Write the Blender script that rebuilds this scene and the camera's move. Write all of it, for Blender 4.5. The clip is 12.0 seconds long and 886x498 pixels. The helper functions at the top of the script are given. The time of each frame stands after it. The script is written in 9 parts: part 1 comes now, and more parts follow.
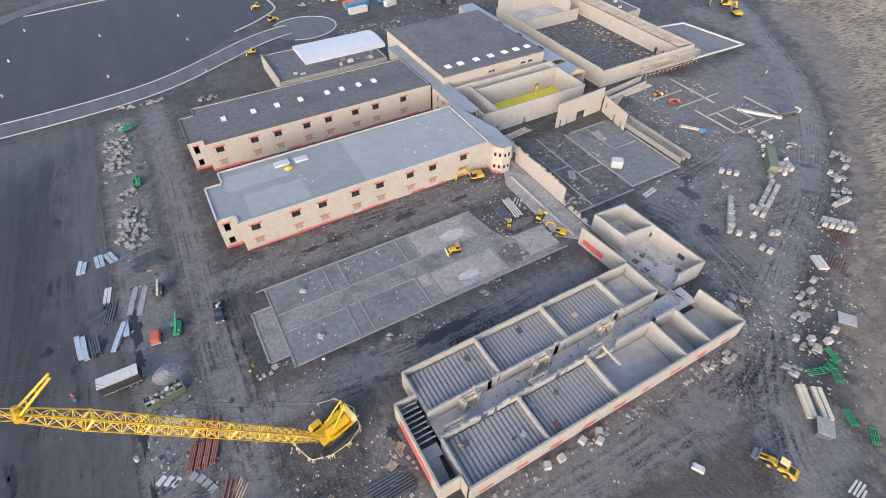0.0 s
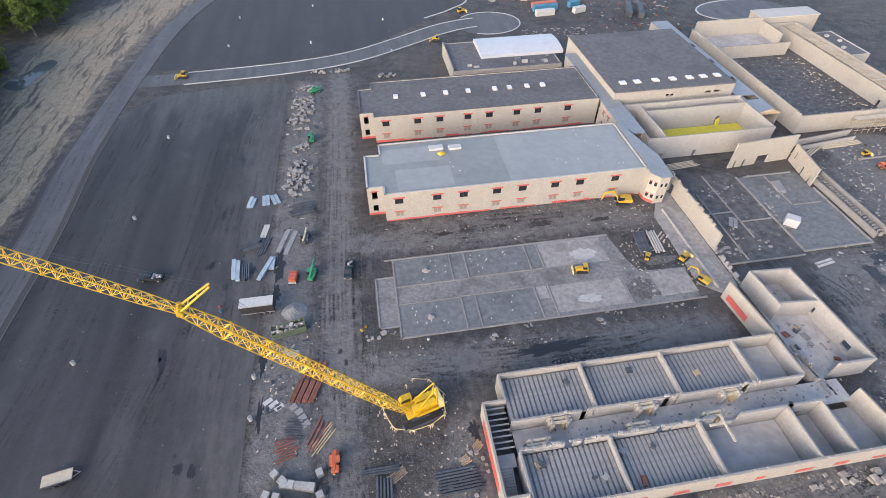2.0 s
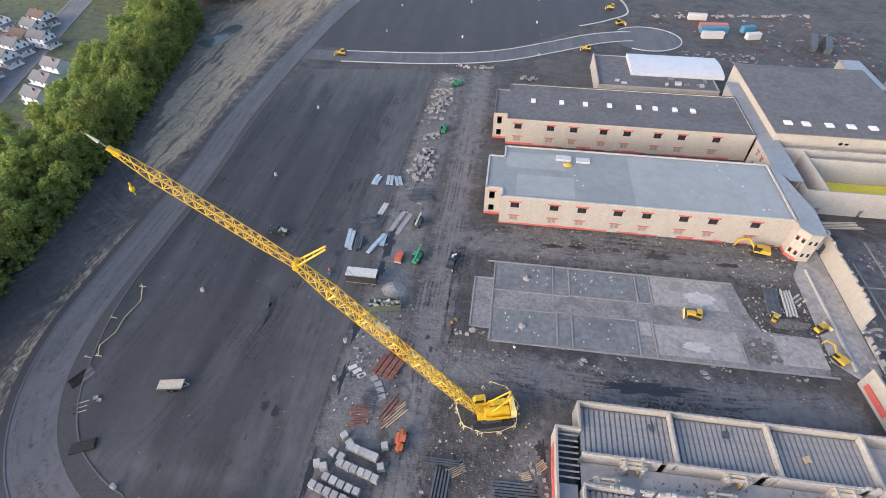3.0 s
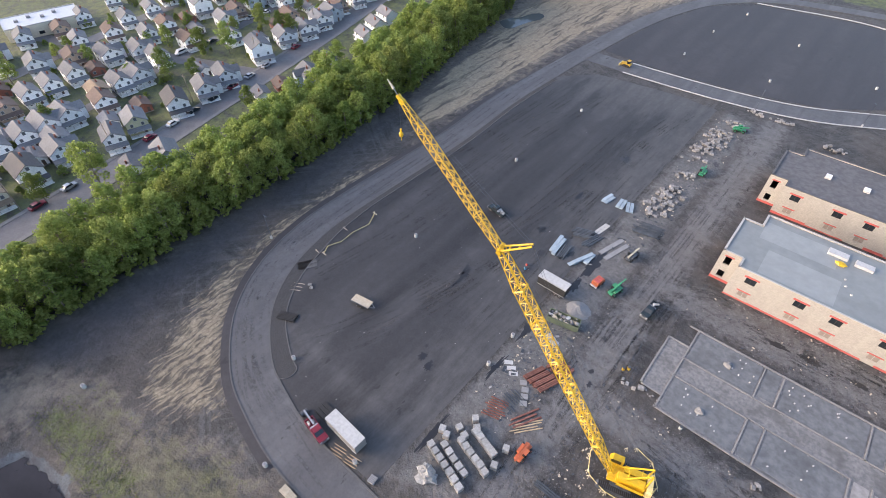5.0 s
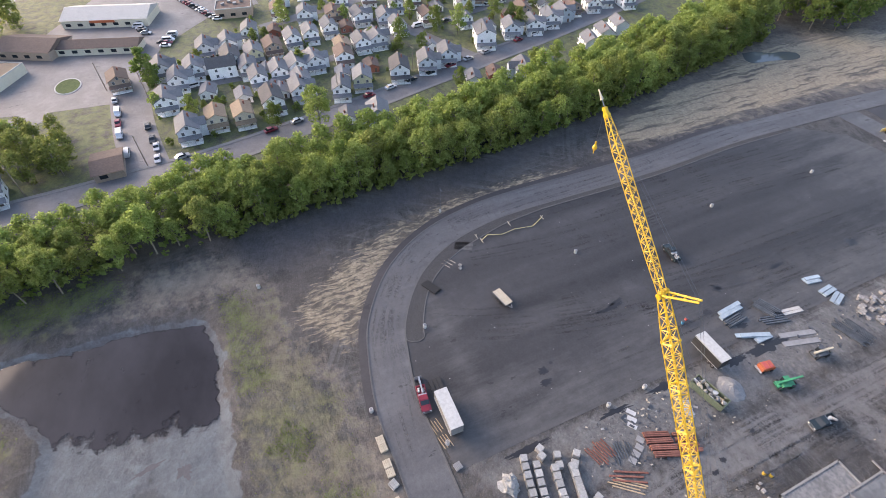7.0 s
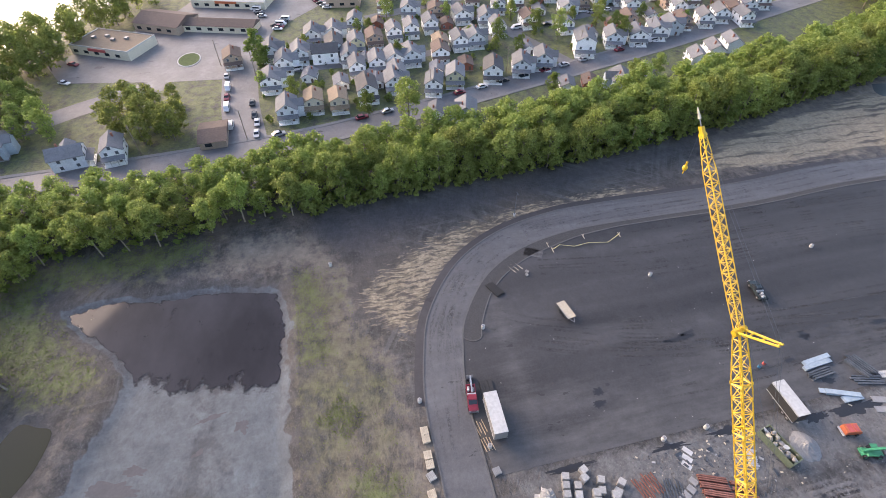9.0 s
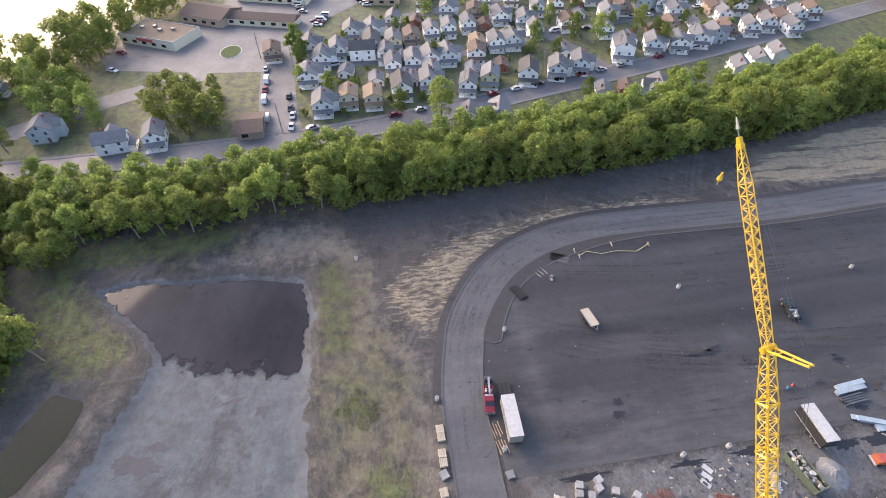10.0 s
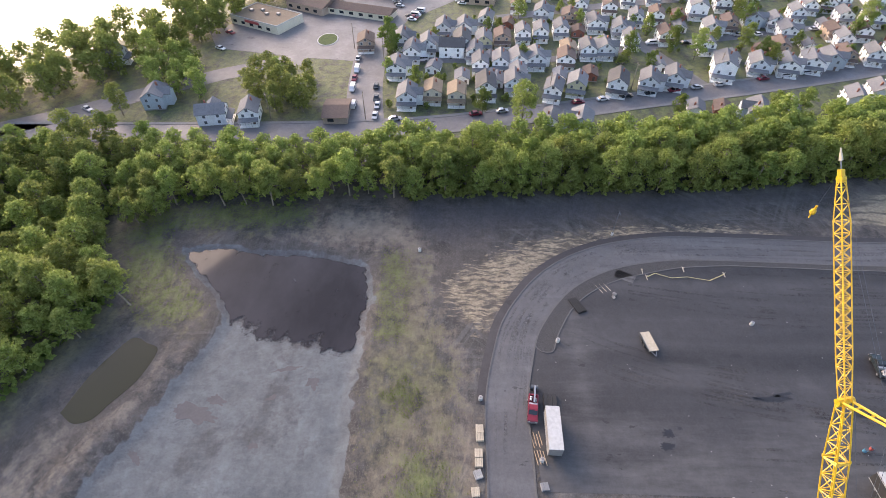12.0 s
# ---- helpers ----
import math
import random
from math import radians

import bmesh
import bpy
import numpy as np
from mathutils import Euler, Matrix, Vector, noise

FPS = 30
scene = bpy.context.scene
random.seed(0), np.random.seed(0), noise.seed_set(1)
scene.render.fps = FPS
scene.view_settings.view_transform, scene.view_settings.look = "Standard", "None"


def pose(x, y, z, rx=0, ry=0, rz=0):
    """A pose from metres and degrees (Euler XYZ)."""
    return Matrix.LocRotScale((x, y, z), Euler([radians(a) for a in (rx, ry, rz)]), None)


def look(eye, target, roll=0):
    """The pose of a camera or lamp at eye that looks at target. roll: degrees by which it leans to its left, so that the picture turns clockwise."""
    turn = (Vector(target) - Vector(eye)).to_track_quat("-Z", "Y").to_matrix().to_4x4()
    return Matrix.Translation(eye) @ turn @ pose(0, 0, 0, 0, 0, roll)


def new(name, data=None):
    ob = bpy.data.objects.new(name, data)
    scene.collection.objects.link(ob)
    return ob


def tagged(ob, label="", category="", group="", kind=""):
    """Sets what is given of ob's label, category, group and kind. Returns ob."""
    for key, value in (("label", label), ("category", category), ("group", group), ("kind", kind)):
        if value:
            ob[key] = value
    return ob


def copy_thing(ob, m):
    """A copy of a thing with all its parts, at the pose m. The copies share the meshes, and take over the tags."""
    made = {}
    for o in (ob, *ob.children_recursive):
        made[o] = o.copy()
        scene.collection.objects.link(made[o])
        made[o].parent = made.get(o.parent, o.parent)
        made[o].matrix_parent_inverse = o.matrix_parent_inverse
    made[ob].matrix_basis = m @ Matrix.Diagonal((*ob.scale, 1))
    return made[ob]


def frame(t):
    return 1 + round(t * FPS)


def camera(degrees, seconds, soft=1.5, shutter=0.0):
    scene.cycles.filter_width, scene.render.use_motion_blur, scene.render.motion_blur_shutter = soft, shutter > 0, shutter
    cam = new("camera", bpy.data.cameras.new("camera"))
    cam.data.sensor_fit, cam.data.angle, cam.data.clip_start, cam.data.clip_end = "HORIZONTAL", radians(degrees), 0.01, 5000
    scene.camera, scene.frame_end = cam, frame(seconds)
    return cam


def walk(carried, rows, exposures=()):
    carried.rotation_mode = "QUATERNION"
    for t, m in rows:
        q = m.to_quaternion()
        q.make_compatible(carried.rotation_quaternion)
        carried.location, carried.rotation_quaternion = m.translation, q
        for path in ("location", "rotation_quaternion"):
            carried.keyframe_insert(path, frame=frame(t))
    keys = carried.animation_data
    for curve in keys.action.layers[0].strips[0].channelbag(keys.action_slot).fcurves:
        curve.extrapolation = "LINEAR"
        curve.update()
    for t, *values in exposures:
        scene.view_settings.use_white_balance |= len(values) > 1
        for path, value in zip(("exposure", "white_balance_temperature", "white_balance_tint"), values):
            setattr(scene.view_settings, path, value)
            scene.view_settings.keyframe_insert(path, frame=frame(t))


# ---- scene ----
cam = camera(83.26, 12.0, soft=0.8)
ROWS = [  # seconds, x, y, z, yaw, pitch, roll
    (0, 0.41, 0.50, 89.57, -29.86, -45.63, 0.33), (0.5, 0.38, 0.43, 89.69, -27.61, -45.67, 0.32), (1, 0.33, 0.36, 89.77, -23.54, -45.63, 0.22),
    (1.5, 0.30, 0.27, 89.84, -17.26, -45.59, 0.01), (2, 0.22, 0.21, 89.87, -9.26, -45.56, -0.09), (2.5, 0.11, 0.18, 89.91, -0.69, -45.47, -0.14),
    (3, 0.07, 0.11, 90.01, 7.87, -45.44, -0.21), (3.5, 0.09, 0.02, 90.13, 16.69, -45.39, -0.19), (5.5, -0.44, 0.04, 90.56, 46.97, -45.54, 0.41),
    (6, -0.47, -0.06, 90.56, 53.25, -45.58, 0.47), (6.5, -0.46, -0.11, 90.56, 59.26, -45.64, 0.42), (7, -0.40, -0.15, 90.56, 65.30, -45.65, 0.40),
    (7.5, -0.35, -0.18, 90.58, 70.76, -45.67, 0.28), (9.5, 0.19, -0.10, 90.65, 78.24, -45.62, -0.01), (10, 0.34, -0.08, 90.66, 80.94, -45.61, 0.03),
    (10.5, 0.55, -0.05, 90.63, 84.00, -45.59, -0.05), (11, 0.79, -0.03, 90.59, 86.89, -45.54, -0.04), (11.5, 1.02, -0.06, 90.59, 89.41, -45.49, 0.02),
    (12, 1.14, -0.11, 90.61, 91.29, -45.50, 0.08)]
walk(cam, [(t, pose(x, y, z, 90 + pitch, 0, yaw) @ pose(0, 0, 0, 0, 0, roll)) for t, x, y, z, yaw, pitch, roll in ROWS],
     exposures=[(0.0, 1.46, 6450, 15.5), (2.5, 1.45, 6450, 15.5), (3.5, 1.54, 6500, 16.5), (5.5, 1.68, 6700, 18.0), (7.5, 1.78, 6850, 20.0), (12.0, 1.82, 6950, 21.5)])

# ---- light ----
SUN_AZIMUTH, SUN_ELEVATION = 131.0, 20.0
world = bpy.data.worlds.new("world")
scene.world = world
world.use_nodes = True
wn = world.node_tree.nodes
sky = wn.new("ShaderNodeTexSky")
sky.sky_type = "NISHITA"
sky.sun_disc = False
sky.sun_elevation = radians(SUN_ELEVATION)
sky.sun_rotation = radians(-SUN_AZIMUTH)
sky.air_density, sky.dust_density, sky.ozone_density = 1.0, 2.0, 1.0
world.node_tree.links.new(sky.outputs[0], wn["Background"].inputs[0])
wn["Background"].inputs[1].default_value = 0.15
sun_data = bpy.data.lights.new("sun", "SUN")
sun_data.energy, sun_data.angle, sun_data.color = 1.0, radians(45), (1.0, 0.84, 0.68)
sun = new("sun", sun_data)
_a, _e = radians(SUN_AZIMUTH), radians(SUN_ELEVATION)
sun.matrix_world = look((0, 0, 150), (150 * math.sin(_a) * math.cos(_e), -150 * math.cos(_a) * math.cos(_e), 150 - 150 * math.sin(_e)))

# ---- materials ----
def nodes_of(name):
    m = bpy.data.materials.new(name)
    m.use_nodes = True
    return m, m.node_tree.nodes, m.node_tree.links, m.node_tree.nodes["Principled BSDF"]


def coords(n, l, stretch=(1, 1, 1), kind="Object"):
    tc = n.new("ShaderNodeTexCoord")
    mp = n.new("ShaderNodeMapping")
    mp.inputs["Scale"].default_value = stretch
    l.new(tc.outputs[kind], mp.inputs[0])
    return mp.outputs[0]


def noise_node(n, l, vec, scale, detail=4.0, rough=0.6):
    t = n.new("ShaderNodeTexNoise")
    t.inputs["Scale"].default_value, t.inputs["Detail"].default_value, t.inputs["Roughness"].default_value = scale, detail, rough
    l.new(vec, t.inputs["Vector"])
    wide = n.new("ShaderNodeMapRange")
    wide.inputs["From Min"].default_value, wide.inputs["From Max"].default_value = 0.32, 0.68
    l.new(t.outputs["Fac"], wide.inputs["Value"])
    return wide.outputs[0]


def ramp(n, l, fac, a, b, lo=0.35, hi=0.65):
    r = n.new("ShaderNodeValToRGB")
    e = r.color_ramp.elements
    e[0].position, e[0].color, e[1].position, e[1].color = lo, (*a, 1), hi, (*b, 1)
    l.new(fac, r.inputs[0])
    return r.outputs[0]


def mixc(n, l, fac, a, b, mode="MIX"):
    m = n.new("ShaderNodeMix")
    m.data_type, m.blend_type = "RGBA", mode
    if isinstance(fac, float):
        m.inputs[0].default_value = fac
    else:
        l.new(fac, m.inputs[0])
    for v, k in ((a, 6), (b, 7)):
        if isinstance(v, tuple):
            m.inputs[k].default_value = (*v, 1)
        else:
            l.new(v, m.inputs[k])
    return m.outputs[2]


def maths(n, l, op, a, b=0.0, clamp=False):
    m = n.new("ShaderNodeMath")
    m.operation, m.use_clamp = op, clamp
    for v, k in ((a, 0), (b, 1)):
        if isinstance(v, (int, float)):
            m.inputs[k].default_value = v
        else:
            l.new(v, m.inputs[k])
    return m.outputs[0]


def bump(n, l, p, height, strength, distance):
    b = n.new("ShaderNodeBump")
    b.inputs["Strength"].default_value, b.inputs["Distance"].default_value = strength, distance
    l.new(height, b.inputs["Height"])
    l.new(b.outputs[0], p.inputs["Normal"])


def plain(name, a, b, scale=3.0, rough=0.7, metal=0.0, bumps=0.2, stretch=(1, 1, 1), vary=0.0, stain=0.25):
    """Two-scale worn surface: grain between a and b, large stains, optional shade per object."""
    m, n, l, p = nodes_of(name)
    vec = coords(n, l, stretch)
    fine = noise_node(n, l, vec, scale, 5.0)
    col = ramp(n, l, fine, a, b, 0.1, 0.9)
    big = noise_node(n, l, vec, scale * 0.13, 3.0)
    col = mixc(n, l, maths(n, l, "MULTIPLY", ramp(n, l, big, (0, 0, 0), (1, 1, 1), 0.5, 1.0), stain), col,
               tuple(0.55 * (x + y) / 2 for x, y in zip(a, b)))
    if vary:
        oi = n.new("ShaderNodeObjectInfo")
        hsv = n.new("ShaderNodeHueSaturation")
        l.new(maths(n, l, "ADD", maths(n, l, "MULTIPLY", oi.outputs["Random"], 2 * vary), 1 - vary), hsv.inputs["Value"])
        l.new(col, hsv.inputs["Color"])
        col = hsv.outputs[0]
    l.new(col, p.inputs["Base Color"])
    p.inputs["Roughness"].default_value, p.inputs["Metallic"].default_value = rough, metal
    if bumps:
        bump(n, l, p, fine, bumps, 0.05)
    return m


def tone(name, c, rough=0.6, metal=0.0, vary=0.0, scale=2.0, spread=0.1):
    return plain(name, tuple(x * (1 - spread) for x in c), tuple(min(1, x * (1 + spread)) for x in c), scale, rough, metal, 0.1, vary=vary, stain=0.2)


def masonry(name, a, b, mortar, along=0.4, high=0.2):
    """Block courses on walls of any heading."""
    m, n, l, p = nodes_of(name)
    tc = n.new("ShaderNodeTexCoord")
    sep = n.new("ShaderNodeSeparateXYZ")
    l.new(tc.outputs["Object"], sep.inputs[0])
    comb = n.new("ShaderNodeCombineXYZ")
    l.new(maths(n, l, "ADD", sep.outputs[0], sep.outputs[1]), comb.inputs[0])
    l.new(sep.outputs[2], comb.inputs[1])
    br = n.new("ShaderNodeTexBrick")
    br.inputs["Color1"].default_value, br.inputs["Color2"].default_value, br.inputs["Mortar"].default_value = (*a, 1), (*b, 1), (*mortar, 1)
    br.inputs["Scale"].default_value, br.inputs["Mortar Size"].default_value = 1.0, 0.012
    br.inputs["Brick Width"].default_value, br.inputs["Row Height"].default_value = along, high
    l.new(comb.outputs[0], br.inputs["Vector"])
    big = noise_node(n, l, tc.outputs["Object"], 0.22, 5.0, 0.65)
    streak = noise_node(n, l, coords(n, l, (0.9, 0.9, 0.12)), 1.0, 4.0)
    col = mixc(n, l, maths(n, l, "MULTIPLY", ramp(n, l, big, (0, 0, 0), (1, 1, 1), 0.45, 1.0), 0.2), br.outputs[0], tuple(0.62 * x for x in a))
    col = mixc(n, l, maths(n, l, "MULTIPLY", ramp(n, l, streak, (0, 0, 0), (1, 1, 1), 0.5, 1.0), 0.13), col, tuple(min(1, 1.3 * x) for x in b))
    l.new(col, p.inputs["Base Color"])
    p.inputs["Roughness"].default_value = 0.9
    bump(n, l, p, br.outputs[1], 0.3, -0.01)
    return m


def glass_dark(name, c=(0.02, 0.025, 0.03)):
    m, n, l, p = nodes_of(name)
    p.inputs["Base Color"].default_value, p.inputs["Roughness"].default_value = (*c, 1), 0.08
    return m


def ground_material():
    m, n, l, p = nodes_of("site_ground")
    vec = coords(n, l)
    n1, n2, n3 = noise_node(n, l, vec, 0.03, 5), noise_node(n, l, vec, 0.16, 6, 0.65), noise_node(n, l, vec, 1.3, 5, 0.7)
    dirt = mixc(n, l, ramp(n, l, n2, (0, 0, 0), (1, 1, 1), 0.35, 0.68), (0.026, 0.0245, 0.0245), (0.060, 0.056, 0.0535))
    dirt = mixc(n, l, maths(n, l, "MULTIPLY", ramp(n, l, n1, (0, 0, 0), (1, 1, 1), 0.45, 0.65), 0.5), dirt, (0.078, 0.067, 0.057))
    dirt = mixc(n, l, ramp(n, l, n3, (0, 0, 0), (0.8, 0.8, 0.8), 0.5, 0.95), dirt, mixc(n, l, 0.6, dirt, (0.10, 0.094, 0.089)))
    grit = noise_node(n, l, vec, 4.5, 4, 0.8)
    dirt = mixc(n, l, ramp(n, l, grit, (0, 0, 0), (0.7, 0.7, 0.7), 0.72, 0.95), dirt, (0.20, 0.19, 0.18))
    dirt = mixc(n, l, ramp(n, l, grit, (0.6, 0.6, 0.6), (0, 0, 0), 0.08, 0.3), dirt, (0.032, 0.031, 0.032))
    for heading, across, along in ((4, 0.75, 0.035), (92, 0.8, 0.04), (58, 0.7, 0.03), (-38, 0.8, 0.04)):  # tyre lines
        lined = n.new("ShaderNodeMapping")
        lined.vector_type = "TEXTURE"
        lined.inputs["Rotation"].default_value = (0, 0, radians(heading))
        lined.inputs["Scale"].default_value = (1 / across, 1 / along, 1)
        l.new(vec, lined.inputs[0])
        where = ramp(n, l, noise_node(n, l, vec, 0.021 + 0.0003 * heading, 3), (0, 0, 0), (1, 1, 1), 0.45, 0.8)
        line = noise_node(n, l, lined.outputs[0], 1.0, 3, 0.6)
        dirt = mixc(n, l, maths(n, l, "MULTIPLY", ramp(n, l, line, (0, 0, 0), (1, 1, 1), 0.55, 0.95), maths(n, l, "MULTIPLY", where, 0.42)), dirt, (0.115, 0.12, 0.117))
        dirt = mixc(n, l, maths(n, l, "MULTIPLY", ramp(n, l, line, (1, 1, 1), (0, 0, 0), 0.05, 0.4), maths(n, l, "MULTIPLY", where, 0.22)), dirt, (0.022, 0.021, 0.021))
    at = n.new("ShaderNodeAttribute")
    at.attribute_name = "zone_a"
    sa = n.new("ShaderNodeSeparateColor")
    l.new(at.outputs["Color"], sa.inputs[0])
    at2 = n.new("ShaderNodeAttribute")
    at2.attribute_name = "zone_b"
    sb = n.new("ShaderNodeSeparateColor")
    l.new(at2.outputs["Color"], sb.inputs[0])
    straw_w, grass_w, crust_w = sa.outputs[0], sa.outputs[1], sa.outputs[2]
    dust_w, dark_w, lawn_w = sb.outputs[0], sb.outputs[1], sb.outputs[2]

    def cover(weight, tex, soft, sharp=3.0):
        """Weight broken up by a texture."""
        s = maths(n, l, "ADD", maths(n, l, "SUBTRACT", maths(n, l, "MULTIPLY", weight, 1 + soft), 1.0), maths(n, l, "MULTIPLY", tex, soft))
        return maths(n, l, "MULTIPLY", maths(n, l, "MAXIMUM", s, 0.0), sharp, True)

    def patchy(weight, tex, share, sharp):
        """The given share of the weighted area, where the texture is high."""
        return maths(n, l, "MULTIPLY", maths(n, l, "SUBTRACT", maths(n, l, "ADD", maths(n, l, "MULTIPLY", weight, share), tex), 1.0), sharp, True)

    sep = n.new("ShaderNodeSeparateXYZ")
    l.new(vec, sep.inputs[0])
    east = maths(n, l, "GREATER_THAN", sep.outputs[0], 60.0)
    turned = n.new("ShaderNodeMapping")
    turned.inputs["Rotation"].default_value = (0, 0, radians(-62))
    l.new(vec, turned.inputs[0])
    pick = n.new("ShaderNodeMix")
    pick.data_type = "VECTOR"
    l.new(east, pick.inputs[0])
    l.new(vec, pick.inputs[4])
    l.new(turned.outputs[0], pick.inputs[5])
    wob = n.new("ShaderNodeTexNoise")
    wob.inputs["Scale"].default_value = 0.16
    l.new(vec, wob.inputs["Vector"])
    bend = n.new("ShaderNodeVectorMath")
    bend.operation = "MULTIPLY_ADD"
    l.new(wob.outputs["Color"], bend.inputs[0])
    bend.inputs[1].default_value = (3.2, 3.2, 0)
    l.new(pick.outputs[1], bend.inputs[2])
    stretch = n.new("ShaderNodeMapping")
    stretch.inputs["Scale"].default_value = (0.5, 0.05, 1)
    l.new(bend.outputs[0], stretch.inputs[0])
    comb = n.new("ShaderNodeMapping")
    comb.inputs["Scale"].default_value = (1.25, 0.3, 1)
    comb.inputs["Rotation"].default_value = (0, 0, radians(14))
    l.new(bend.outputs[0], comb.inputs[0])
    near = maths(n, l, "MAXIMUM", maths(n, l, "LESS_THAN", sep.outputs[1], 95.0), east)
    streak_mix = n.new("ShaderNodeMix")
    l.new(near, streak_mix.inputs[0])
    l.new(noise_node(n, l, stretch.outputs[0], 1.0, 4, 0.6), streak_mix.inputs[2])
    l.new(noise_node(n, l, comb.outputs[0], 1.0, 5, 0.65), streak_mix.inputs[3])
    streak = streak_mix.outputs[0]
    nd = noise_node(n, l, vec, 0.28, 8, 0.72)
    nb = noise_node(n, l, vec, 0.045, 5, 0.6)
    track_w, brown_w = at2.outputs["Alpha"], at.outputs["Alpha"]
    ruts = noise_node(n, l, vec, 0.5, 7, 0.75)
    soil = mixc(n, l, n2, (0.115, 0.097, 0.078), (0.20, 0.172, 0.14))
    col = mixc(n, l, patchy(brown_w, nd, 1.1, 1.8), dirt, soil)
    col = mixc(n, l, maths(n, l, "MULTIPLY", patchy(track_w, ruts, 1.15, 1.7), 0.8), col, (0.15, 0.147, 0.147))
    dust = mixc(n, l, n3, (0.11, 0.11, 0.111), (0.20, 0.196, 0.19))
    col = mixc(n, l, maths(n, l, "MULTIPLY", cover(dust_w, nd, 0.58, 2.5), 0.7), col, dust)
    dry = mixc(n, l, nd, (0.098, 0.085, 0.060), (0.150, 0.128, 0.092))
    grass = mixc(n, l, ramp(n, l, nb, (0, 0, 0), (1, 1, 1), 0.25, 0.85), dry, mixc(n, l, nd, (0.070, 0.078, 0.032), (0.115, 0.115, 0.055)))
    col = mixc(n, l, patchy(grass_w, nd, 0.95, 1.8), col, grass)
    crust = mixc(n, l, n2, (0.070, 0.084, 0.094), (0.108, 0.125, 0.136))
    crust = mixc(n, l, maths(n, l, "MULTIPLY", ramp(n, l, streak, (0, 0, 0), (1, 1, 1), 0.55, 1.0), 0.35), crust, (0.135, 0.153, 0.162))
    crust = mixc(n, l, maths(n, l, "MULTIPLY", ramp(n, l, noise_node(n, l, vec, 0.07, 6, 0.7), (0, 0, 0), (1, 1, 1), 0.70, 0.92), 0.75), crust, (0.048, 0.050, 0.054))
    col = mixc(n, l, cover(crust_w, n2, 1.1, 3.0), col, crust)
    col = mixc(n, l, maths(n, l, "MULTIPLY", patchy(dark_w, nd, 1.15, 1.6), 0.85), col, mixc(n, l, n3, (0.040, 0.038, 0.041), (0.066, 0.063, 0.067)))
    straw = mixc(n, l, n3, (0.20, 0.165, 0.115), (0.36, 0.30, 0.21))
    thick = maths(n, l, "MULTIPLY", maths(n, l, "MULTIPLY", straw_w, maths(n, l, "SUBTRACT", 1.2, maths(n, l, "MULTIPLY", near, 0.4))), maths(n, l, "ADD", maths(n, l, "MULTIPLY", nb, 0.6), 0.45))
    dull = mixc(n, l, nd, (0.085, 0.072, 0.052), (0.165, 0.137, 0.094))
    col = mixc(n, l, patchy(straw_w, nd, 0.95, 1.6), col, dull)
    col = mixc(n, l, maths(n, l, "MULTIPLY", patchy(thick, streak, 1.2, 2.6), 0.95), col, straw)
    gaps = maths(n, l, "MULTIPLY", ramp(n, l, streak, (1, 1, 1), (0, 0, 0), 0.12, 0.5), maths(n, l, "MULTIPLY", straw_w, 0.7))
    col = mixc(n, l, gaps, col, (0.052, 0.046, 0.041))
    lawn = mixc(n, l, nd, (0.065, 0.088, 0.026), (0.130, 0.142, 0.055))
    col = mixc(n, l, patchy(lawn_w, nd, 0.95, 1.8), col, lawn)
    clods = maths(n, l, "ADD", maths(n, l, "MULTIPLY", noise_node(n, l, vec, 0.45, 9, 0.75), 0.56), 0.70)
    grey = n.new("ShaderNodeCombineColor")
    for k in range(3):
        l.new(clods, grey.inputs[k])
    col = mixc(n, l, 1.0, col, grey.outputs[0], "MULTIPLY")
    l.new(col, p.inputs["Base Color"])
    p.inputs["Roughness"].default_value = 0.72
    p.inputs["Specular IOR Level"].default_value = 0.5
    bump(n, l, p, maths(n, l, "ADD", n3, maths(n, l, "MULTIPLY", n2, 1.5)), 0.6, 0.2)
    return m


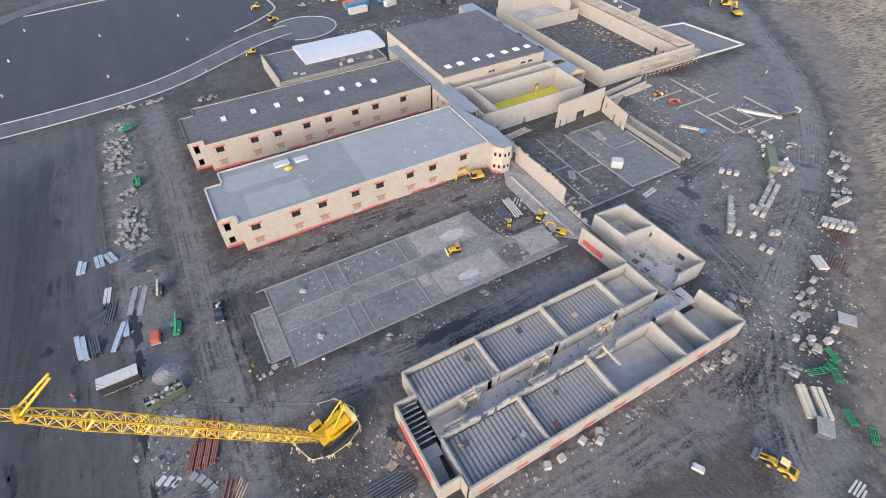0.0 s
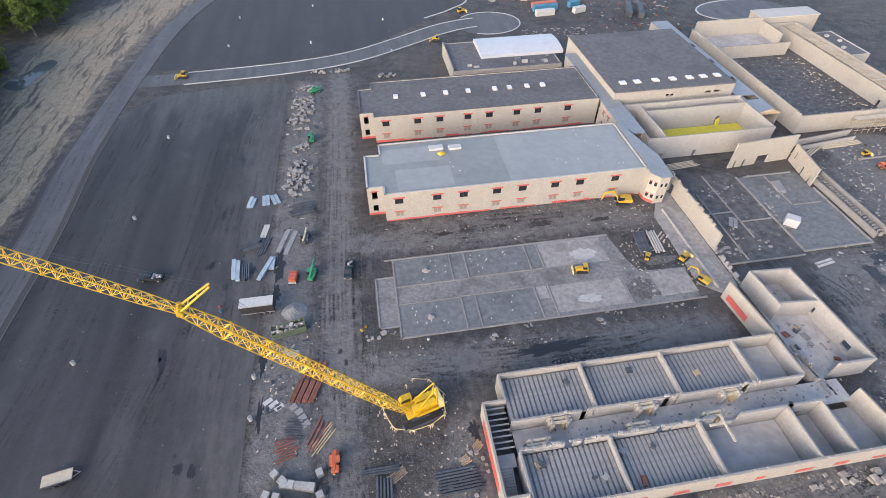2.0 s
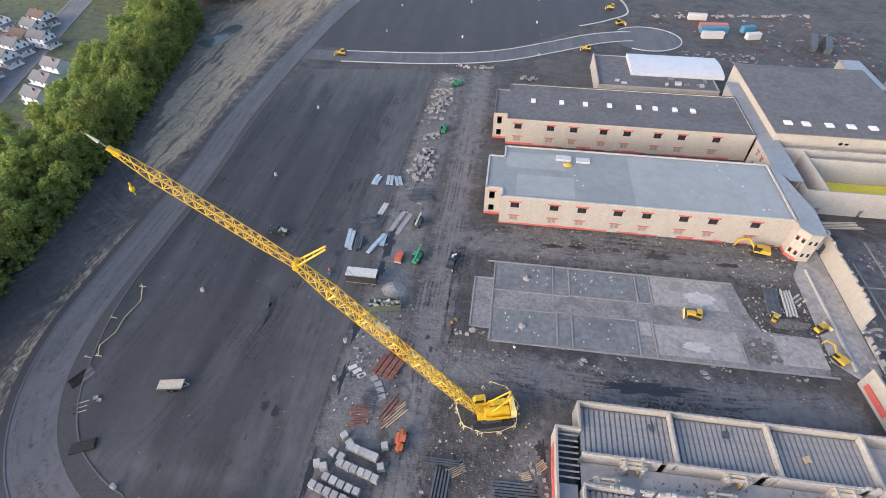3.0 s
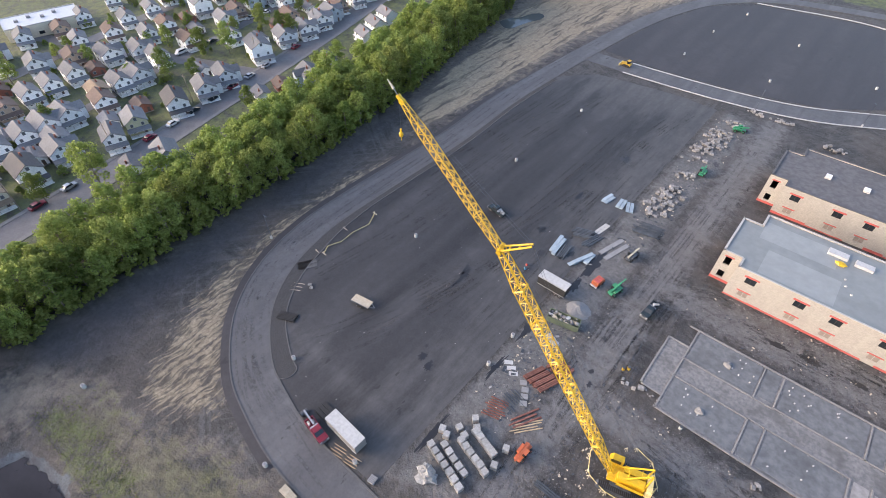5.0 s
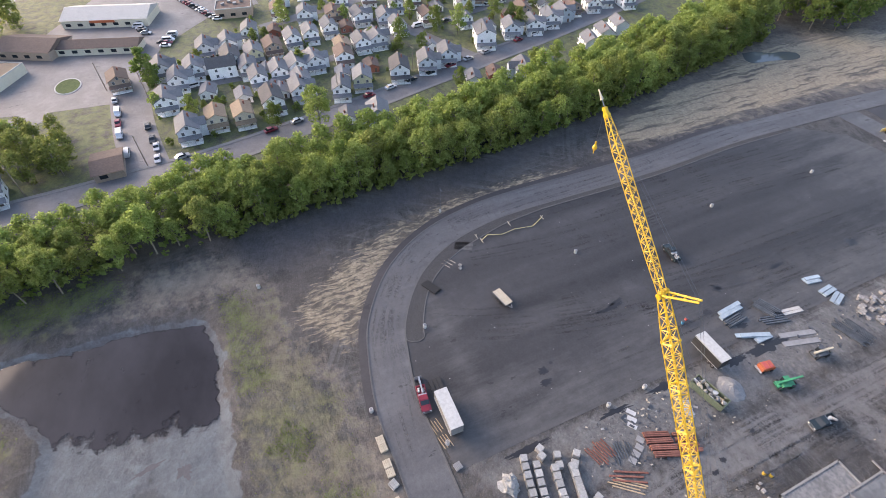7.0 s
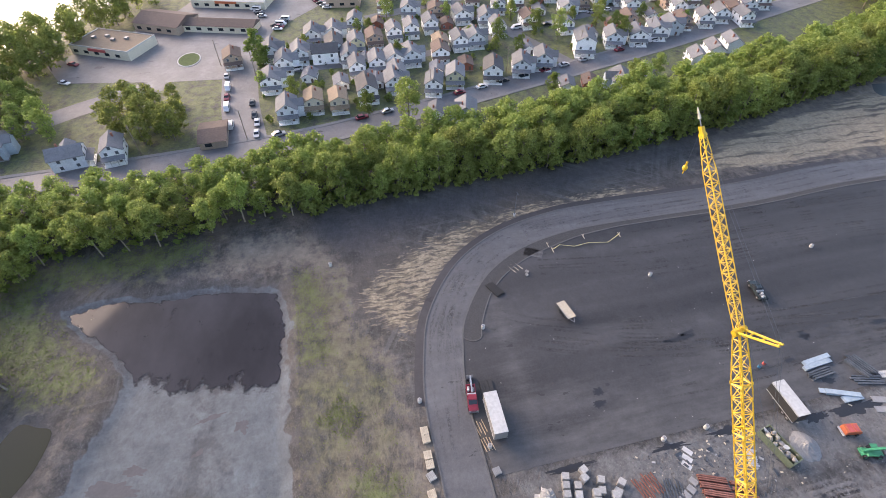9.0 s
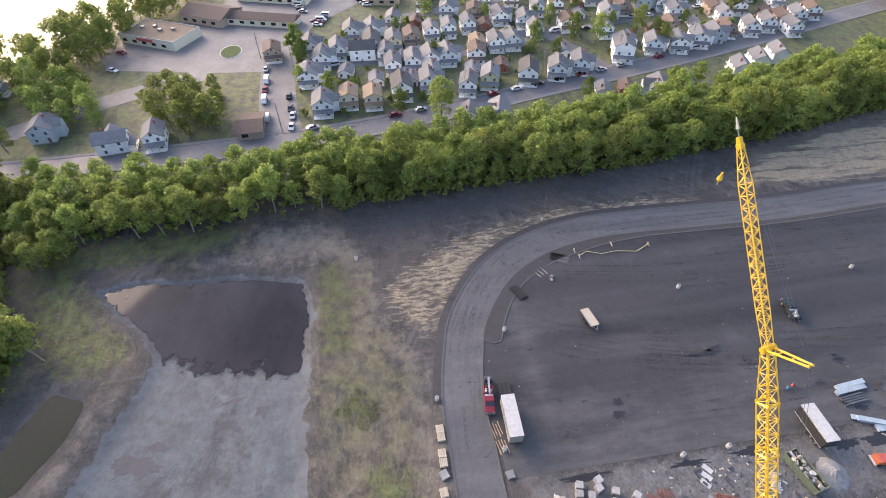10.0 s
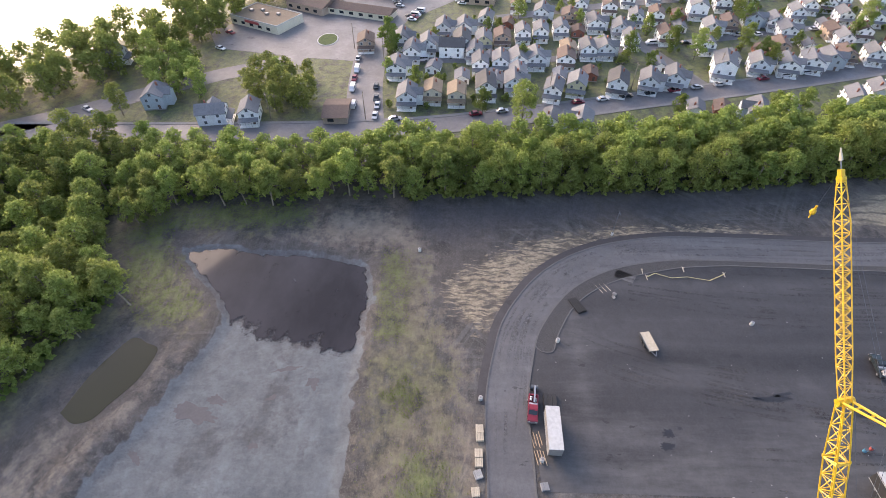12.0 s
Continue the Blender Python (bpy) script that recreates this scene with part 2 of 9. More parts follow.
def asphalt(name, a, b, lanes=(0.12, 0.008, 1), rough=0.62, lane_mix=0.6, dusty=False):
    m, n, l, p = nodes_of(name)
    vec = coords(n, l)
    lane = noise_node(n, l, coords(n, l, lanes), 1.0, 3, 0.5)
    fine, mid = noise_node(n, l, vec, 2.5, 5, 0.7), noise_node(n, l, vec, 0.12, 5, 0.6)
    col = mixc(n, l, ramp(n, l, lane, (0, 0, 0), (1, 1, 1), 0.2, 0.9), a, b)
    col = mixc(n, l, maths(n, l, "MULTIPLY", ramp(n, l, mid, (0, 0, 0), (1, 1, 1), 0.4, 0.7), lane_mix), col, tuple(0.8 * (x + y) / 2 for x, y in zip(a, b)))
    col = mixc(n, l, maths(n, l, "MULTIPLY", fine, 0.25), col, tuple(1.6 * x for x in b))
    if dusty:  # gravel dust carried in along the yard side and the far entrance
        sep = n.new("ShaderNodeSeparateXYZ")
        l.new(vec, sep.inputs[0])
        side = maths(n, l, "MULTIPLY", maths(n, l, "ADD", sep.outputs[0], 50.0), 1 / 20.0, True)
        end = maths(n, l, "MULTIPLY", maths(n, l, "SUBTRACT", sep.outputs[1], 145.0), 1 / 34.0, True)
        lane_in = maths(n, l, "SUBTRACT", 0.8, maths(n, l, "MULTIPLY", maths(n, l, "ABSOLUTE", maths(n, l, "SUBTRACT", sep.outputs[1], 27.0)), 1 / 7.0), True)
        w = maths(n, l, "ADD", maths(n, l, "MAXIMUM", maths(n, l, "MAXIMUM", side, end), lane_in), maths(n, l, "SUBTRACT", noise_node(n, l, coords(n, l, (0.25, 0.05, 1)), 1.0, 6, 0.7), 0.75))
        col = mixc(n, l, maths(n, l, "MULTIPLY", maths(n, l, "MAXIMUM", w, 0.0), 0.75, True), col, (0.094, 0.092, 0.091))
    wet = ramp(n, l, noise_node(n, l, coords(n, l, (0.3, 0.12, 1)), 1.0, 6, 0.7), (0, 0, 0), (1, 1, 1), 0.93, 0.95)
    col = mixc(n, l, maths(n, l, "MULTIPLY", wet, 0.7), col, (0.012, 0.012, 0.013))
    worn = maths(n, l, "ADD", maths(n, l, "MULTIPLY", noise_node(n, l, vec, 0.6, 9, 0.8), 0.4), 0.8)
    grey = n.new("ShaderNodeCombineColor")
    for k in range(3):
        l.new(worn, grey.inputs[k])
    col = mixc(n, l, 1.0, col, grey.outputs[0], "MULTIPLY")
    l.new(col, p.inputs["Base Color"])
    p.inputs["Roughness"].default_value = rough
    p.inputs["Specular IOR Level"].default_value = 0.55
    bump(n, l, p, fine, 0.3, 0.03)
    return m


def leaf_material(name, a, b):
    m, n, l, p = nodes_of(name)
    geo = n.new("ShaderNodeNewGeometry")
    oi = n.new("ShaderNodeObjectInfo")
    col = mixc(n, l, geo.outputs["Random Per Island"], a, b)
    hsv = n.new("ShaderNodeHueSaturation")
    l.new(maths(n, l, "ADD", maths(n, l, "MULTIPLY", oi.outputs["Random"], 0.4), 0.8), hsv.inputs["Value"])
    l.new(maths(n, l, "ADD", maths(n, l, "MULTIPLY", oi.outputs["Random"], 0.02), 0.492), hsv.inputs["Hue"])
    l.new(col, hsv.inputs["Color"])
    l.new(hsv.outputs[0], p.inputs["Base Color"])
    p.inputs["Roughness"].default_value = 0.6
    p.inputs["Specular IOR Level"].default_value = 0.25
    tr = n.new("ShaderNodeBsdfTranslucent")
    l.new(hsv.outputs[0], tr.inputs[0])
    mx = n.new("ShaderNodeMixShader")
    mx.inputs[0].default_value = 0.58
    l.new(p.outputs[0], mx.inputs[1])
    l.new(tr.outputs[0], mx.inputs[2])
    l.new(mx.outputs[0], n["Material Output"].inputs[0])
    return m


def pond_material():
    """Still muddy water, clear where it runs out over the mud."""
    m, n, l, p = nodes_of("pond_water")
    vec = coords(n, l)
    at = n.new("ShaderNodeAttribute")
    at.attribute_name = "depth"
    # Patches put tree reflections and sheen into the colour, along with mud streaks.
    col = mixc(n, l, noise_node(n, l, coords(n, l, (0.05, 0.09, 1)), 1.0, 5, 0.6), (0.022, 0.020, 0.022), (0.046, 0.043, 0.047))
    l.new(col, p.inputs["Base Color"])
    p.inputs["Roughness"].default_value, p.inputs["IOR"].default_value = 0.05, 1.33
    p.inputs["Specular IOR Level"].default_value = 0.38
    edge = maths(n, l, "ADD", maths(n, l, "MULTIPLY", at.outputs["Fac"], 5.0), maths(n, l, "MULTIPLY", maths(n, l, "SUBTRACT", noise_node(n, l, vec, 0.3, 8, 0.75), 0.6), 2.0))
    l.new(maths(n, l, "MULTIPLY", edge, 1.5, True), p.inputs["Alpha"])
    bump(n, l, p, noise_node(n, l, vec, 0.5, 3), 0.02, 0.05)
    return m


def water_material(name, c, rough=0.05, ripple=0.15, scale=0.6):
    m, n, l, p = nodes_of(name)
    p.inputs["Base Color"].default_value, p.inputs["Roughness"].default_value = (*c, 1), rough
    p.inputs["IOR"].default_value = 1.33
    bump(n, l, p, noise_node(n, l, coords(n, l), scale, 3), ripple, 0.05)
    return m


M = {
    "ground": ground_material(),
    "lot": asphalt("parking_asphalt", (0.0085, 0.008, 0.009), (0.046, 0.045, 0.047), dusty=True),
    "lot_new": asphalt("fresh_asphalt", (0.024, 0.021, 0.023), (0.042, 0.038, 0.040)),
    "road": asphalt("road_asphalt", (0.058, 0.058, 0.062), (0.098, 0.098, 0.102), (0.3, 0.03, 1)),
    "street": asphalt("street_asphalt", (0.105, 0.101, 0.103), (0.155, 0.150, 0.152), (0.1, 0.1, 1)),
    "kerb": tone("kerb_concrete", (0.42, 0.42, 0.41), 0.85),
    "kerb_dull": tone("weathered_kerb", (0.105, 0.104, 0.103), 0.9),
    "walkway": tone("pavement_concrete", (0.19, 0.185, 0.18), 0.9),
    "slab": plain("slab_concrete", (0.112, 0.119, 0.124), (0.172, 0.179, 0.184), 0.8, 0.8, stain=0.6),
    "slab_pale": plain("pale_concrete", (0.215, 0.208, 0.20), (0.31, 0.30, 0.288), 0.9, 0.9, stain=0.75),
    "slab_mid": plain("dusty_concrete", (0.135, 0.136, 0.138), (0.225, 0.221, 0.215), 1.3, 0.85, stain=0.8),
    "screed": plain("pale_screed", (0.33, 0.325, 0.315), (0.42, 0.412, 0.40), 0.5, 0.9, stain=0.4),
    "footing": tone("footing_concrete", (0.235, 0.228, 0.218), 0.9),
    "block": masonry("buff_block", (0.308, 0.290, 0.260), (0.374, 0.353, 0.317), (0.265, 0.252, 0.229)),
    "block_raw": masonry("grey_block", (0.30, 0.291, 0.278), (0.375, 0.364, 0.347), (0.255, 0.248, 0.238)),
    "red": tone("red_membrane", (0.42, 0.085, 0.075), 0.7),
    "membrane": plain("grey_roof_membrane", (0.192, 0.210, 0.209), (0.222, 0.240, 0.239), 0.5, 0.6, bumps=0.05, stain=0.2),
    "membrane_b": plain("weathered_roof_membrane", (0.235, 0.254, 0.253), (0.27, 0.289, 0.287), 0.5, 0.55, bumps=0.05, stain=0.2),
    "roof_dark": plain("dark_roof_membrane", (0.088, 0.087, 0.092), (0.128, 0.126, 0.130), 0.7, 0.8, bumps=0.05, stain=0.5),
    "metal_roof": plain("metal_roof", (0.235, 0.248, 0.256), (0.28, 0.293, 0.30), 0.7, 0.45, 0.3, 0.05),
    "white_roof": tone("white_metal_roof", (0.46, 0.48, 0.51), 0.4),
    "coping": tone("coping_stone", (0.42, 0.41, 0.385), 0.7),
    "skylight": tone("skylight_dome", (0.66, 0.67, 0.68), 0.25),
    # Near-black puts the shade of roofed rooms into their floors; also dark window frames.
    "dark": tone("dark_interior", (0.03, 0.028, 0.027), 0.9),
    "joist": plain("precast_joist", (0.205, 0.208, 0.212), (0.26, 0.262, 0.266), 1.0, 0.8),
    "deck": plain("deck_floor", (0.052, 0.051, 0.051), (0.118, 0.116, 0.115), 0.5, 0.75, stain=0.6),
    "deck_a": plain("joist_deck", (0.12, 0.122, 0.125), (0.16, 0.162, 0.165), 0.8, 0.85),
    "yellow_floor": tone("yellow_floor_sheet", (0.52, 0.47, 0.06), 0.7),
    "yellow": tone("yellow_paint", (0.62, 0.39, 0.018), 0.4, vary=0.08),
    "machine": tone("worn_machine_yellow", (0.46, 0.295, 0.035), 0.55, vary=0.1),
    "yellow_pale": tone("worn_yellow_paint", (0.74, 0.60, 0.26), 0.5),
    "black": tone("black_rubber", (0.02, 0.02, 0.021), 0.7),
    "steel": tone("bare_steel", (0.25, 0.25, 0.26), 0.45, 0.6),
    "cream": tone("cream_paint", (0.52, 0.46, 0.34), 0.5),
    "glass": glass_dark("window_glass"),
    "house_glass": glass_dark("house_window_glass", (0.10, 0.11, 0.12)),
    "timber": plain("raw_timber", (0.36, 0.27, 0.17), (0.48, 0.37, 0.24), 2.0, 0.85, vary=0.15),
    "rust": plain("rusty_steel", (0.15, 0.06, 0.045), (0.24, 0.10, 0.075), 2.5, 0.8, vary=0.2),
    "steel_dark": plain("painted_dark_steel", (0.045, 0.055, 0.065), (0.08, 0.09, 0.105), 2.0, 0.6, vary=0.2),
    "steel_blue": plain("galvanised_deck_sheet", (0.25, 0.32, 0.37), (0.33, 0.40, 0.45), 1.5, 0.5, vary=0.15),
    "wrap": plain("wrapped_block", (0.225, 0.225, 0.22), (0.335, 0.335, 0.325), 2.5, 0.7, vary=0.18),
    "stone": plain("pale_stone", (0.20, 0.193, 0.182), (0.335, 0.322, 0.302), 2.0, 0.9, vary=0.25),
    "white": tone("white_paint", (0.44, 0.44, 0.43), 0.5),
    "green": tone("green_paint", (0.035, 0.23, 0.11), 0.5),
    "orange": tone("orange_paint", (0.46, 0.12, 0.05), 0.5),
    "olive": tone("olive_paint", (0.125, 0.15, 0.10), 0.7),
    "blue": tone("blue_paint", (0.05, 0.18, 0.28), 0.6),
    "maroon": tone("maroon_paint", (0.20, 0.02, 0.035), 0.3),
    "car_dark": tone("dark_car_paint", (0.02, 0.03, 0.035), 0.25),
    "car_silver": tone("silver_car_paint", (0.45, 0.46, 0.47), 0.3, 0.4),
    "car_white": tone("white_car_paint", (0.62, 0.62, 0.62), 0.3),
    "gravel": plain("grey_gravel", (0.034, 0.034, 0.035), (0.072, 0.071, 0.072), 6.0, 0.95, bumps=0.6),
    "bark": plain("tree_bark", (0.13, 0.11, 0.085), (0.24, 0.21, 0.17), 3.0, 0.9, stretch=(1, 1, 0.2)),
    "leaf": leaf_material("broad_leaves", (0.168, 0.222, 0.055), (0.318, 0.372, 0.115)),
    "leaf_dark": leaf_material("dark_leaves", (0.105, 0.16, 0.036), (0.21, 0.265, 0.075)),
    "lawn": plain("lawn_grass", (0.05, 0.08, 0.02), (0.09, 0.12, 0.035), 1.5, 0.95),
    "damp": tone("damp_crust", (0.085, 0.083, 0.087), 0.8),
    "wet": tone("wet_ground", (0.022, 0.022, 0.024), 0.35),
    "river": water_material("river_water", (0.05, 0.06, 0.06), 0.12, 0.4, 0.25),
    "pond": pond_material(),
    "pool": water_material("pool_water", (0.09, 0.10, 0.105), 0.05, 0.02, 0.5),
    "ditch": water_material("ditch_water", (0.026, 0.026, 0.010), 0.09, 0.03, 0.5),
}

# ---- mesh helpers ----
class Geo:
    """A growing mesh of simple closed pieces."""

    def __init__(self):
        self.v, self.f = [], []

    def add(self, verts, faces):
        k = len(self.v)
        self.v += [tuple(p) for p in verts]
        self.f += [tuple(i + k for i in face) for face in faces]
        return self

    def box(self, x0, y0, z0, x1, y1, z1):
        return self.obox(Matrix.Identity(4), x0, y0, z0, x1, y1, z1)

    def obox(self, m, x0, y0, z0, x1, y1, z1):
        c = [m @ Vector(p) for p in ((x0, y0, z0), (x1, y0, z0), (x1, y1, z0), (x0, y1, z0), (x0, y0, z1), (x1, y0, z1), (x1, y1, z1), (x0, y1, z1))]
        return self.add(c, ((0, 3, 2, 1), (4, 5, 6, 7), (0, 1, 5, 4), (1, 2, 6, 5), (2, 3, 7, 6), (3, 0, 4, 7)))

    def prism(self, poly, z0, z1, m=None):
        k = len(poly)
        pts = [Vector((x, y, z0)) for x, y in poly] + [Vector((x, y, z1)) for x, y in poly]
        if m is not None:
            pts = [m @ p for p in pts]
        return self.add(pts, [tuple(range(k))[::-1], tuple(range(k, 2 * k))] + [(i, (i + 1) % k, k + (i + 1) % k, k + i) for i in range(k)])

    def side(self, poly, y0, y1, m=None):
        """A profile in x and z, drawn out along y."""
        k = len(poly)
        pts = [Vector((x, y0, z)) for x, z in poly] + [Vector((x, y1, z)) for x, z in poly]
        if m is not None:
            pts = [m @ p for p in pts]
        return self.add(pts, [tuple(range(k)), tuple(range(k, 2 * k))[::-1]] + [(i, k + i, k + (i + 1) % k, (i + 1) % k) for i in range(k)])

    def tube(self, p, q, r, n=6, r2=None, caps=True):
        p, q = Vector(p), Vector(q)
        r2 = r if r2 is None else r2
        turn = (q - p).to_track_quat("Z", "Y").to_matrix()
        ring = [turn @ Vector((math.cos(math.tau * i / n), math.sin(math.tau * i / n), 0)) for i in range(n)]
        faces = [(i, (i + 1) % n, n + (i + 1) % n, n + i) for i in range(n)]
        if caps:
            faces += [tuple(range(n))[::-1], tuple(range(n, 2 * n))]
        return self.add([p + r * d for d in ring] + [q + r2 * d for d in ring], faces)

    def blob(self, c, rx, ry, rz, rnd, rough=0.25, n=7, rings=4):
        """An uneven lump."""
        verts = [Vector(c) + Vector((0, 0, rz))]
        for j in range(1, rings):
            a = math.pi * j / rings
            for i in range(n):
                b, k = math.tau * (i + 0.5 * (j % 2)) / n, 1 + rnd.uniform(-rough, rough)
                verts.append(Vector(c) + Vector((rx * k * math.sin(a) * math.cos(b), ry * k * math.sin(a) * math.sin(b), rz * k * math.cos(a))))
        verts.append(Vector(c) - Vector((0, 0, rz)))
        last = len(verts) - 1
        faces = [(0, 1 + i, 1 + (i + 1) % n) for i in range(n)]
        for j in range(rings - 2):
            s = 1 + j * n
            faces += [(s + i, s + n + i, s + n + (i + 1) % n, s + (i + 1) % n) for i in range(n)]
        s = 1 + (rings - 2) * n
        faces += [(s + i, last, s + (i + 1) % n) for i in range(n)]
        return self.add(verts, faces)

    def mesh(self, name, material):
        me = bpy.data.meshes.new(name)
        me.from_pydata(self.v, [], self.f)
        me.materials.append(material)
        me.update()
        return me


def part(name, geo, material, parent, label=""):
    """One mesh object under a thing or a part."""
    ob = new(name, geo.mesh(name, M[material]) if isinstance(geo, Geo) else geo)
    ob.parent = parent
    return tagged(ob, label)


def thing(name, label, category, at=None, group="", kind=""):
    ob = new(name)
    ob.empty_display_size = 0.5
    if at is not None:
        ob.matrix_world = at
    return tagged(ob, label, category, group, kind)


def single(name, geo, material, label, category, at=None, group="", kind=""):
    ob = new(name, geo.mesh(name, M[material]))
    if at is not None:
        ob.matrix_world = at
    return tagged(ob, label, category, group, kind)


def structure(name, geo, material, label="", category="ground"):
    return tagged(new(name, geo.mesh(name, M[material])), label, category, "", "structure")


def smooth_line(pts, steps=8):
    """A Catmull-Rom line through the points."""
    out = []
    p = [Vector(q) for q in pts]
    p = [2 * p[0] - p[1]] + p + [2 * p[-1] - p[-2]]
    for a, b, c, d in zip(p, p[1:], p[2:], p[3:]):
        for k in range(steps):
            t = k / steps
            out.append(0.5 * (2 * b + (c - a) * t + (2 * a - 5 * b + 4 * c - d) * t * t + (3 * b - a - 3 * c + d) * t ** 3))
    out.append(p[-2])
    return out


def offset_line(line, d):
    """The line moved d metres to its left."""
    out = []
    for i, p in enumerate(line):
        w = (line[min(i + 1, len(line) - 1)] - line[max(i - 1, 0)]).normalized()
        out.append(p + d * Vector((-w.y, w.x)))
    return out


def ribbon(a, b, z0, z1):
    """A strip with thickness between two lines of equal count."""
    g = Geo()
    k = len(a)
    g.add([(p.x, p.y, z) for z in (z0, z1) for line in (a, b) for p in line],
          [(2 * k + i, 2 * k + i + 1, 3 * k + i + 1, 3 * k + i) for i in range(k - 1)]
          + [(i, i + 1, 2 * k + i + 1, 2 * k + i) for i in range(k - 1)] + [(k + i + 1, k + i, 3 * k + i, 3 * k + i + 1) for i in range(k - 1)])
    return g


def inside(poly, x, y):
    """For arrays: inside the polygon or not, and the distance to its edge."""
    hit = np.zeros(x.shape, bool)
    far = np.full(x.shape, 1e9)
    for (x0, y0), (x1, y1) in zip(poly, poly[1:] + poly[:1]):
        cross = (y0 > y) != (y1 > y)
        with np.errstate(divide="ignore", invalid="ignore"):
            hit ^= cross & (x < (x1 - x0) * (y - y0) / (y1 - y0 + 1e-12) + x0)
        dx, dy = x1 - x0, y1 - y0
        t = np.clip(((x - x0) * dx + (y - y0) * dy) / (dx * dx + dy * dy), 0, 1)
        far = np.minimum(far, np.hypot(x - x0 - t * dx, y - y0 - t * dy))
    return hit, far


def zone(polys, x, y, soft):
    w = np.zeros(x.shape)
    for poly in polys:
        hit, far = inside(poly, x, y)
        w = np.maximum(w, np.clip(0.5 + np.where(hit, far, -far) / (2 * soft), 0, 1))
    return w


# ---- ground ----
BASIN = [(-88.4, -70.9), (-89.4, -58.6), (-87.7, -43.6), (-86.6, -27.9), (-82.9, -18.8), (-71.5, -17.5), (-57.3, -18.3), (-42.1, -18.2), (-27.8, -17.3), (14, -17), (14, -78), (-26.6, -65.2),
         (-35.6, -62.2), (-45.2, -57.5), (-52.5, -56), (-63.7, -51.5), (-66.5, -52.9), (-75.3, -60.7), (-85.8, -69.8)]
WATER_EDGE = [(-92, -76), (-92, -14), (-56.5, -14), (-56.7, -18.3), (-56.9, -24.8), (-59.6, -32.3), (-61, -41.4), (-65, -50.8), (-68, -56), (-79, -67)]
STRAW = [[(-71.7, -2.1), (-76.8, -2.3), (-83.5, 5.4), (-89.5, 15), (-94.5, 28.3), (-97.2, 43.3), (-98.6, 69), (-95.8, 88), (-93.3, 88), (-94.6, 62.8), (-92.6, 43), (-86.4, 29.3), (-77.9, 18.4), (-66.6, 10.7), (-61.2, 6.6), (-66, 1.7)],
         [(-99, 104), (-112, 118), (-126, 178), (-134, 222), (-128, 262), (-100, 300), (-72, 300), (-90, 250), (-99, 200), (-98, 150)],
         [(108, 0), (120, 9), (134, 20), (167, 41), (188, 56), (227, 83), (262, 113), (271, 136), (264, 152), (330, 150), (330, -60), (80, -60)]]
GRASS = [[(-90, -17), (-88, -6), (-70, -3), (-56, 2), (-40, 4), (-10, 4), (20, 2), (20, -17), (-28, -17), (-55, -18), (-82, -18)],
         [(-106, -90), (-103.5, -60), (-105, -36), (-95, -36), (-91, -48), (-92.5, -73), (-87, -71), (-75, -61), (-66.5, -52.9), (-60, -58), (-62, -70), (-75, -82), (-92, -96)],
         [(-40, -80), (-64, -71), (-75, -82), (-92, -96), (-140, -96), (-140, -140), (14, -140), (14, -84), (-26, -80)]]
BANK = [(-57.8, -61.2), (-55.6, -56.6), (-47, -58.0), (-39.5, -61.9), (-27, -65.4), (-27, -71), (-38.6, -67.6), (-42.6, -65.0), (-48.8, -61.8)]
BROWN = [[(-103.5, -36.6), (-104, -18), (-98, -8), (-86, -4), (-72, -4), (-64, -2), (-58, 4), (-50, 4), (-60, -6), (-84, -15), (-86, -17.5), (-89.7, -38), (-91, -48.5), (-95.3, -37.2)], [(-58, 2), (-36, 8), (0, 8), (0, 2), (-40, -2)],
         [(-96, 100), (-116, 112), (-134, 180), (-142, 226), (-132, 268), (-100, 304), (-68, 304), (-84, 250), (-94, 200)],
         [(70, -30), (90, 2), (118, 22), (150, 38), (180, 58), (205, 78), (232, 108), (250, 136), (270, 150), (282, 120), (250, 80), (190, 40), (130, 0)],
         [(124, 61), (117, 51), (113, 44), (122, 41), (139, 49), (134, 59)], BANK, [(-20, -82), (-34.3, -78), (-40, -75.5), (-38, -68.3), (-26, -72), (10, -80), (10, -90)], [(-64, -70), (-60, -66), (-42.5, -75.5), (-45, -80)]]
GREEN = [[(-88.7, -18.0), (-87.9, -10.6), (-66.5, -9.2), (-58, -11), (-60, -17), (-72, -16.5)], [(-28, -10.7), (-31.9, -10.2), (-39.2, -5.6), (-33, 0.8), (-10, 0.8), (-10, -10)], [(-52, -9), (-46, -4), (-42, -8), (-47, -14)],
         [(-94, -86), (-97, -74), (-88.4, -71.5), (-75.3, -61.8), (-68, -54.5), (-62.1, -61.8), (-64, -70), (-75, -80.7)], [(-100, -88), (-103.5, -77), (-105.5, -57), (-104.5, -36.6), (-96, -38), (-93.6, -60), (-93, -73), (-88, -80)]]
EAST = [(90, 14), (110, 22), (150, 42), (185, 60), (215, 90), (242, 128), (236, 168), (214, 160), (214, 118), (184, 117), (152, 116), (126, 104), (126, 70), (104, 69), (98, 40)]
DUST = [[(70, -7), (84, -7), (90, 2), (84, 9), (74, 6), (68, 0)], [(-29, 18), (-16, 22), (-17, 60), (-17, 110), (-15, 182), (-27, 184), (-29, 110)], [(30, 12), (60, 18), (90, 20), (86, 24), (18, 23)],
        [(4, 95), (70, 95), (70, 99), (4, 99)], [(84, 8), (106, 20), (118, 34), (104, 36)],
        [(140, 88), (180, 76), (190, 100), (160, 118), (138, 118)], [(-2, 20), (14, 24), (14, 46), (8, 42)]]
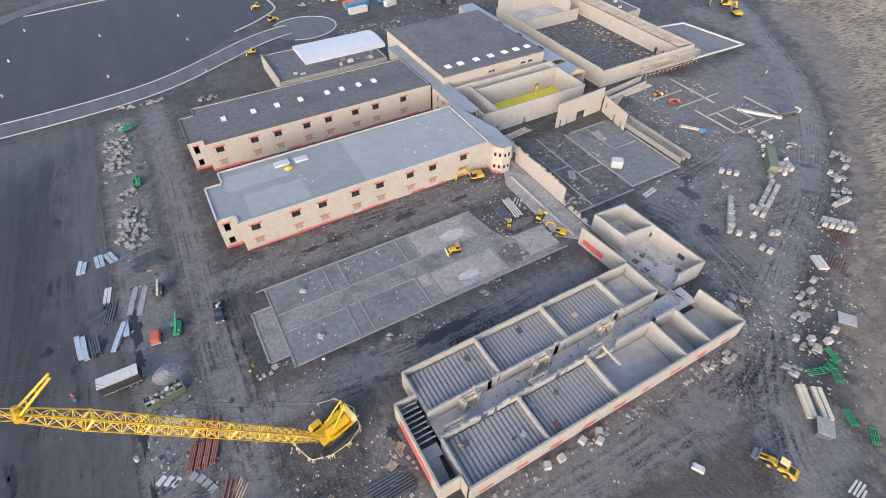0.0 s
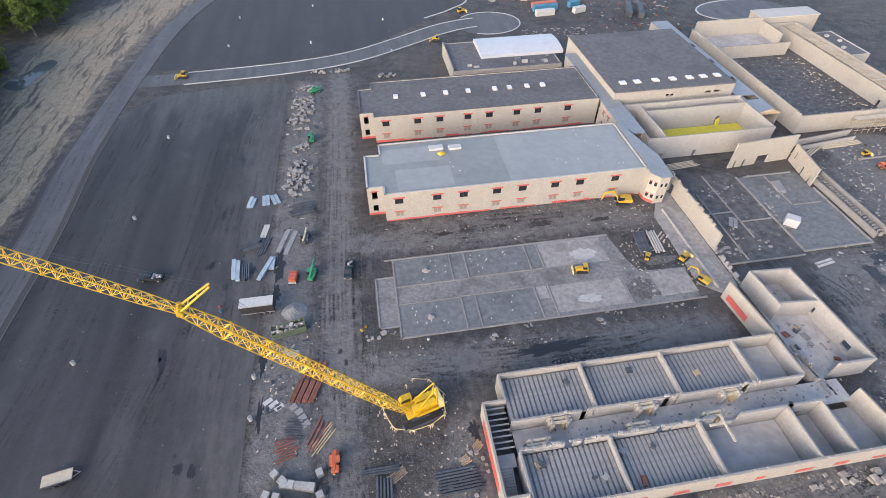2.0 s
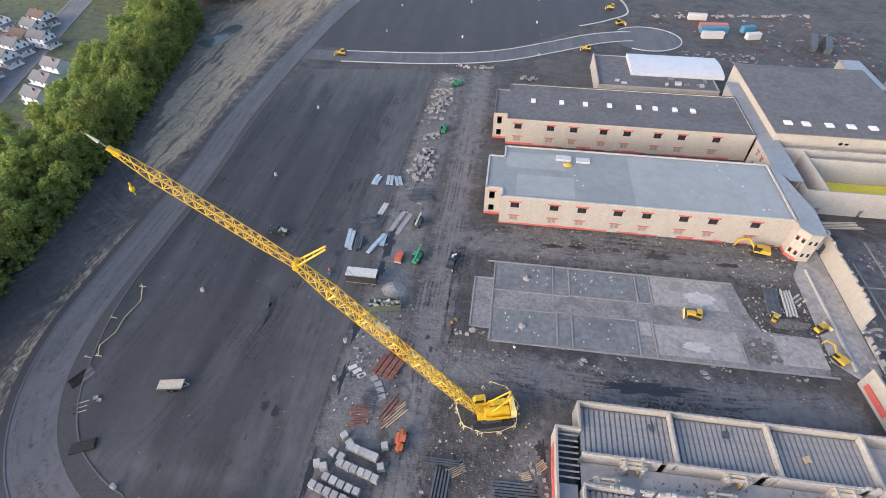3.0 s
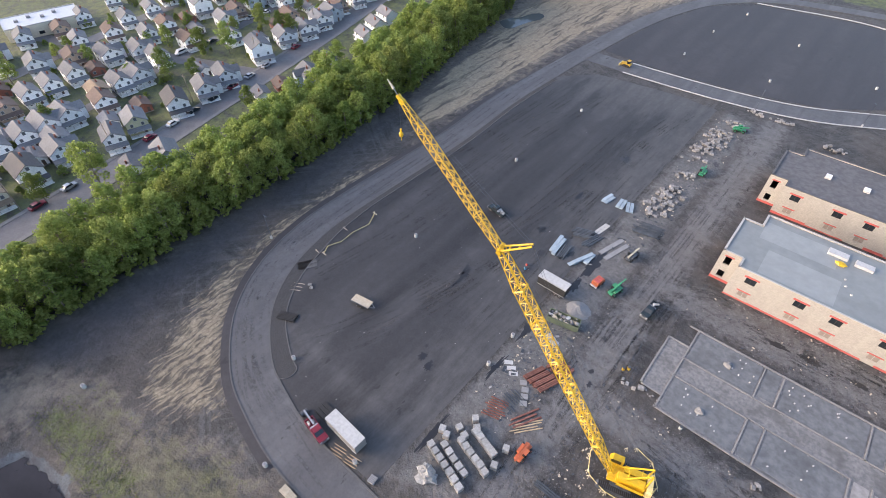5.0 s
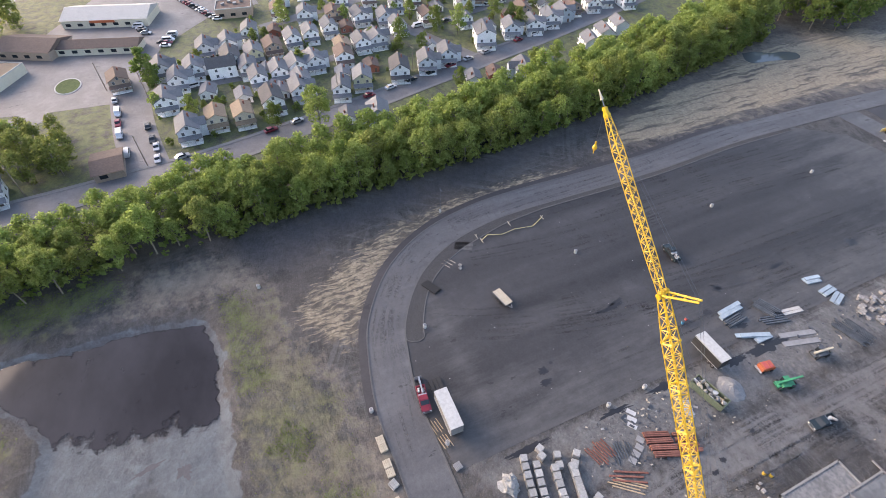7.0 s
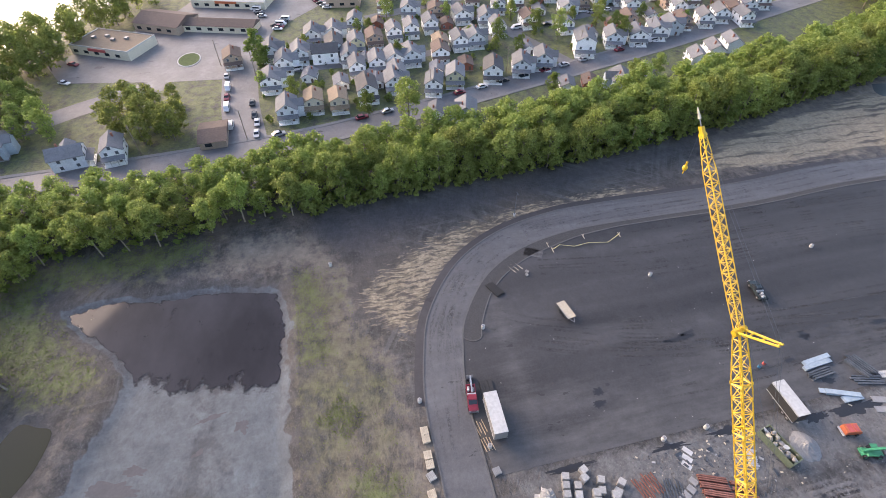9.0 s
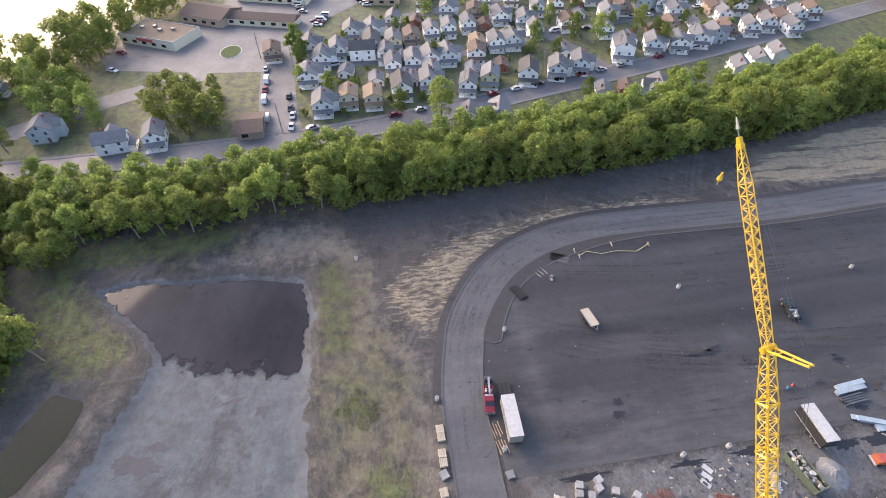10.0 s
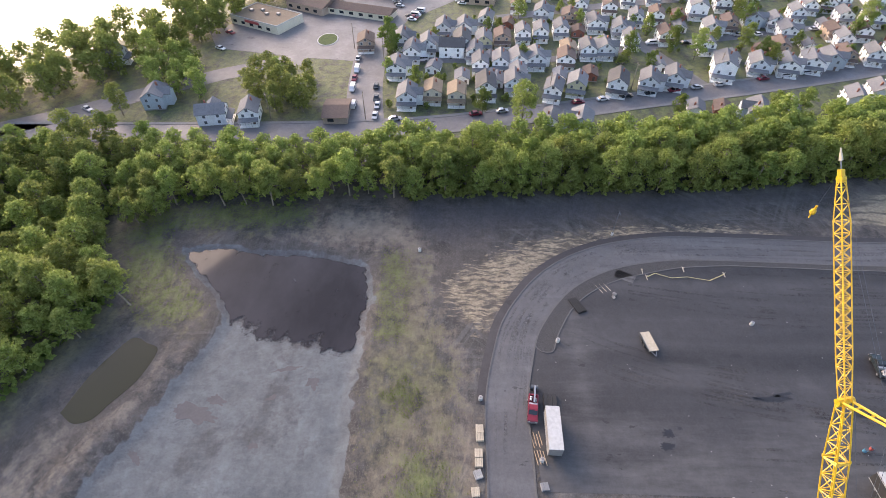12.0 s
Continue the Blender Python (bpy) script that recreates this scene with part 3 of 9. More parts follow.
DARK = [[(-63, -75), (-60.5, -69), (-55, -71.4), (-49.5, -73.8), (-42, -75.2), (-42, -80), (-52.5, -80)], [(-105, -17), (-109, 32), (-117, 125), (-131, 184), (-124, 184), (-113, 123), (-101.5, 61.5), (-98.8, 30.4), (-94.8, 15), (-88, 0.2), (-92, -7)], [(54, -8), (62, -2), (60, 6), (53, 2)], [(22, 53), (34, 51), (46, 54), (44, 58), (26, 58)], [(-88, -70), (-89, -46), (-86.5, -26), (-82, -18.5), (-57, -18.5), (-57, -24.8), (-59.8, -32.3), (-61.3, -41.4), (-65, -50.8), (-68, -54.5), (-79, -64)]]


def basin_depth(x, y):
    """Inside the basin or not, and the distance to its worn edge."""
    wx = x + 0.35 * np.sin(0.31 * y + 0.6) + 0.22 * np.sin(0.83 * y - 0.4 * x) + 0.2 * np.sin(1.9 * y + 0.7 * x)
    wy = y + 0.3 * np.sin(0.37 * x) + 0.2 * np.sin(0.95 * x + 0.5 * y) + 0.2 * np.sin(2.1 * x - 0.6 * y)
    return inside(BASIN, wx, wy)


def ground_height(x, y):
    hit, far = basin_depth(x, y)
    wet = zone([WATER_EDGE], x, y, 4) + 0.12 * np.sin(0.9 * x + 0.4 * y) * np.sin(0.5 * y - 0.3 * x) + 0.08 * np.sin(0.23 * x) * np.sin(1.7 * y)
    h = np.where(hit, -(0.9 + 0.5 * np.clip(wet, 0, 1)) * np.clip(far / 2.4, 0, 1), 0.0)
    hit, far = inside(BANK, x, y)
    h = h + np.where(hit, 0.75 * np.clip(far / 2.0, 0, 1), 0.0)
    edge = [(107, 2), (117, 9), (131, 21), (164, 41), (185, 56), (224, 84), (259, 114), (268, 136), (266, 152), (420, 150), (420, -160), (60, -160), (60, -60)]
    hit, far = inside(edge, x, y)
    return h + np.where(hit, np.minimum(far * 0.22, 22.0), 0.0)


TRACKS = [[(45, 15), (58, 13), (74, 14), (97, 23), (114, 31), (138, 41), (158, 52), (183, 69), (207, 91), (226, 116), (244, 140), (256, 160)], [(62, -20), (72, 2), (86, 18)], [(-12, 14), (-12, 60), (-11, 110), (-10, 184)], [(-10, 92), (68, 91)], [(-8, 55), (70, 54)],
          [(-10, 24), (14, 16), (60, 14), (92, 22), (100, 40), (106, 66)], [(106, 66), (128, 66), (150, 70)]]


def tracks(x, y):
    w = np.zeros(x.shape)
    for line in TRACKS:
        for (x0, y0), (x1, y1) in zip(line, line[1:]):
            dx, dy = x1 - x0, y1 - y0
            t = np.clip(((x - x0) * dx + (y - y0) * dy) / (dx * dx + dy * dy), 0, 1)
            w = np.maximum(w, np.clip(1.3 - np.hypot(x - x0 - t * dx, y - y0 - t * dy) / 6.0, 0, 1))
    return w


def build_ground():
    xs = np.concatenate([np.array([-3500, -1500, -800, -500, -400]), np.arange(-330, -140, 4.0), np.arange(-140, 150, 1.5), np.arange(150, 330, 4.0), np.array([420, 600, 1000, 2000, 3500])])
    ys = np.concatenate([np.array([-3500, -1500, -800, -400, -280]), np.arange(-200, -90, 4.0), np.arange(-90, 130, 1.5), np.arange(130, 340, 4.0), np.array([420, 600, 1000, 2000, 3500])])
    gx, gy = np.meshgrid(xs, ys)
    x, y = gx.ravel(), gy.ravel()
    z = ground_height(x, y)
    nx, ny = len(xs), len(ys)
    idx = np.arange(nx * ny).reshape(ny, nx)
    quads = np.stack([idx[:-1, :-1], idx[:-1, 1:], idx[1:, 1:], idx[1:, :-1]], -1).reshape(-1, 4)
    me = bpy.data.meshes.new("ground")
    me.vertices.add(len(x))
    me.vertices.foreach_set("co", np.stack([x, y, z], 1).ravel())
    me.loops.add(quads.size)
    me.loops.foreach_set("vertex_index", quads.ravel())
    me.polygons.add(len(quads))
    me.polygons.foreach_set("loop_start", np.arange(0, quads.size, 4))
    me.update(calc_edges=True)
    town = [(-134, -160), (-133, -60), (-134, 0), (-137, 80), (-150, 143), (-160, 225), (-160, 330), (-600, 600), (-600, -600), (-112, -400)]
    fields = [(-70, 330), (60, 330), (180, 310), (250, 262), (300, 200), (500, 220), (500, 800), (-200, 800)]
    a = np.stack([zone(STRAW, x, y, 3.0), zone(GRASS, x, y, 5), np.clip((basin_depth(x, y)[1] - 0.6) / 1.2, 0, 1) * basin_depth(x, y)[0], zone(BROWN, x, y, 6)], 1)
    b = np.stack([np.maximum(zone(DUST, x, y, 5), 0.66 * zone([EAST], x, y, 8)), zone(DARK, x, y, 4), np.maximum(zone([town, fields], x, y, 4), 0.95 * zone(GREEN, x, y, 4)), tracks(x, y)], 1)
    for name, values in (("zone_a", a), ("zone_b", b)):
        layer = me.color_attributes.new(name, "FLOAT_COLOR", "POINT")
        layer.data.foreach_set("color", values.astype(np.float32).ravel())
    me.materials.append(M["ground"])
    return tagged(new("ground", me), "dark trodden construction ground with straw, grass and dust", "ground", "", "structure")


build_ground()

# ---- roads and sheets ----
ROAD = smooth_line([(30, 9), (0, 10.5), (-31, 11.2), (-45, 11.3), (-56, 13.2), (-66, 16.5), (-77.5, 25), (-85, 36.5), (-88.7, 50), (-89.6, 65), (-88.6, 108), (-90, 140),
                    (-89, 170), (-87, 200), (-84, 232), (-78, 262), (-66, 290), (-40, 312), (10, 322), (80, 330)])
structure("road", ribbon(offset_line(ROAD, 4.0), offset_line(ROAD, -4.0), -0.3, 0.05), "road", "grey asphalt perimeter road curving round the car park", "road")
structure("kerb_outer", ribbon(offset_line(ROAD, -4.0), offset_line(ROAD, -4.3), -0.2, 0.16), "kerb_dull", "low grey concrete kerb along the road", "kerb")
inner = [p for p in ROAD if p.y < 165]
structure("kerb_inner", ribbon(offset_line(inner, 4.3), offset_line(inner, 4.0), -0.2, 0.16), "kerb_dull", "low grey concrete kerb along the road", "kerb")
shoulder = [p for p in ROAD if p.x < -44 and p.y < 150]
structure("verge_outer", ribbon(offset_line(shoulder, 6.0), offset_line(shoulder, 4.3), -0.2, 0.03), "lot_new", "dark damp strip of road base beside the kerb", "verge")
ISLAND = [p for p in ROAD if p.x < -59.8 and p.y < 168]
outer_edge = [p + (q - p) * (1.0 + max(0.0, 25 - p.y) / 28 if p.y < 46 else max(0.45, 1.0 - (p.y - 46) / 40)) for p, q in zip(offset_line(ISLAND, -4.3), offset_line(ISLAND, -7.4))]
lip = [p + (q - p) * (1 + 0.25 / max(0.3, (q - p).length)) for p, q in zip(offset_line(ISLAND, -4.3), outer_edge)]
structure("verge", ribbon(offset_line(ISLAND, -4.3), outer_edge, -0.2, 0.12), "gravel", "grey gravel verge beside the road", "verge")
tip_a, tip_b = offset_line(ISLAND, -4.3)[0], outer_edge[0]
tip_m, tip_r = (tip_a + tip_b) / 2, (tip_a - tip_b).length / 2
tip_w = Vector((tip_b.y - tip_a.y, tip_a.x - tip_b.x)).normalized()
tip_w = tip_w if tip_w.dot(ISLAND[0] - ISLAND[1]) > 0 else -tip_w
tip = [tip_m + (tip_a - tip_m) * math.cos(a) + tip_w * tip_r * 0.7 * math.sin(a) for a in np.linspace(0, math.pi, 13)]
structure("verge_tip", Geo().prism([(p.x, p.y) for p in tip], -0.2, 0.118), "gravel", "rounded gravel tip of the verge", "verge")
structure("verge_tip_kerb", ribbon(tip, [tip_m + (p - tip_m) * 1.09 for p in tip], -0.2, 0.15), "kerb_dull", "thin curved concrete kerb", "kerb")
structure("verge_kerb", ribbon(outer_edge, lip, -0.2, 0.15), "kerb_dull", "thin concrete verge kerb", "kerb")

lot = [(-29.6, 16.5), (-48, 15.6), (-58, 18), (-66, 22.5), (-75, 31), (-81, 42), (-84, 55), (-84.7, 70), (-84, 110), (-85, 140), (-84.5, 168), (-74, 180), (-45, 184), (-29, 183)]
structure("parking_lot", Geo().prism(lot, -0.2, 0.03), "lot", "dark unmarked asphalt car park with wet streaks", "car park")
upper = [(-82, 201), (-56, 199.5), (-28, 202), (0, 209), (17, 222), (30, 234), (42, 242), (52, 256), (40, 285), (0, 303), (-48, 298), (-68, 280), (-78, 240)]
structure("upper_lot", Geo().prism(upper, -0.2, 0.03), "lot_new", "fresh black asphalt car park behind white kerbs", "car park")
LANE = smooth_line([(-88, 192.5), (-60, 193), (-28, 195.5), (-4, 201), (18, 212.5), (34, 222), (48, 227), (58, 227)])
structure("access_road", ribbon(offset_line(LANE, 4.6), offset_line(LANE, -4.6), -0.2, 0.06), "road", "grey access road between white kerbs", "road")
ring = [(58 + 14.5 * math.cos(a), 226 + 12.5 * math.sin(a)) for a in np.linspace(0, math.tau, 33)[:-1]]
structure("turning_circle", Geo().prism(ring, -0.2, 0.065), "road", "grey asphalt turning circle", "road")
ridge = LANE[6:]
structure("white_kerb_north", ribbon(offset_line(ridge[:-5], 5.1), offset_line(ridge[:-5], 4.6), -0.2, 0.2), "kerb", "bright white concrete kerb", "kerb")
structure("white_kerb_south", ribbon(offset_line(ridge[:-5], -4.6), offset_line(ridge[:-5], -5.1), -0.2, 0.2), "kerb", "bright white concrete kerb", "kerb")
arc = [Vector((58 + 14.5 * math.cos(a), 226 + 12.5 * math.sin(a))) for a in np.linspace(-2.1, 2.45, 28)]
structure("white_kerb_circle", ribbon(offset_line(arc, 0.25), offset_line(arc, -0.25), -0.2, 0.2), "kerb", "bright white concrete kerb round the turning circle", "kerb")
edge = smooth_line([(30, 236), (44, 245), (54, 258), (44, 286), (0, 305), (-50, 300)])
structure("white_kerb_lot", ribbon(offset_line(edge, 0.4), offset_line(edge, -0.4), -0.2, 0.2), "kerb", "bright white concrete kerb at the upper car park", "kerb")
px, py = np.meshgrid(np.arange(-92, -47.9, 1.0), np.arange(-80, -11.9, 1.0))
g, (rows_n, cols_n) = Geo(), px.shape
g.add(list(zip(px.ravel().tolist(), py.ravel().tolist(), [-1.08] * px.size)), [(r * cols_n + c, r * cols_n + c + 1, (r + 1) * cols_n + c + 1, (r + 1) * cols_n + c) for r in range(rows_n - 1) for c in range(cols_n - 1)])
pond = structure("pond_water", g, "pond", "dark still water in the drained basin", "water")
layer = pond.data.attributes.new("depth", "FLOAT", "POINT")
layer.data.foreach_set("value", np.clip(-1.08 - ground_height(px.ravel(), py.ravel()), -1, 1).astype(np.float32))
structure("north_pond_water", Geo().prism([(p.x, p.y) for p in smooth_line([(-133.5, 197), (-128.5, 193.5), (-125, 194), (-123.8, 200), (-122.6, 206), (-120.8, 211), (-121, 216), (-124.5, 218), (-127.5, 214), (-129, 208), (-132.5, 203), (-133.5, 197)])[:-1]], -0.2, 0.03), "pool", "small puddle on bare earth", "water")
structure("ditch_water", Geo().prism([(p.x, p.y) for p in smooth_line([(-41.8, -74.7), (-49.4, -73.3), (-54.8, -71.2), (-59.2, -68.6), (-58.0, -65.0), (-56.2, -62.0), (-49.4, -63.0), (-43.8, -66.2), (-40.7, -68.0), (-39.8, -71.2), (-41.8, -74.7)])[:-1]], -0.2, 0.04), "ditch", "murky brown ditch water", "water")
RIVER = [(-162, -200), (-182, -172), (-206, -148), (-230, -130), (-268, -110), (-320, -84), (-520, -10), (-900, 60), (-900, -900), (-150, -900), (-190, -330)]
structure("river_water", Geo().prism(RIVER, -0.2, 0.05), "river", "wide bright river beyond the trees", "water")

loop = [(181 + 23 * math.cos(a), 221 + 13 * math.sin(a)) for a in np.linspace(0, math.tau, 33)[:-1]]
structure("east_turning_circle", Geo().prism(loop, -0.2, 0.06), "road", "grey asphalt turning loop beyond the school", "road")
arc = [Vector((181 + 23 * math.cos(a), 221 + 13 * math.sin(a))) for a in np.linspace(1.2, 5.2, 28)]
structure("east_white_kerb", ribbon(offset_line(arc, 0.4), offset_line(arc, -0.4), -0.2, 0.2), "kerb", "bright white concrete kerb round the turning loop", "kerb")
structure("east_upper_lot", Geo().prism([(186, 240), (214, 236), (300, 230), (300, 300), (205, 275)], -0.2, 0.03), "lot_new", "fresh black asphalt car park beyond the school", "car park")
arc = [Vector(p) for p in ((170, 240), (182, 250), (194, 260), (206, 274))]
structure("east_lot_kerb", ribbon(offset_line(arc, 1.0), offset_line(arc, -1.0), -0.2, 0.2), "kerb", "wide white concrete kerb", "kerb")

# ---- masonry helpers ----
def wall_run(g, p, q, z0, z1, thick, holes=()):
    """A wall from p to q, its thickness to the left, with holes (s0, s1, z0, z1) along it."""
    p, q = Vector(p), Vector(q)
    length = (q - p).length
    m = Matrix.Translation((p.x, p.y, 0)) @ Matrix.Rotation(math.atan2(q.y - p.y, q.x - p.x), 4, "Z")
    cuts = sorted({0.0, length, *(h[0] for h in holes), *(h[1] for h in holes)})
    for a, b in zip(cuts, cuts[1:]):
        low = z0
        for h in sorted((h for h in holes if h[0] < (a + b) / 2 < h[1]), key=lambda h: h[2]):
            if h[2] > low:
                g.obox(m, a, 0, low, b, thick, h[2])
            low = h[3]
        if low < z1:
            g.obox(m, a, 0, low, b, thick, z1)
    return m


def wall_part(name, material, parent, *run):
    g = Geo()
    wall_run(g, *run)
    return part(name, g, material, parent)


def ragged_top(g, p, q, z, thick, rnd, step=0.8, low=0.2, high=0.55, gap=0.3):
    """Loose courses left along the top of an unfinished wall."""
    p, q = Vector(p), Vector(q)
    length = (q - p).length
    m = Matrix.Translation((p.x, p.y, 0)) @ Matrix.Rotation(math.atan2(q.y - p.y, q.x - p.x), 4, "Z")
    s = 0.0
    while s < length - step:
        if rnd.random() > gap:
            g.obox(m, s, 0.02, z, s + step * rnd.uniform(0.6, 1.0), thick - 0.02, z + rnd.choice((low, low, high)))
        s += step


def window_unit(parent, m, w, h, boarded):
    frame_geo = Geo()
    for x0, x1, z0, z1 in ((0, w, 0, 0.1), (0, w, h - 0.1, h), (0, 0.1, 0.1, h - 0.1), (w - 0.1, w, 0.1, h - 0.1), (w / 2 - 0.05, w / 2 + 0.05, 0.1, h - 0.1)):
        frame_geo.obox(m, x0, 0.12, z0, x1, 0.2, z1)
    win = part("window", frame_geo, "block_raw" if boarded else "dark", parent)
    part("board" if boarded else "pane", Geo().obox(m, 0.1, 0.15, 0.1, w - 0.1, 0.18, h - 0.1), "board" if boarded else "glass", win)


M["board"] = tone("grey_window_board", (0.22, 0.19, 0.165), 0.9)
M["plank"] = plain("sawn_plank", (0.40, 0.345, 0.26), (0.50, 0.44, 0.34), 2.0, 0.85, vary=0.1)


def wing(name, label, x0, x1, y0, y1, h, pav_y0, pav_y1, roof, windows, skylights=(), coped=True):
    house = thing(name, label, "school building")
    t = 0.4
    front = Geo()
    holes = [(x - 1.1 - x0, x + 1.1 - x0, a, b) for x in windows for a, b in ((1.3, 2.9), (5.6, 7.3))]
    m = wall_run(front, (x0, y0), (x1, y0), 0, h, t, holes)
    part("front_wall", front, "block", house)
    for x in windows:
        for z, hh, boarded in ((1.3, 1.6, True), (5.6, 1.7, False)):
            window_unit(house, m @ Matrix.Translation((x - 1.1 - x0, 0, z)), 2.2, hh, boarded)
            part("lintel", Geo().obox(m, x - (1.5 if boarded else 1.6) - x0, -0.06, z + hh, x + (1.5 if boarded else 1.6) - x0, 0.05, z + hh + (0.3 if boarded else 0.45)), "red", house, "red waterproofed window lintel")
    wall_part("back_wall", "block", house, (x1, y0 + t), (x1, y1 - t), 0, h, t)
    wall_part("back_wall", "block", house, (x1, y1), (x0, y1), 0, h, t, [(x1 - x - 1.1, x1 - x + 1.1, a, b) for x in windows for a, b in ((1.3, 2.9), (5.6, 7.3))])
    wall_part("back_wall", "block", house, (x0, y1 - t), (x0, pav_y1), 0, h, t)
    wall_part("back_wall", "block", house, (x0, pav_y0), (x0, y0 + t), 0, h, t)
    px = x0 - 4.3
    for run in (((px, pav_y0), (x0, pav_y0), 0, h, t, [(1.2, 2.6, 1.2, 3.2), (1.2, 2.6, 5.2, 7.6)]), ((px, pav_y1 - t), (px, pav_y0 + t), 0, h, t, [(2.0, 3.6, 4.9, 7.3), (7.0, 9.5, 0.0, 2.6)]), ((x0, pav_y1), (px, pav_y1), 0, h, t)):
        wall_part("bay_wall", "block", house, *run)
    part("lintel", Geo().box(px + 0.9, pav_y0 - 0.06, 7.6, px + 3.0, pav_y0 + 0.05, 7.95), "red", house)
    part("lintel", Geo().box(px - 0.06, pav_y1 - 4.6, 7.3, px + 0.05, pav_y1 - 2.0, 7.65), "red", house)
    sx, tear = x0, random.Random(int(y0))
    while sx < x1 - 2:
        step = tear.uniform(1.5, 5.0)
        if tear.random() > 0.18:
            part("base_strip", Geo().box(sx, y0 - 0.05, 0, min(x1, sx + step), y0 - 0.003, tear.uniform(0.3, 0.75)), "red", house, "red waterproofing along the wall foot")
        sx += step
    skirt = Geo().box(px, pav_y0 - 0.05, 0, x0, pav_y0 - 0.003, 0.7).box(px - 0.05, pav_y0, 0, px - 0.003, pav_y1, 0.7)
    part("base_strip", skirt, "red", house, "red waterproofing along the wall foot")
    deck = [(x0 + t, y0 + t), (x1 - 0.02, y0 + t), (x1 - 0.02, y1 - t), (x0 + t, y1 - t), (x0 + t, pav_y1 - t), (px + t, pav_y1 - t), (px + t, pav_y0 + t), (x0 + t, pav_y0 + t)]
    part("roof", Geo().prism(deck, h - 0.6, h - 0.22), roof, house)
    # Floor coloured near-black to stand in for the unlit room.
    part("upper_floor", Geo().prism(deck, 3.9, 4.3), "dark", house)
    outline = [(x0, y0), (x1, y0), (x1, y1), (x0, y1), (x0, pav_y1), (px, pav_y1), (px, pav_y0), (x0, pav_y0)]
    cap = Geo()
    for (ax, ay), (bx, by) in zip(outline, outline[1:] + outline[:1]):
        w = Vector((bx - ax, by - ay)).normalized() * 0.03
        wall_run(cap, (ax - w.x + w.y, ay - w.y - w.x), (bx + w.x + w.y, by + w.y - w.x), h, h + 0.1, t + 0.06)
    if coped:
        part("coping", cap, "coping", house, "pale parapet coping")
    else:
        part("roof_edge", cap, roof, house, "dark membrane lapped over the wall head")
    for sx, sy in skylights:
        dome = part("skylight", Geo().box(sx - 0.75, sy - 1.0, h - 0.22, sx + 0.75, sy + 1.0, h + 0.2), "coping", house)
        part("dome", Geo().prism([(sx - 0.7, sy - 0.95), (sx + 0.7, sy - 0.95), (sx + 0.7, sy + 0.95), (sx - 0.7, sy + 0.95)], h + 0.2, h + 0.36), "skylight", dome)
    return house


WB = (5, 15, 22, 31, 38, 47, 54, 64)
wing_b = wing("school_wing", "two-storey buff block wing with red lintels and grey flat roof", 1.3, 72.5, 99.8, 122.8, 9.0, 103.1, 117.7, "membrane", WB)
wing_c = wing("school_wing", "two-storey buff block wing with red lintels and dark flat roof", 1.2, 74.0, 137.6, 160.4, 9.0, 140.5, 156.0, "roof_dark", tuple(x - 0.3 for x in WB),
              [(x, 149.3) for x in (9, 18, 25.5, 33, 42, 47, 53, 58.5)], False)
# sheets of other age on the grey roof
for x0, x1, y0, y1 in ((5, 20, 101.2, 110), (35, 71.5, 100.6, 122.0), (2, 18, 113, 120)):
    part("membrane_sheet", Geo().box(x0, y0, 8.78, x1, y1, 8.785), "membrane_b", wing_b, "paler roof membrane sheet")

# bay at the south-east corner of the grey-roofed wing
bay = thing("stair_bay", "buff block stair bay with small red-framed windows", "school building")
poly = [(72.5, 100), (72.5, 97.4), (74.4, 95.2), (77.2, 95.2), (77.8, 104.0), (74.0, 122.0), (72.9, 122.0), (72.9, 100)]
part("wall", Geo().prism(poly, 0, 8.9), "block", bay)
part("roof", Geo().prism([(72.4, 100.2), (72.3, 97.2), (74.2, 94.9), (77.5, 94.9), (78.1, 104.2), (74.2, 122.3), (72.95, 122.3), (72.95, 100.2)], 8.9, 9.12), "metal_roof", bay)
m = Matrix.Translation((72.5, 97.4, 0)) @ Matrix.Rotation(math.atan2(-2.2, 1.9), 4, "Z")
for z in (1.6, 5.6):
    for s in (0.3, 1.7):
        w = part("window", Geo().obox(m, s, -0.03, z, s + 0.7, 0.1, z + 1.1), "glass", bay)
        part("lintel", Geo().obox(m, s - 0.12, -0.06, z + 1.1, s + 0.82, 0.1, z + 1.4), "red", w)
for z in (1.6, 5.6):
    for s in (0.3, 1.6):
        part("window", Geo().box(74.6 + s, 95.17, z, 75.2 + s, 95.3, z + 1.1), "glass", bay)
part("base_strip", Geo().obox(m, 0, -0.06, 0, 2.9, 0.05, 0.8).box(72.44, 97.4, 0, 72.6, 99.8, 0.8), "red", bay, "red waterproofing along the wall foot")

# link corridor between the wings
link = thing("link_corridor", "low block link corridor with grey metal roof", "school building")
wall_part("wall", "block", link, (74.4, 137.2), (74.4, 123.2), 0, 8.2, 0.4, [(3.0, 4.2, 1.4, 2.9), (3.0, 4.2, 5, 6.4), (6.5, 7.6, 5, 6.4)])
wall_part("wall", "block", link, (79.8, 117.4), (79.8, 136.4), 0, 8.2, 0.4)
wall_part("wall", "block", link, (74.5, 171.4), (74.5, 160.8), 0, 8.2, 0.4)
for s in (126.2, 129.6):
    part("lintel", Geo().box(74.28, s + 2.7, 6.4, 74.4, s + 4.6, 6.75), "red", link)
part("roof", Geo().prism([(74.25, 122.5), (76.8, 117.0), (80.3, 117.0), (80.3, 136.6), (78.5, 136.6), (78.5, 171.8), (74.1, 171.8)], 8.2, 8.45), "metal_roof", link)
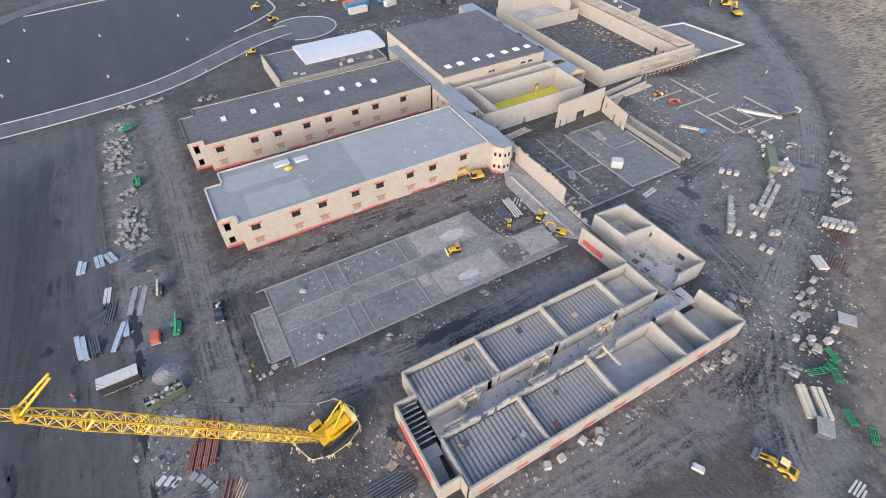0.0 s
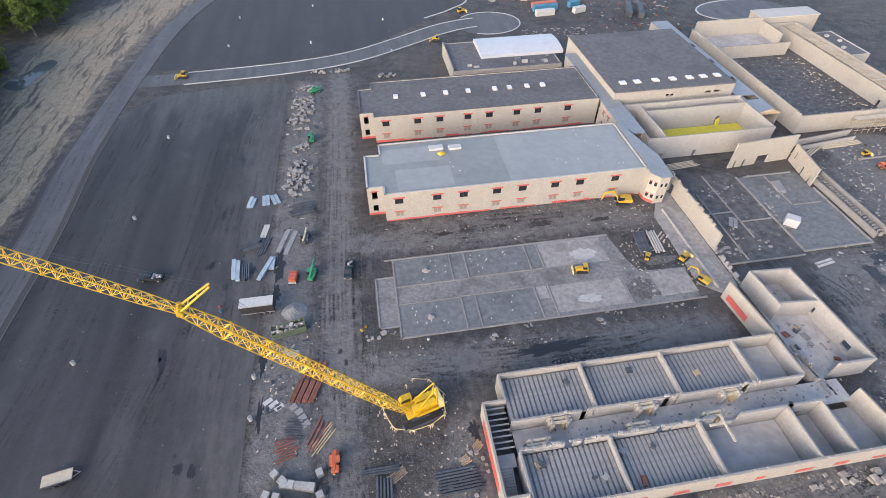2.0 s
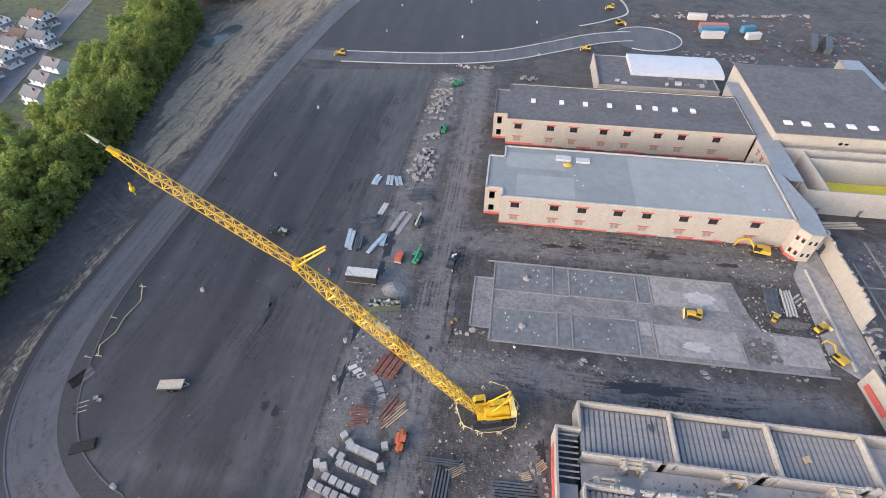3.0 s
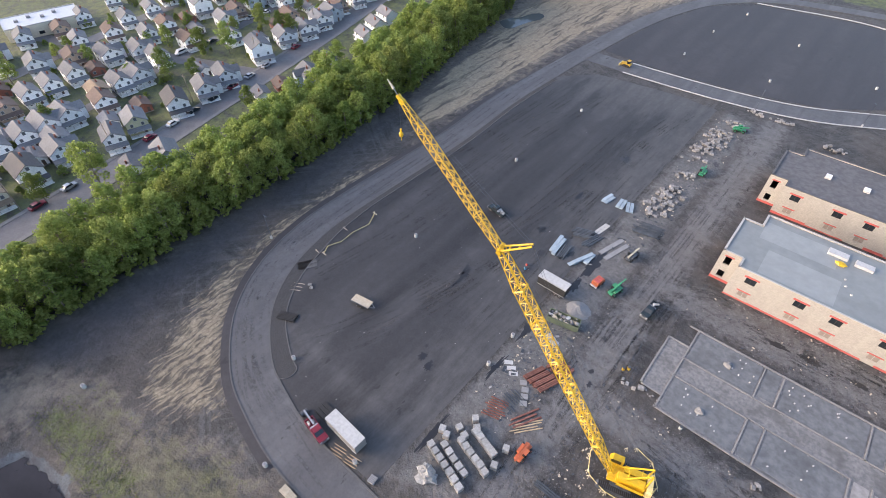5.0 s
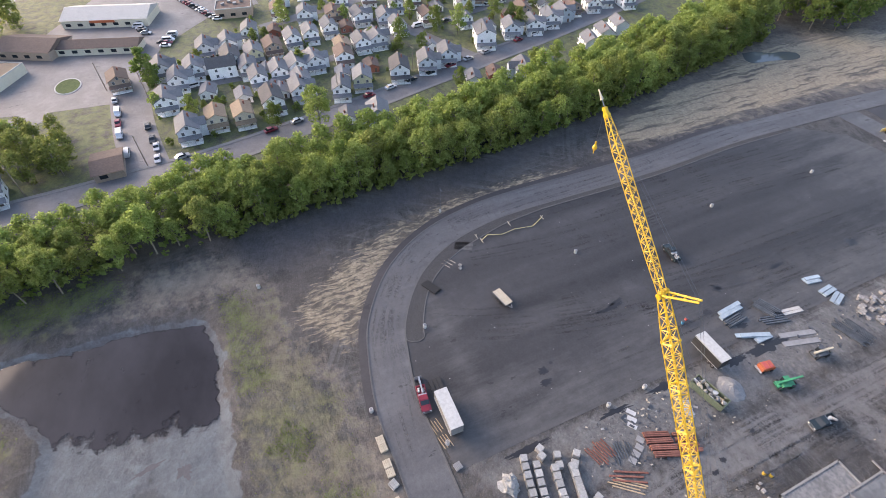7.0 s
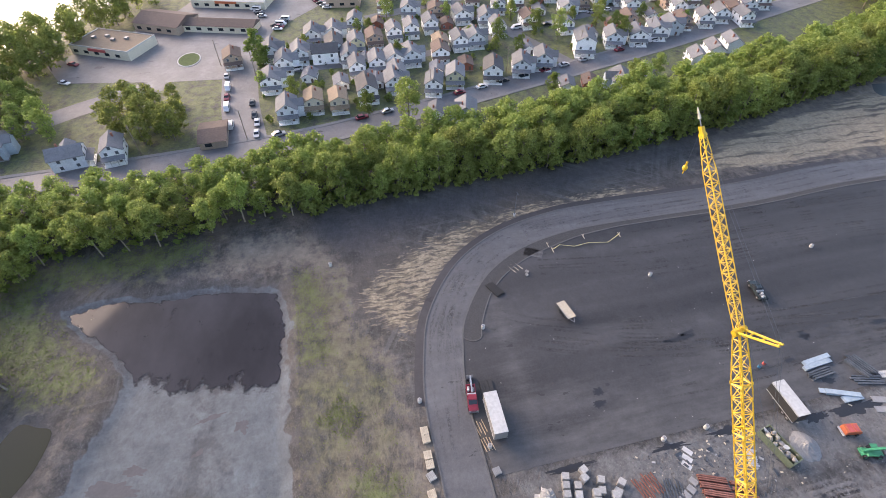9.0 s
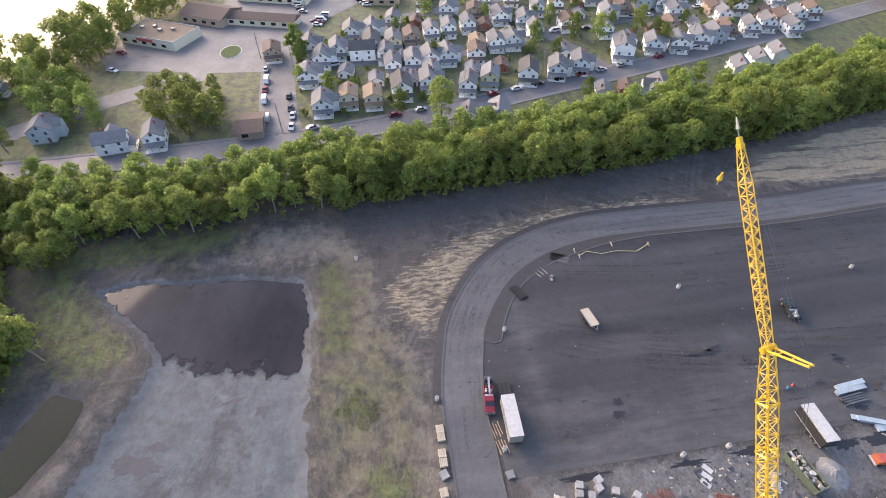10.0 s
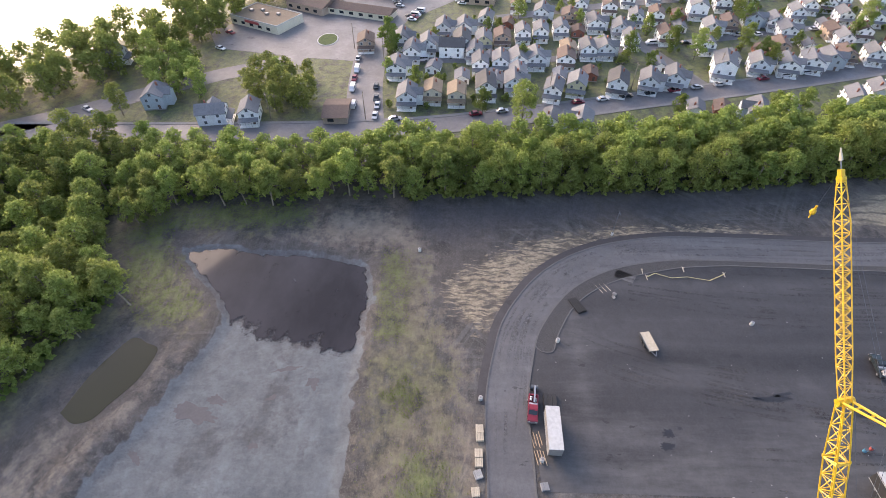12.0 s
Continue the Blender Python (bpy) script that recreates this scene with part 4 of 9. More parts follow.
for k in range(12):
    part("roof_seam", Geo().box(74.3, 124.5 + 4 * k, 8.45, 78.4, 124.58 + 4 * k, 8.5), "metal_roof", link)

# gymnasium
gym = thing("gymnasium", "tall buff block gymnasium with dark flat roof", "school building")
g = Geo()
gx0, gx1, gy0, gy1, gh = 78.6, 120.6, 136.8, 181.5, 10.5
wall_run(g, (gx0, gy0), (gx1, gy0), 0, gh, 0.4, [(18, 19.2, 8.0, 8.8), (19.6, 20.8, 8.0, 8.8), (32, 34, 8.0, 8.8), (35, 37, 8.0, 8.8)])
wall_run(g, (gx1, gy0 + 0.4), (gx1, gy1), 0, gh, 0.4)
wall_run(g, (gx1, gy1), (gx0, gy1), 0, gh, 0.4)
wall_run(g, (gx0, gy1 - 0.4), (gx0, gy0 + 0.4), 0, gh, 0.4)
part("wall", g, "block", gym)
part("roof", Geo().box(gx0 - 0.1, gy0 + 0.25, gh, gx1 + 0.1, gy1 + 0.1, gh + 0.3), "roof_dark", gym)
# Unlit hall put into the floor colour, near-black below the window slots.
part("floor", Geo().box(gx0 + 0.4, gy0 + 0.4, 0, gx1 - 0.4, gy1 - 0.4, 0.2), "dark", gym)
for x in (83.5, 88.5, 95, 101, 107, 112, 117):
    k = part("skylight", Geo().box(x - 1.1, 141.5, gh + 0.3, x + 1.1, 143.6, gh + 0.6), "coping", gym)
    part("dome", Geo().box(x - 1.0, 141.6, gh + 0.6, x + 1.0, 143.5, gh + 0.75), "skylight", k)

# roofless stage block
stage = thing("stage_block", "roofless grey block hall with yellow floor", "school building")
sx0, sx1, sy0, sy1, sh = 80.5, 121.5, 114.6, 133.6, 7.6
wall_part("wall", "block_raw", stage, (sx0, sy0), (sx1, sy0), 0, sh, 0.4, [(5.0, 6.0, 0, 2.1), (16, 17, 0, 2.1)])
wall_part("wall", "block_raw", stage, (sx1, sy0 + 0.4), (sx1, sy1), 0, sh, 0.4)
wall_part("wall", "block_raw", stage, (sx1, sy1), (sx0, sy1), 0, sh + 0.6, 0.4)
wall_part("wall", "block_raw", stage, (sx0, sy1 - 0.4), (sx0, sy0 + 0.4), 0, sh, 0.4)
wall_part("wall", "block_raw", stage, (86.2, sy1 - 0.4), (86.2, sy0 + 0.4), 0, sh, 0.4)
wall_part("wall", "block_raw", stage, (86.4, 129.6), (sx1 - 0.4, 129.6), 0, sh, 0.4, [(26, 27.4, 0, 3.4)])
part("floor", Geo().box(sx0 + 0.4, sy0 + 0.4, 0, sx1 - 0.4, sy1 - 0.4, 0.15), "slab_pale", stage)
part("floor_sheet", Geo().box(90, 119.0, 0.15, sx1 - 0.5, 129.4, 0.2), "yellow_floor", stage, "bright yellow floor sheet")
part("post", Geo().box(112.5, 128.6, 0.2, 113.4, 129.4, 2.6), "yellow_floor", stage)

# spine roof with openings, and the long wall beside it
spine = thing("spine_corridor", "long corridor under grey metal roof with dark roof openings", "school building")
g = Geo()
ys = (124, 133, 136, 146, 149, 160, 163, 174, 177, 200)
for a, b in zip(ys[::2], ys[1::2]):
    g.box(122.4, a, 6.0, 129.6, b, 6.3)
for a, b in zip(ys[1::2], ys[2::2]):
    g.box(122.4, a, 6.0, 124.2, b, 6.3).box(128.6, a, 6.0, 129.6, b, 6.3)
part("roof", g, "metal_roof", spine)
wall_part("wall", "block", spine, (122.4, 200), (122.4, 134), 0, 6.0, 0.4)
wall_part("wall", "block", spine, (130, 124), (130, 200), 0, 6.0, 0.4)
part("gable_frame", Geo().side([(122.4, 6.3), (129.8, 6.3), (129.8, 6.7), (126, 8.0), (122.4, 6.7)], 123.6, 124.0), "timber", spine, "raw timber roof frame end")

# roofless auditorium
hall = thing("auditorium", "roofless buff block auditorium with scaffold along its wall", "school building")
wall_part("wall", "block", hall, (135.5, 120.5), (183, 120.5), 0, 6.4, 0.5)
wall_part("wall", "block", hall, (183, 121), (183, 190), 0, 6.4, 0.5)
wall_part("wall", "block", hall, (183, 190), (135.5, 190), 0, 6.4, 0.5)
wall_part("wall", "block", hall, (135.5, 190), (135.5, 121), 0, 6.4, 0.5)
wall_part("wall", "block", hall, (175.6, 122), (175.6, 188), 0, 6.0, 0.5, [(5, 6.2, 0, 2.4), (9, 10.2, 0, 2.4)])
wall_part("wall", "block", hall, (140, 174), (170, 174), 0, 5.2, 0.5)
wall_part("wall", "block", hall, (136.2, 188.8), (166, 188.8), 0, 9.6, 0.5)
wall_part("wall", "block", hall, (166, 189), (166, 176), 0, 8.2, 0.5)
part("stage_floor", Geo().box(140, 174.6, 0.12, 165.8, 188.6, 3.2), "screed", hall)
part("floor", Geo().box(136, 121, 0, 182.5, 189.5, 0.12), "deck", hall)
stub = Geo().box(135.3, 121.5, 6.4, 135.8, 121.9, 6.75).mesh("stub_block", M["coping"])
for i in range(66):
    part("stub_block", stub, "coping", hall).location = (0, i, 0)
g = Geo()
for i in range(14):
    x = 153 + i * 2.3
    for y in (117.2, 119.6):
        g.box(x, y, 0, x + 0.09, y + 0.09, 5.6)
for z in (1.2, 2.2, 3.2, 4.2, 5.2):
    g.box(153, 117.2, z, 183, 117.3, z + 0.08).box(153, 119.6, z, 183, 119.7, z + 0.08)
scaf = thing("scaffold", "tubular scaffold with plank decks against the auditorium wall", "scaffold")
part("tubing", g, "coping", scaf)
rnd = random.Random(23)
for z in (1.8, 3.6, 5.2):
    for i in range(10):
        if rnd.random() < 0.8:
            part("plank", Geo().box(153 + 3 * i, 117.4 + rnd.uniform(0, 0.3), z, 156 + 3 * i, 119.3, z + 0.09), "plank", scaf)
scaf = thing("scaffold", "long tan timber staging between the auditorium walls", "scaffold")
for i in range(33):
    y = 122.5 + 2 * i
    part("post", Geo().box(177.6, y, 0, 177.75, y + 0.12, 6.2).box(181.6, y, 0, 181.75, y + 0.12, 6.4), "timber", scaf)
    a = rnd.uniform(0, 0.6)
    part("plank", Geo().box(176.4 + a, y, 5.7, 182.6 - rnd.uniform(0, 1.2), y + rnd.uniform(1.2, 1.95), 5.85).box(176.6, y + 0.3, 6.0 + 0.3 * a, 179.5 + a, y + 0.9, 6.12 + 0.3 * a), "plank", scaf)
g = Geo()
wall_run(g, (152, 117.0), (131, 114.4), 0, 2.2, 0.35)
wall_run(g, (152, 114.2), (131, 111.8), 0, 1.6, 0.35)
single("unfinished_wall", g, "block_raw", "low double block wall beside the auditorium", "wall")

# tall free-standing wall by the stage and lower return wall
g = Geo()
wall_run(g, (104, 106.7), (124.6, 108.2), 0, 8.6, 0.45, [(1.5, 2.3, 0, 2.4), (4.5, 5.3, 0, 2.4), (9, 13, 0, 3.0)])
wall_run(g, (124.6, 107.6), (122.4, 95), 0, 6.0, 0.45, [(1.5, 2.2, 2, 4), (6.5, 7.4, 0, 2.6), (10.5, 11.3, 0, 2.4)])
single("unfinished_wall", g, "block", "tall unfinished buff block wall with door openings", "wall")
g = Geo()
wall_run(g, (81.3, 102), (81.3, 75.5), 0, 5.3, 0.45, [(2, 4, 0, 3)])
rnd = random.Random(3)
ragged_top(g, (81.3, 102), (81.3, 75.5), 5.3, 0.45, rnd)
single("unfinished_wall", g, "block", "long unfinished block corridor wall with ragged top", "wall")

# far classroom block with pale vaulted roof
far = thing("rear_building", "flat-roofed rear building beside white vaulted roof", "school building")
wall_part("wall", "block", far, (32, 171.5), (73.5, 171.5), 0, 5.0, 0.4)
wall_part("wall", "block", far, (73.5, 171.9), (73.5, 196), 0, 5.0, 0.4)
wall_part("wall", "block", far, (73.5, 196), (32, 196), 0, 5.0, 0.4)
wall_part("wall", "block", far, (32, 195.6), (32, 171.9), 0, 5.8, 0.4)
part("roof", Geo().box(32.4, 171.9, 4.5, 73.1, 195.6, 4.8), "roof_dark", far)
vault = Geo()
arcp = [(0, 5.0), (0, 6.2)] + [(15.5 * k / 8, 6.2 + 0.8 * math.sin(math.pi * k / 8)) for k in range(1, 8)] + [(15.5, 6.2), (15.5, 5.0)]
vm = Matrix.Translation((44.5, 180.5, 0)) @ Matrix.Rotation(radians(90), 4, "Z")
vault.side([(x, z - 0.2) for x, z in arcp], -32.5, 0, vm)
part("vault_roof", vault, "white_roof", far, "white ribbed metal vaulted roof")
rnd = random.Random(5)
for i in range(10):
    x, y = rnd.uniform(36, 70), rnd.uniform(173.5, 178)
    part("roof_unit", Geo().box(x, y, 4.8, x + rnd.uniform(0.6, 2.2), y + rnd.uniform(0.6, 1.6), 4.8 + rnd.uniform(0.3, 1.0)), "coping" if i % 2 else "steel", far)

rear = thing("rear_building", "low flat-roofed block building behind the auditorium", "school building")
wall_part("wall", "block", rear, (184.2, 160), (194, 160), 0, 4.8, 0.4, [(2, 3.2, 0, 2.2), (5, 6.4, 1.2, 2.4)])
wall_part("wall", "block", rear, (194, 160.4), (194, 182), 0, 4.8, 0.4)
wall_part("wall", "block", rear, (194, 182), (184.2, 182), 0, 4.8, 0.4)
part("roof", Geo().box(184.0, 160.4, 4.5, 193.6, 181.6, 4.7), "roof_dark", rear)
part("coping", Geo().box(184.0, 159.9, 4.8, 194.1, 160.4, 4.92).box(193.6, 160.4, 4.8, 194.1, 182.1, 4.92), "coping", rear)
for x, y in ((187, 166), (190, 172), (188, 177)):
    part("roof_unit", Geo().box(x, y, 4.7, x + 1.3, y + 1.1, 5.4), "coping", rear)
part("upper_wall", Geo().box(166.6, 190.2, 0, 193, 198.5, 8.6), "block", rear)
part("upper_roof", Geo().box(166.3, 189.9, 8.6, 193.3, 198.8, 8.9), "coping", rear, "pale flat roof sheet")

# ---- open wing under construction ----
AX = (18.3, 34.4, 51.0, 66.5, 76.0)
AH, DECK = 5.4, 3.9
rnd = random.Random(11)
wing_a = thing("unfinished_wing", "roofless classroom wing with block walls and precast joists", "school building")
wall_part("wall", "block", wing_a, (18.3, 47.0), (76.2, 47.0), 0, AH, 0.4, [(3.0 + 7.5 * i, 5.2 + 7.5 * i, 1.2, 3.0) for i in range(7)])
wall_part("wall", "block", wing_a, (18.3, 47.0), (18.3, 42.2), 0, AH, 0.4)
wall_part("wall", "block", wing_a, (14.2, 42.2), (14.2, 25.2), 0, AH, 0.4)
wall_part("wall", "block", wing_a, (14.6, 41.8), (18.7, 41.8), 0, AH, 0.4)
wall_part("wall", "block", wing_a, (14.6, 25.2), (18.2, 25.2), 0, AH, 0.4)
wall_part("wall", "block", wing_a, (18.3, 25.6), (18.3, 22.6), 0, AH, 0.4)
g = Geo()
wall_run(g, (18.3, 22.8), (86.0, 22.8), 0, AH, 0.4)
wall_run(g, (86.0, 23.2), (84.6, 33.6), 0, AH, 0.4)
part("wall", g, "block", wing_a)
wall_part("corridor_wall", "block_raw", wing_a, (18.7, 37.6), (76.0, 37.6), 0, AH, 0.4, [(13, 14.2, 0, 6), (15.2, 15.9, 3, 6), (29, 30.5, 0, 6), (31.5, 32.2, 2, 6), (45, 46.4, 0, 6), (47.5, 48.2, 3, 6)])
wall_part("corridor_wall", "block_raw", wing_a, (18.7, 32.4), (70.0, 32.4), 0, AH, 0.4, [(8, 9.6, 0, 6), (11, 11.8, 3, 6), (25, 26.4, 0, 6), (27.4, 28, 3, 6), (36, 41, 2.5, 6)])
for y, far_x, gap in ((32.4, 54, 0.3), (37.6, 66, 0.6)):
    s = 18.7
    while s < far_x - 0.8:
        if rnd.random() > gap:
            part("loose_block", Geo().box(s, y + 0.02, AH, s + 0.8 * rnd.uniform(0.6, 1.0), y + 0.38, AH + rnd.choice((0.2, 0.2, 0.55))), "block_raw", wing_a)
        s += 0.8
for x in AX[1:]:
    wall_part("cross_wall", "block_raw", wing_a, (x, 46.95), (x, 38.05), 0, AH, 0.4)
for x in (18.5, 34.6, 51.2, 68.6, 75.4):
    wall_part("cross_wall", "block_raw", wing_a, (x, 32.35), (x, 23.25), 0, AH, 0.4)
wall_part("cross_wall", "block_raw", wing_a, (68.9, 32.4), (76.5, 32.4), 0, AH, 0.4, [(3, 4, 0, 2.2)])
loose_block = Geo().box(0, 0.03, 0, 0.6, 0.37, 0.2).mesh("loose_block", M["block_raw"])
for p, q, gap in (((18.3, 47.0), (76.2, 47.0), 0.3), ((18.3, 22.8), (86.0, 22.8), 0.7), ((34.4, 46.9), (34.4, 38.1), 0.4), ((51.0, 46.9), (51.0, 38.1), 0.4), ((34.6, 32.3), (34.6, 23.3), 0.5), ((51.2, 32.3), (51.2, 23.3), 0.4)):
    turn = math.atan2(q[1] - p[1], q[0] - p[0])
    run = math.hypot(q[0] - p[0], q[1] - p[1])
    for i in range(int(run / 0.8)):
        if rnd.random() > gap:
            ob = part("loose_block", loose_block, "block_raw", wing_a)
            ob.location, ob.rotation_euler = (p[0] + (0.8 * i + 0.1) * math.cos(turn), p[1] + (0.8 * i + 0.1) * math.sin(turn), AH), (0, 0, turn)
part("corridor_floor", Geo().box(18.9, 32.9, 1.8, 84.5, 37.5, 2.0).box(68.9, 23.3, 0, 85.2, 32.3, 0.4), "screed", wing_a)
part("stair_floor", Geo().box(14.7, 25.7, 0.3, 18.2, 41.7, 0.5), "deck", wing_a, "dark floor of the stair bay")
for k in range(9):
    part("step", Geo().box(15.0, 27.0 + 0.45 * k, 0.5, 17.4, 27.45 + 0.45 * k, 0.68 + 0.18 * k), "screed", wing_a)
part("landing", Geo().box(14.7, 31.05, 2.1, 18.2, 33.4, 2.3), "screed", wing_a)
part("red_patch", Geo().box(14.14, 28, 0.4, 14.19, 40, 3.2), "red", wing_a, "red waterproofing on the outer wall")
for i in range(9):
    x = 20.5 + 7.5 * i
    part("red_patch", Geo().box(x, 22.73, 1.0, x + rnd.uniform(1.5, 3.5), 22.79, rnd.uniform(1.6, 2.4)), "red", wing_a, "red waterproofing on the outer wall")
joist = Geo().box(-0.3, 0, -0.12, 0.3, 8.45, 0.02).mesh("joist", M["joist"])
joist_s = Geo().box(-0.3, 0, -0.12, 0.3, 8.85, 0.02).mesh("joist", M["joist"])
for a, b, y0, me in ((18.7, 34.4, 38.2, joist), (34.8, 51.0, 38.2, joist), (51.4, 66.5, 38.2, joist), (18.9, 34.6, 23.3, joist_s), (35.0, 51.2, 23.3, joist_s)):
    n_j = int((b - a) / 0.9)
    part("deck", Geo().box(a, y0, DECK - 0.35, b, y0 + 8.7, DECK - 0.12), "deck_a", wing_a, "grey deck under the joists")
    for i in range(n_j):
        ob = part("joist", me, "joist", wing_a)
        ob.location = (a + (i + 0.5) * (b - a) / n_j, y0, DECK)
part("deck", Geo().box(66.9, 38.2, 1.6, 75.8, 46.9, 1.8), "screed", wing_a)
part("deck", Geo().box(51.7, 23.3, 0.4, 68.4, 32.3, 0.6), "screed", wing_a, "pale concrete floor of the deeper room")
for i in range(8):
    y = 33.6 + 1.05 * i
    part("joist", Geo().box(14.7, y, 4.2, 18.2, y + 0.25, 4.4), "joist", wing_a)

annex = thing("unfinished_annex", "roofless L-shaped block annex beside the open wing", "school building")
wall_part("wall", "block_raw", annex, (92.4, 39.0), (91.0, 63.0), 0, AH, 0.45, [(4, 6, 1.4, 3.0), (14, 15.5, 1.4, 3.0)])
wall_part("wall", "block_raw", annex, (91.2, 63.2), (81.2, 63.8), 0, AH, 0.45)
wall_part("wall", "block_raw", annex, (81.2, 63.4), (82.0, 53.5), 0, AH, 0.45)
wall_part("wall", "block_raw", annex, (82.2, 54.4), (91.4, 53.6), 0, AH - 0.4, 0.45)
wall_part("wall", "block_raw", annex, (84.5, 38.6), (92.4, 38.6), 0, AH, 0.45)
part("floor", Geo().prism([(81.6, 38.8), (92.2, 38.8), (91.0, 63.0), (81.4, 63.4)], 0, 0.2), "screed", annex)
g = Geo()
wall_run(g, (75.0, 61.5), (76.2, 47.5), 0, AH, 0.45)
single("unfinished_wall", g, "block", "short buff block wall with red waterproofing patch", "wall")
single("membrane_patch", Geo().obox(Matrix.Translation((74.93, 61.0, 0)) @ Matrix.Rotation(math.atan2(-14, 1.2), 4, "Z"), 1.0, -0.08, 1.0, 7.5, -0.03, 2.6), "red", "red waterproofing sheet on the block wall", "membrane")

# ---- concrete slabs ----
slab = thing("floor_slab", "poured grey classroom floor slabs with raised footings", "slab", kind="structure")
part("base", Geo().prism([(1.2, 61.8), (70.5, 61.8), (71.5, 71.5), (60, 72), (58.5, 76.2), (57, 85.4), (1.2, 85.4), (1.2, 79.7), (-3.2, 79.7), (-3.2, 65.1), (1.2, 65.1)], -0.2, 0.10), "slab_mid", slab)
for x0, x1, y0, y1 in ((1.9, 14.9, 76.7, 84.9), (15.7, 18.5, 77.4, 84.9), (19.5, 34.1, 76.9, 84.9), (34.9, 37.3, 76.6, 84.9), (1.9, 15.5, 62.6, 70.7), (16.3, 18.8, 62.7, 70.7), (19.6, 32.8, 62.8, 71.0)):
    part("panel", Geo().box(x0, y0, 0.1, x1, y1, 0.16), "slab", slab, "smooth blue-grey floor panel")
for x0, x1, y0, y1 in ((38.1, 54.4, 76.6, 84.9), (37.0, 54.4, 63.2, 70.9), (62.0, 71.0, 63.9, 71.3), (33.8, 36.2, 67.6, 71.2)):
    part("panel", Geo().box(x0, y0, 0.1, x1, y1, 0.15), "slab_pale", slab, "pale dusty floor panel")
g = Geo()
for x0, y0, x1, y1 in ((1.0, 61.8, 72, 62.15), (-0.6, 85.1, 57, 85.45), (1.0, 76.2, 18.8, 76.42), (18.8, 76.5, 44, 76.7), (1.0, 70.95, 16, 71.15), (16, 71.2, 33.2, 71.4), (1.2, 61.8, 1.5, 85.4), (-3.3, 65.0, -2.95, 79.8), (-3.3, 79.5, 1.2, 79.8), (-3.3, 65.0, 1.2, 65.3),
                       (15.2, 76.3, 15.4, 85), (18.9, 76.3, 19.15, 85), (34.4, 76.5, 34.65, 85), (15.8, 62, 16.05, 71.1), (19.05, 62, 19.3, 71.2), (33.1, 62, 33.4, 71.3), (37.6, 76.6, 37.85, 85), (36.5, 62.2, 36.8, 71.6), (54.6, 62.2, 54.8, 71)):
    g.box(x0, y0, 0.1, x1, y1, 0.27)
part("footing", g, "footing", slab)
rnd = random.Random(8)
for cx, cy in ((9, 80.5), (8.5, 66.5)):
    part("sump", Geo().blob((cx, cy, 0.25), 0.9, 0.9, 0.5, rnd), "footing", slab)
for i in range(36):
    cx, cy = rnd.choice((rnd.uniform(2.5, 14), rnd.uniform(19.5, 32))), rnd.choice((rnd.uniform(63, 70), rnd.uniform(77, 84)))
    part("pipe_stub", Geo().tube((cx, cy, 0.1), (cx, cy, 0.42), 0.13), "white", slab)
structure("corridor_slab", Geo().prism([(75.8, 96), (81.0, 100), (81.0, 64), (76.5, 62), (72.0, 66), (72.5, 90)], -0.2, 0.14), "slab_pale", "dusty concrete corridor slab", "slab")
structure("dark_slab_1", Geo().box(82.0, 70.5, -0.2, 103.4, 104.5, 0.1), "deck", "dark wet floor slab with pipe trenches", "slab")
structure("dark_slab_2", Geo().box(104.2, 71.8, -0.2, 122.6, 101.8, 0.14), "slab", "blue-grey floor slab", "slab")
g = Geo()
for x0, y0, x1, y1 in ((104, 71.4, 123, 71.8), (103.6, 71.4, 104, 102), (122.8, 71.4, 123.2, 94), (106, 101.6, 121, 102.0), (82, 70.2, 103, 70.5), (88, 71, 88.3, 96), (94, 78, 94.3, 104), (82, 88, 94, 88.3), (94, 84, 103, 84.3), (112, 88, 121, 88.3), (112, 88, 112.3, 101)):
    g.box(x0, y0, -0.1, x1, y1, 0.4)
single("footing_walls", g, "footing", "low pale concrete footings round the slabs", "footing")
g = Geo()
for x0, y0, x1, y1 in ((124.4, 73, 124.9, 99), (128.6, 73, 129.1, 99)):
    g.box(x0, y0, 0, x1, y1, 1.6)
for i in range(26):
    g.box(126.2, 73.3 + i, 0, 127.2, 73.7 + i, 1.3)
single("footing_trench", g, "footing", "row of low concrete trench walls with ties", "footing")
g = Geo()
for x0, y0, x1, y1 in ((153, 75.2, 176, 75.6), (153, 75.2, 153.4, 92), (153, 87, 168, 87.4), (163, 92, 163.4, 112), (158, 78, 158.4, 87), (158, 78, 166, 78.4), (166, 78, 166.4, 87), (150, 96, 170, 96.4), (176, 75, 176.6, 90), (146, 104, 160, 104.4)):
    g.box(x0, y0, 0, x1, y1, 0.5)
single("footing_walls", g, "footing", "outlined block footings of a future building", "footing")
structure("outdoor_pad", Geo().prism([(184, 119.5), (214, 118.6), (209.5, 147.3), (192.7, 150)], -0.1, 0.1), "slab", "smooth grey concrete pad", "slab")
pad = [(184, 119.5), (214, 118.6), (209.5, 147.3), (192.7, 150)]
g = Geo()
for p, q in zip(pad, pad[1:] + pad[:1]):
    wall_run(g, p, q, 0, 0.7, 0.6)
single("pad_kerb", g, "kerb", "pale kerb wall round the concrete pad", "kerb")

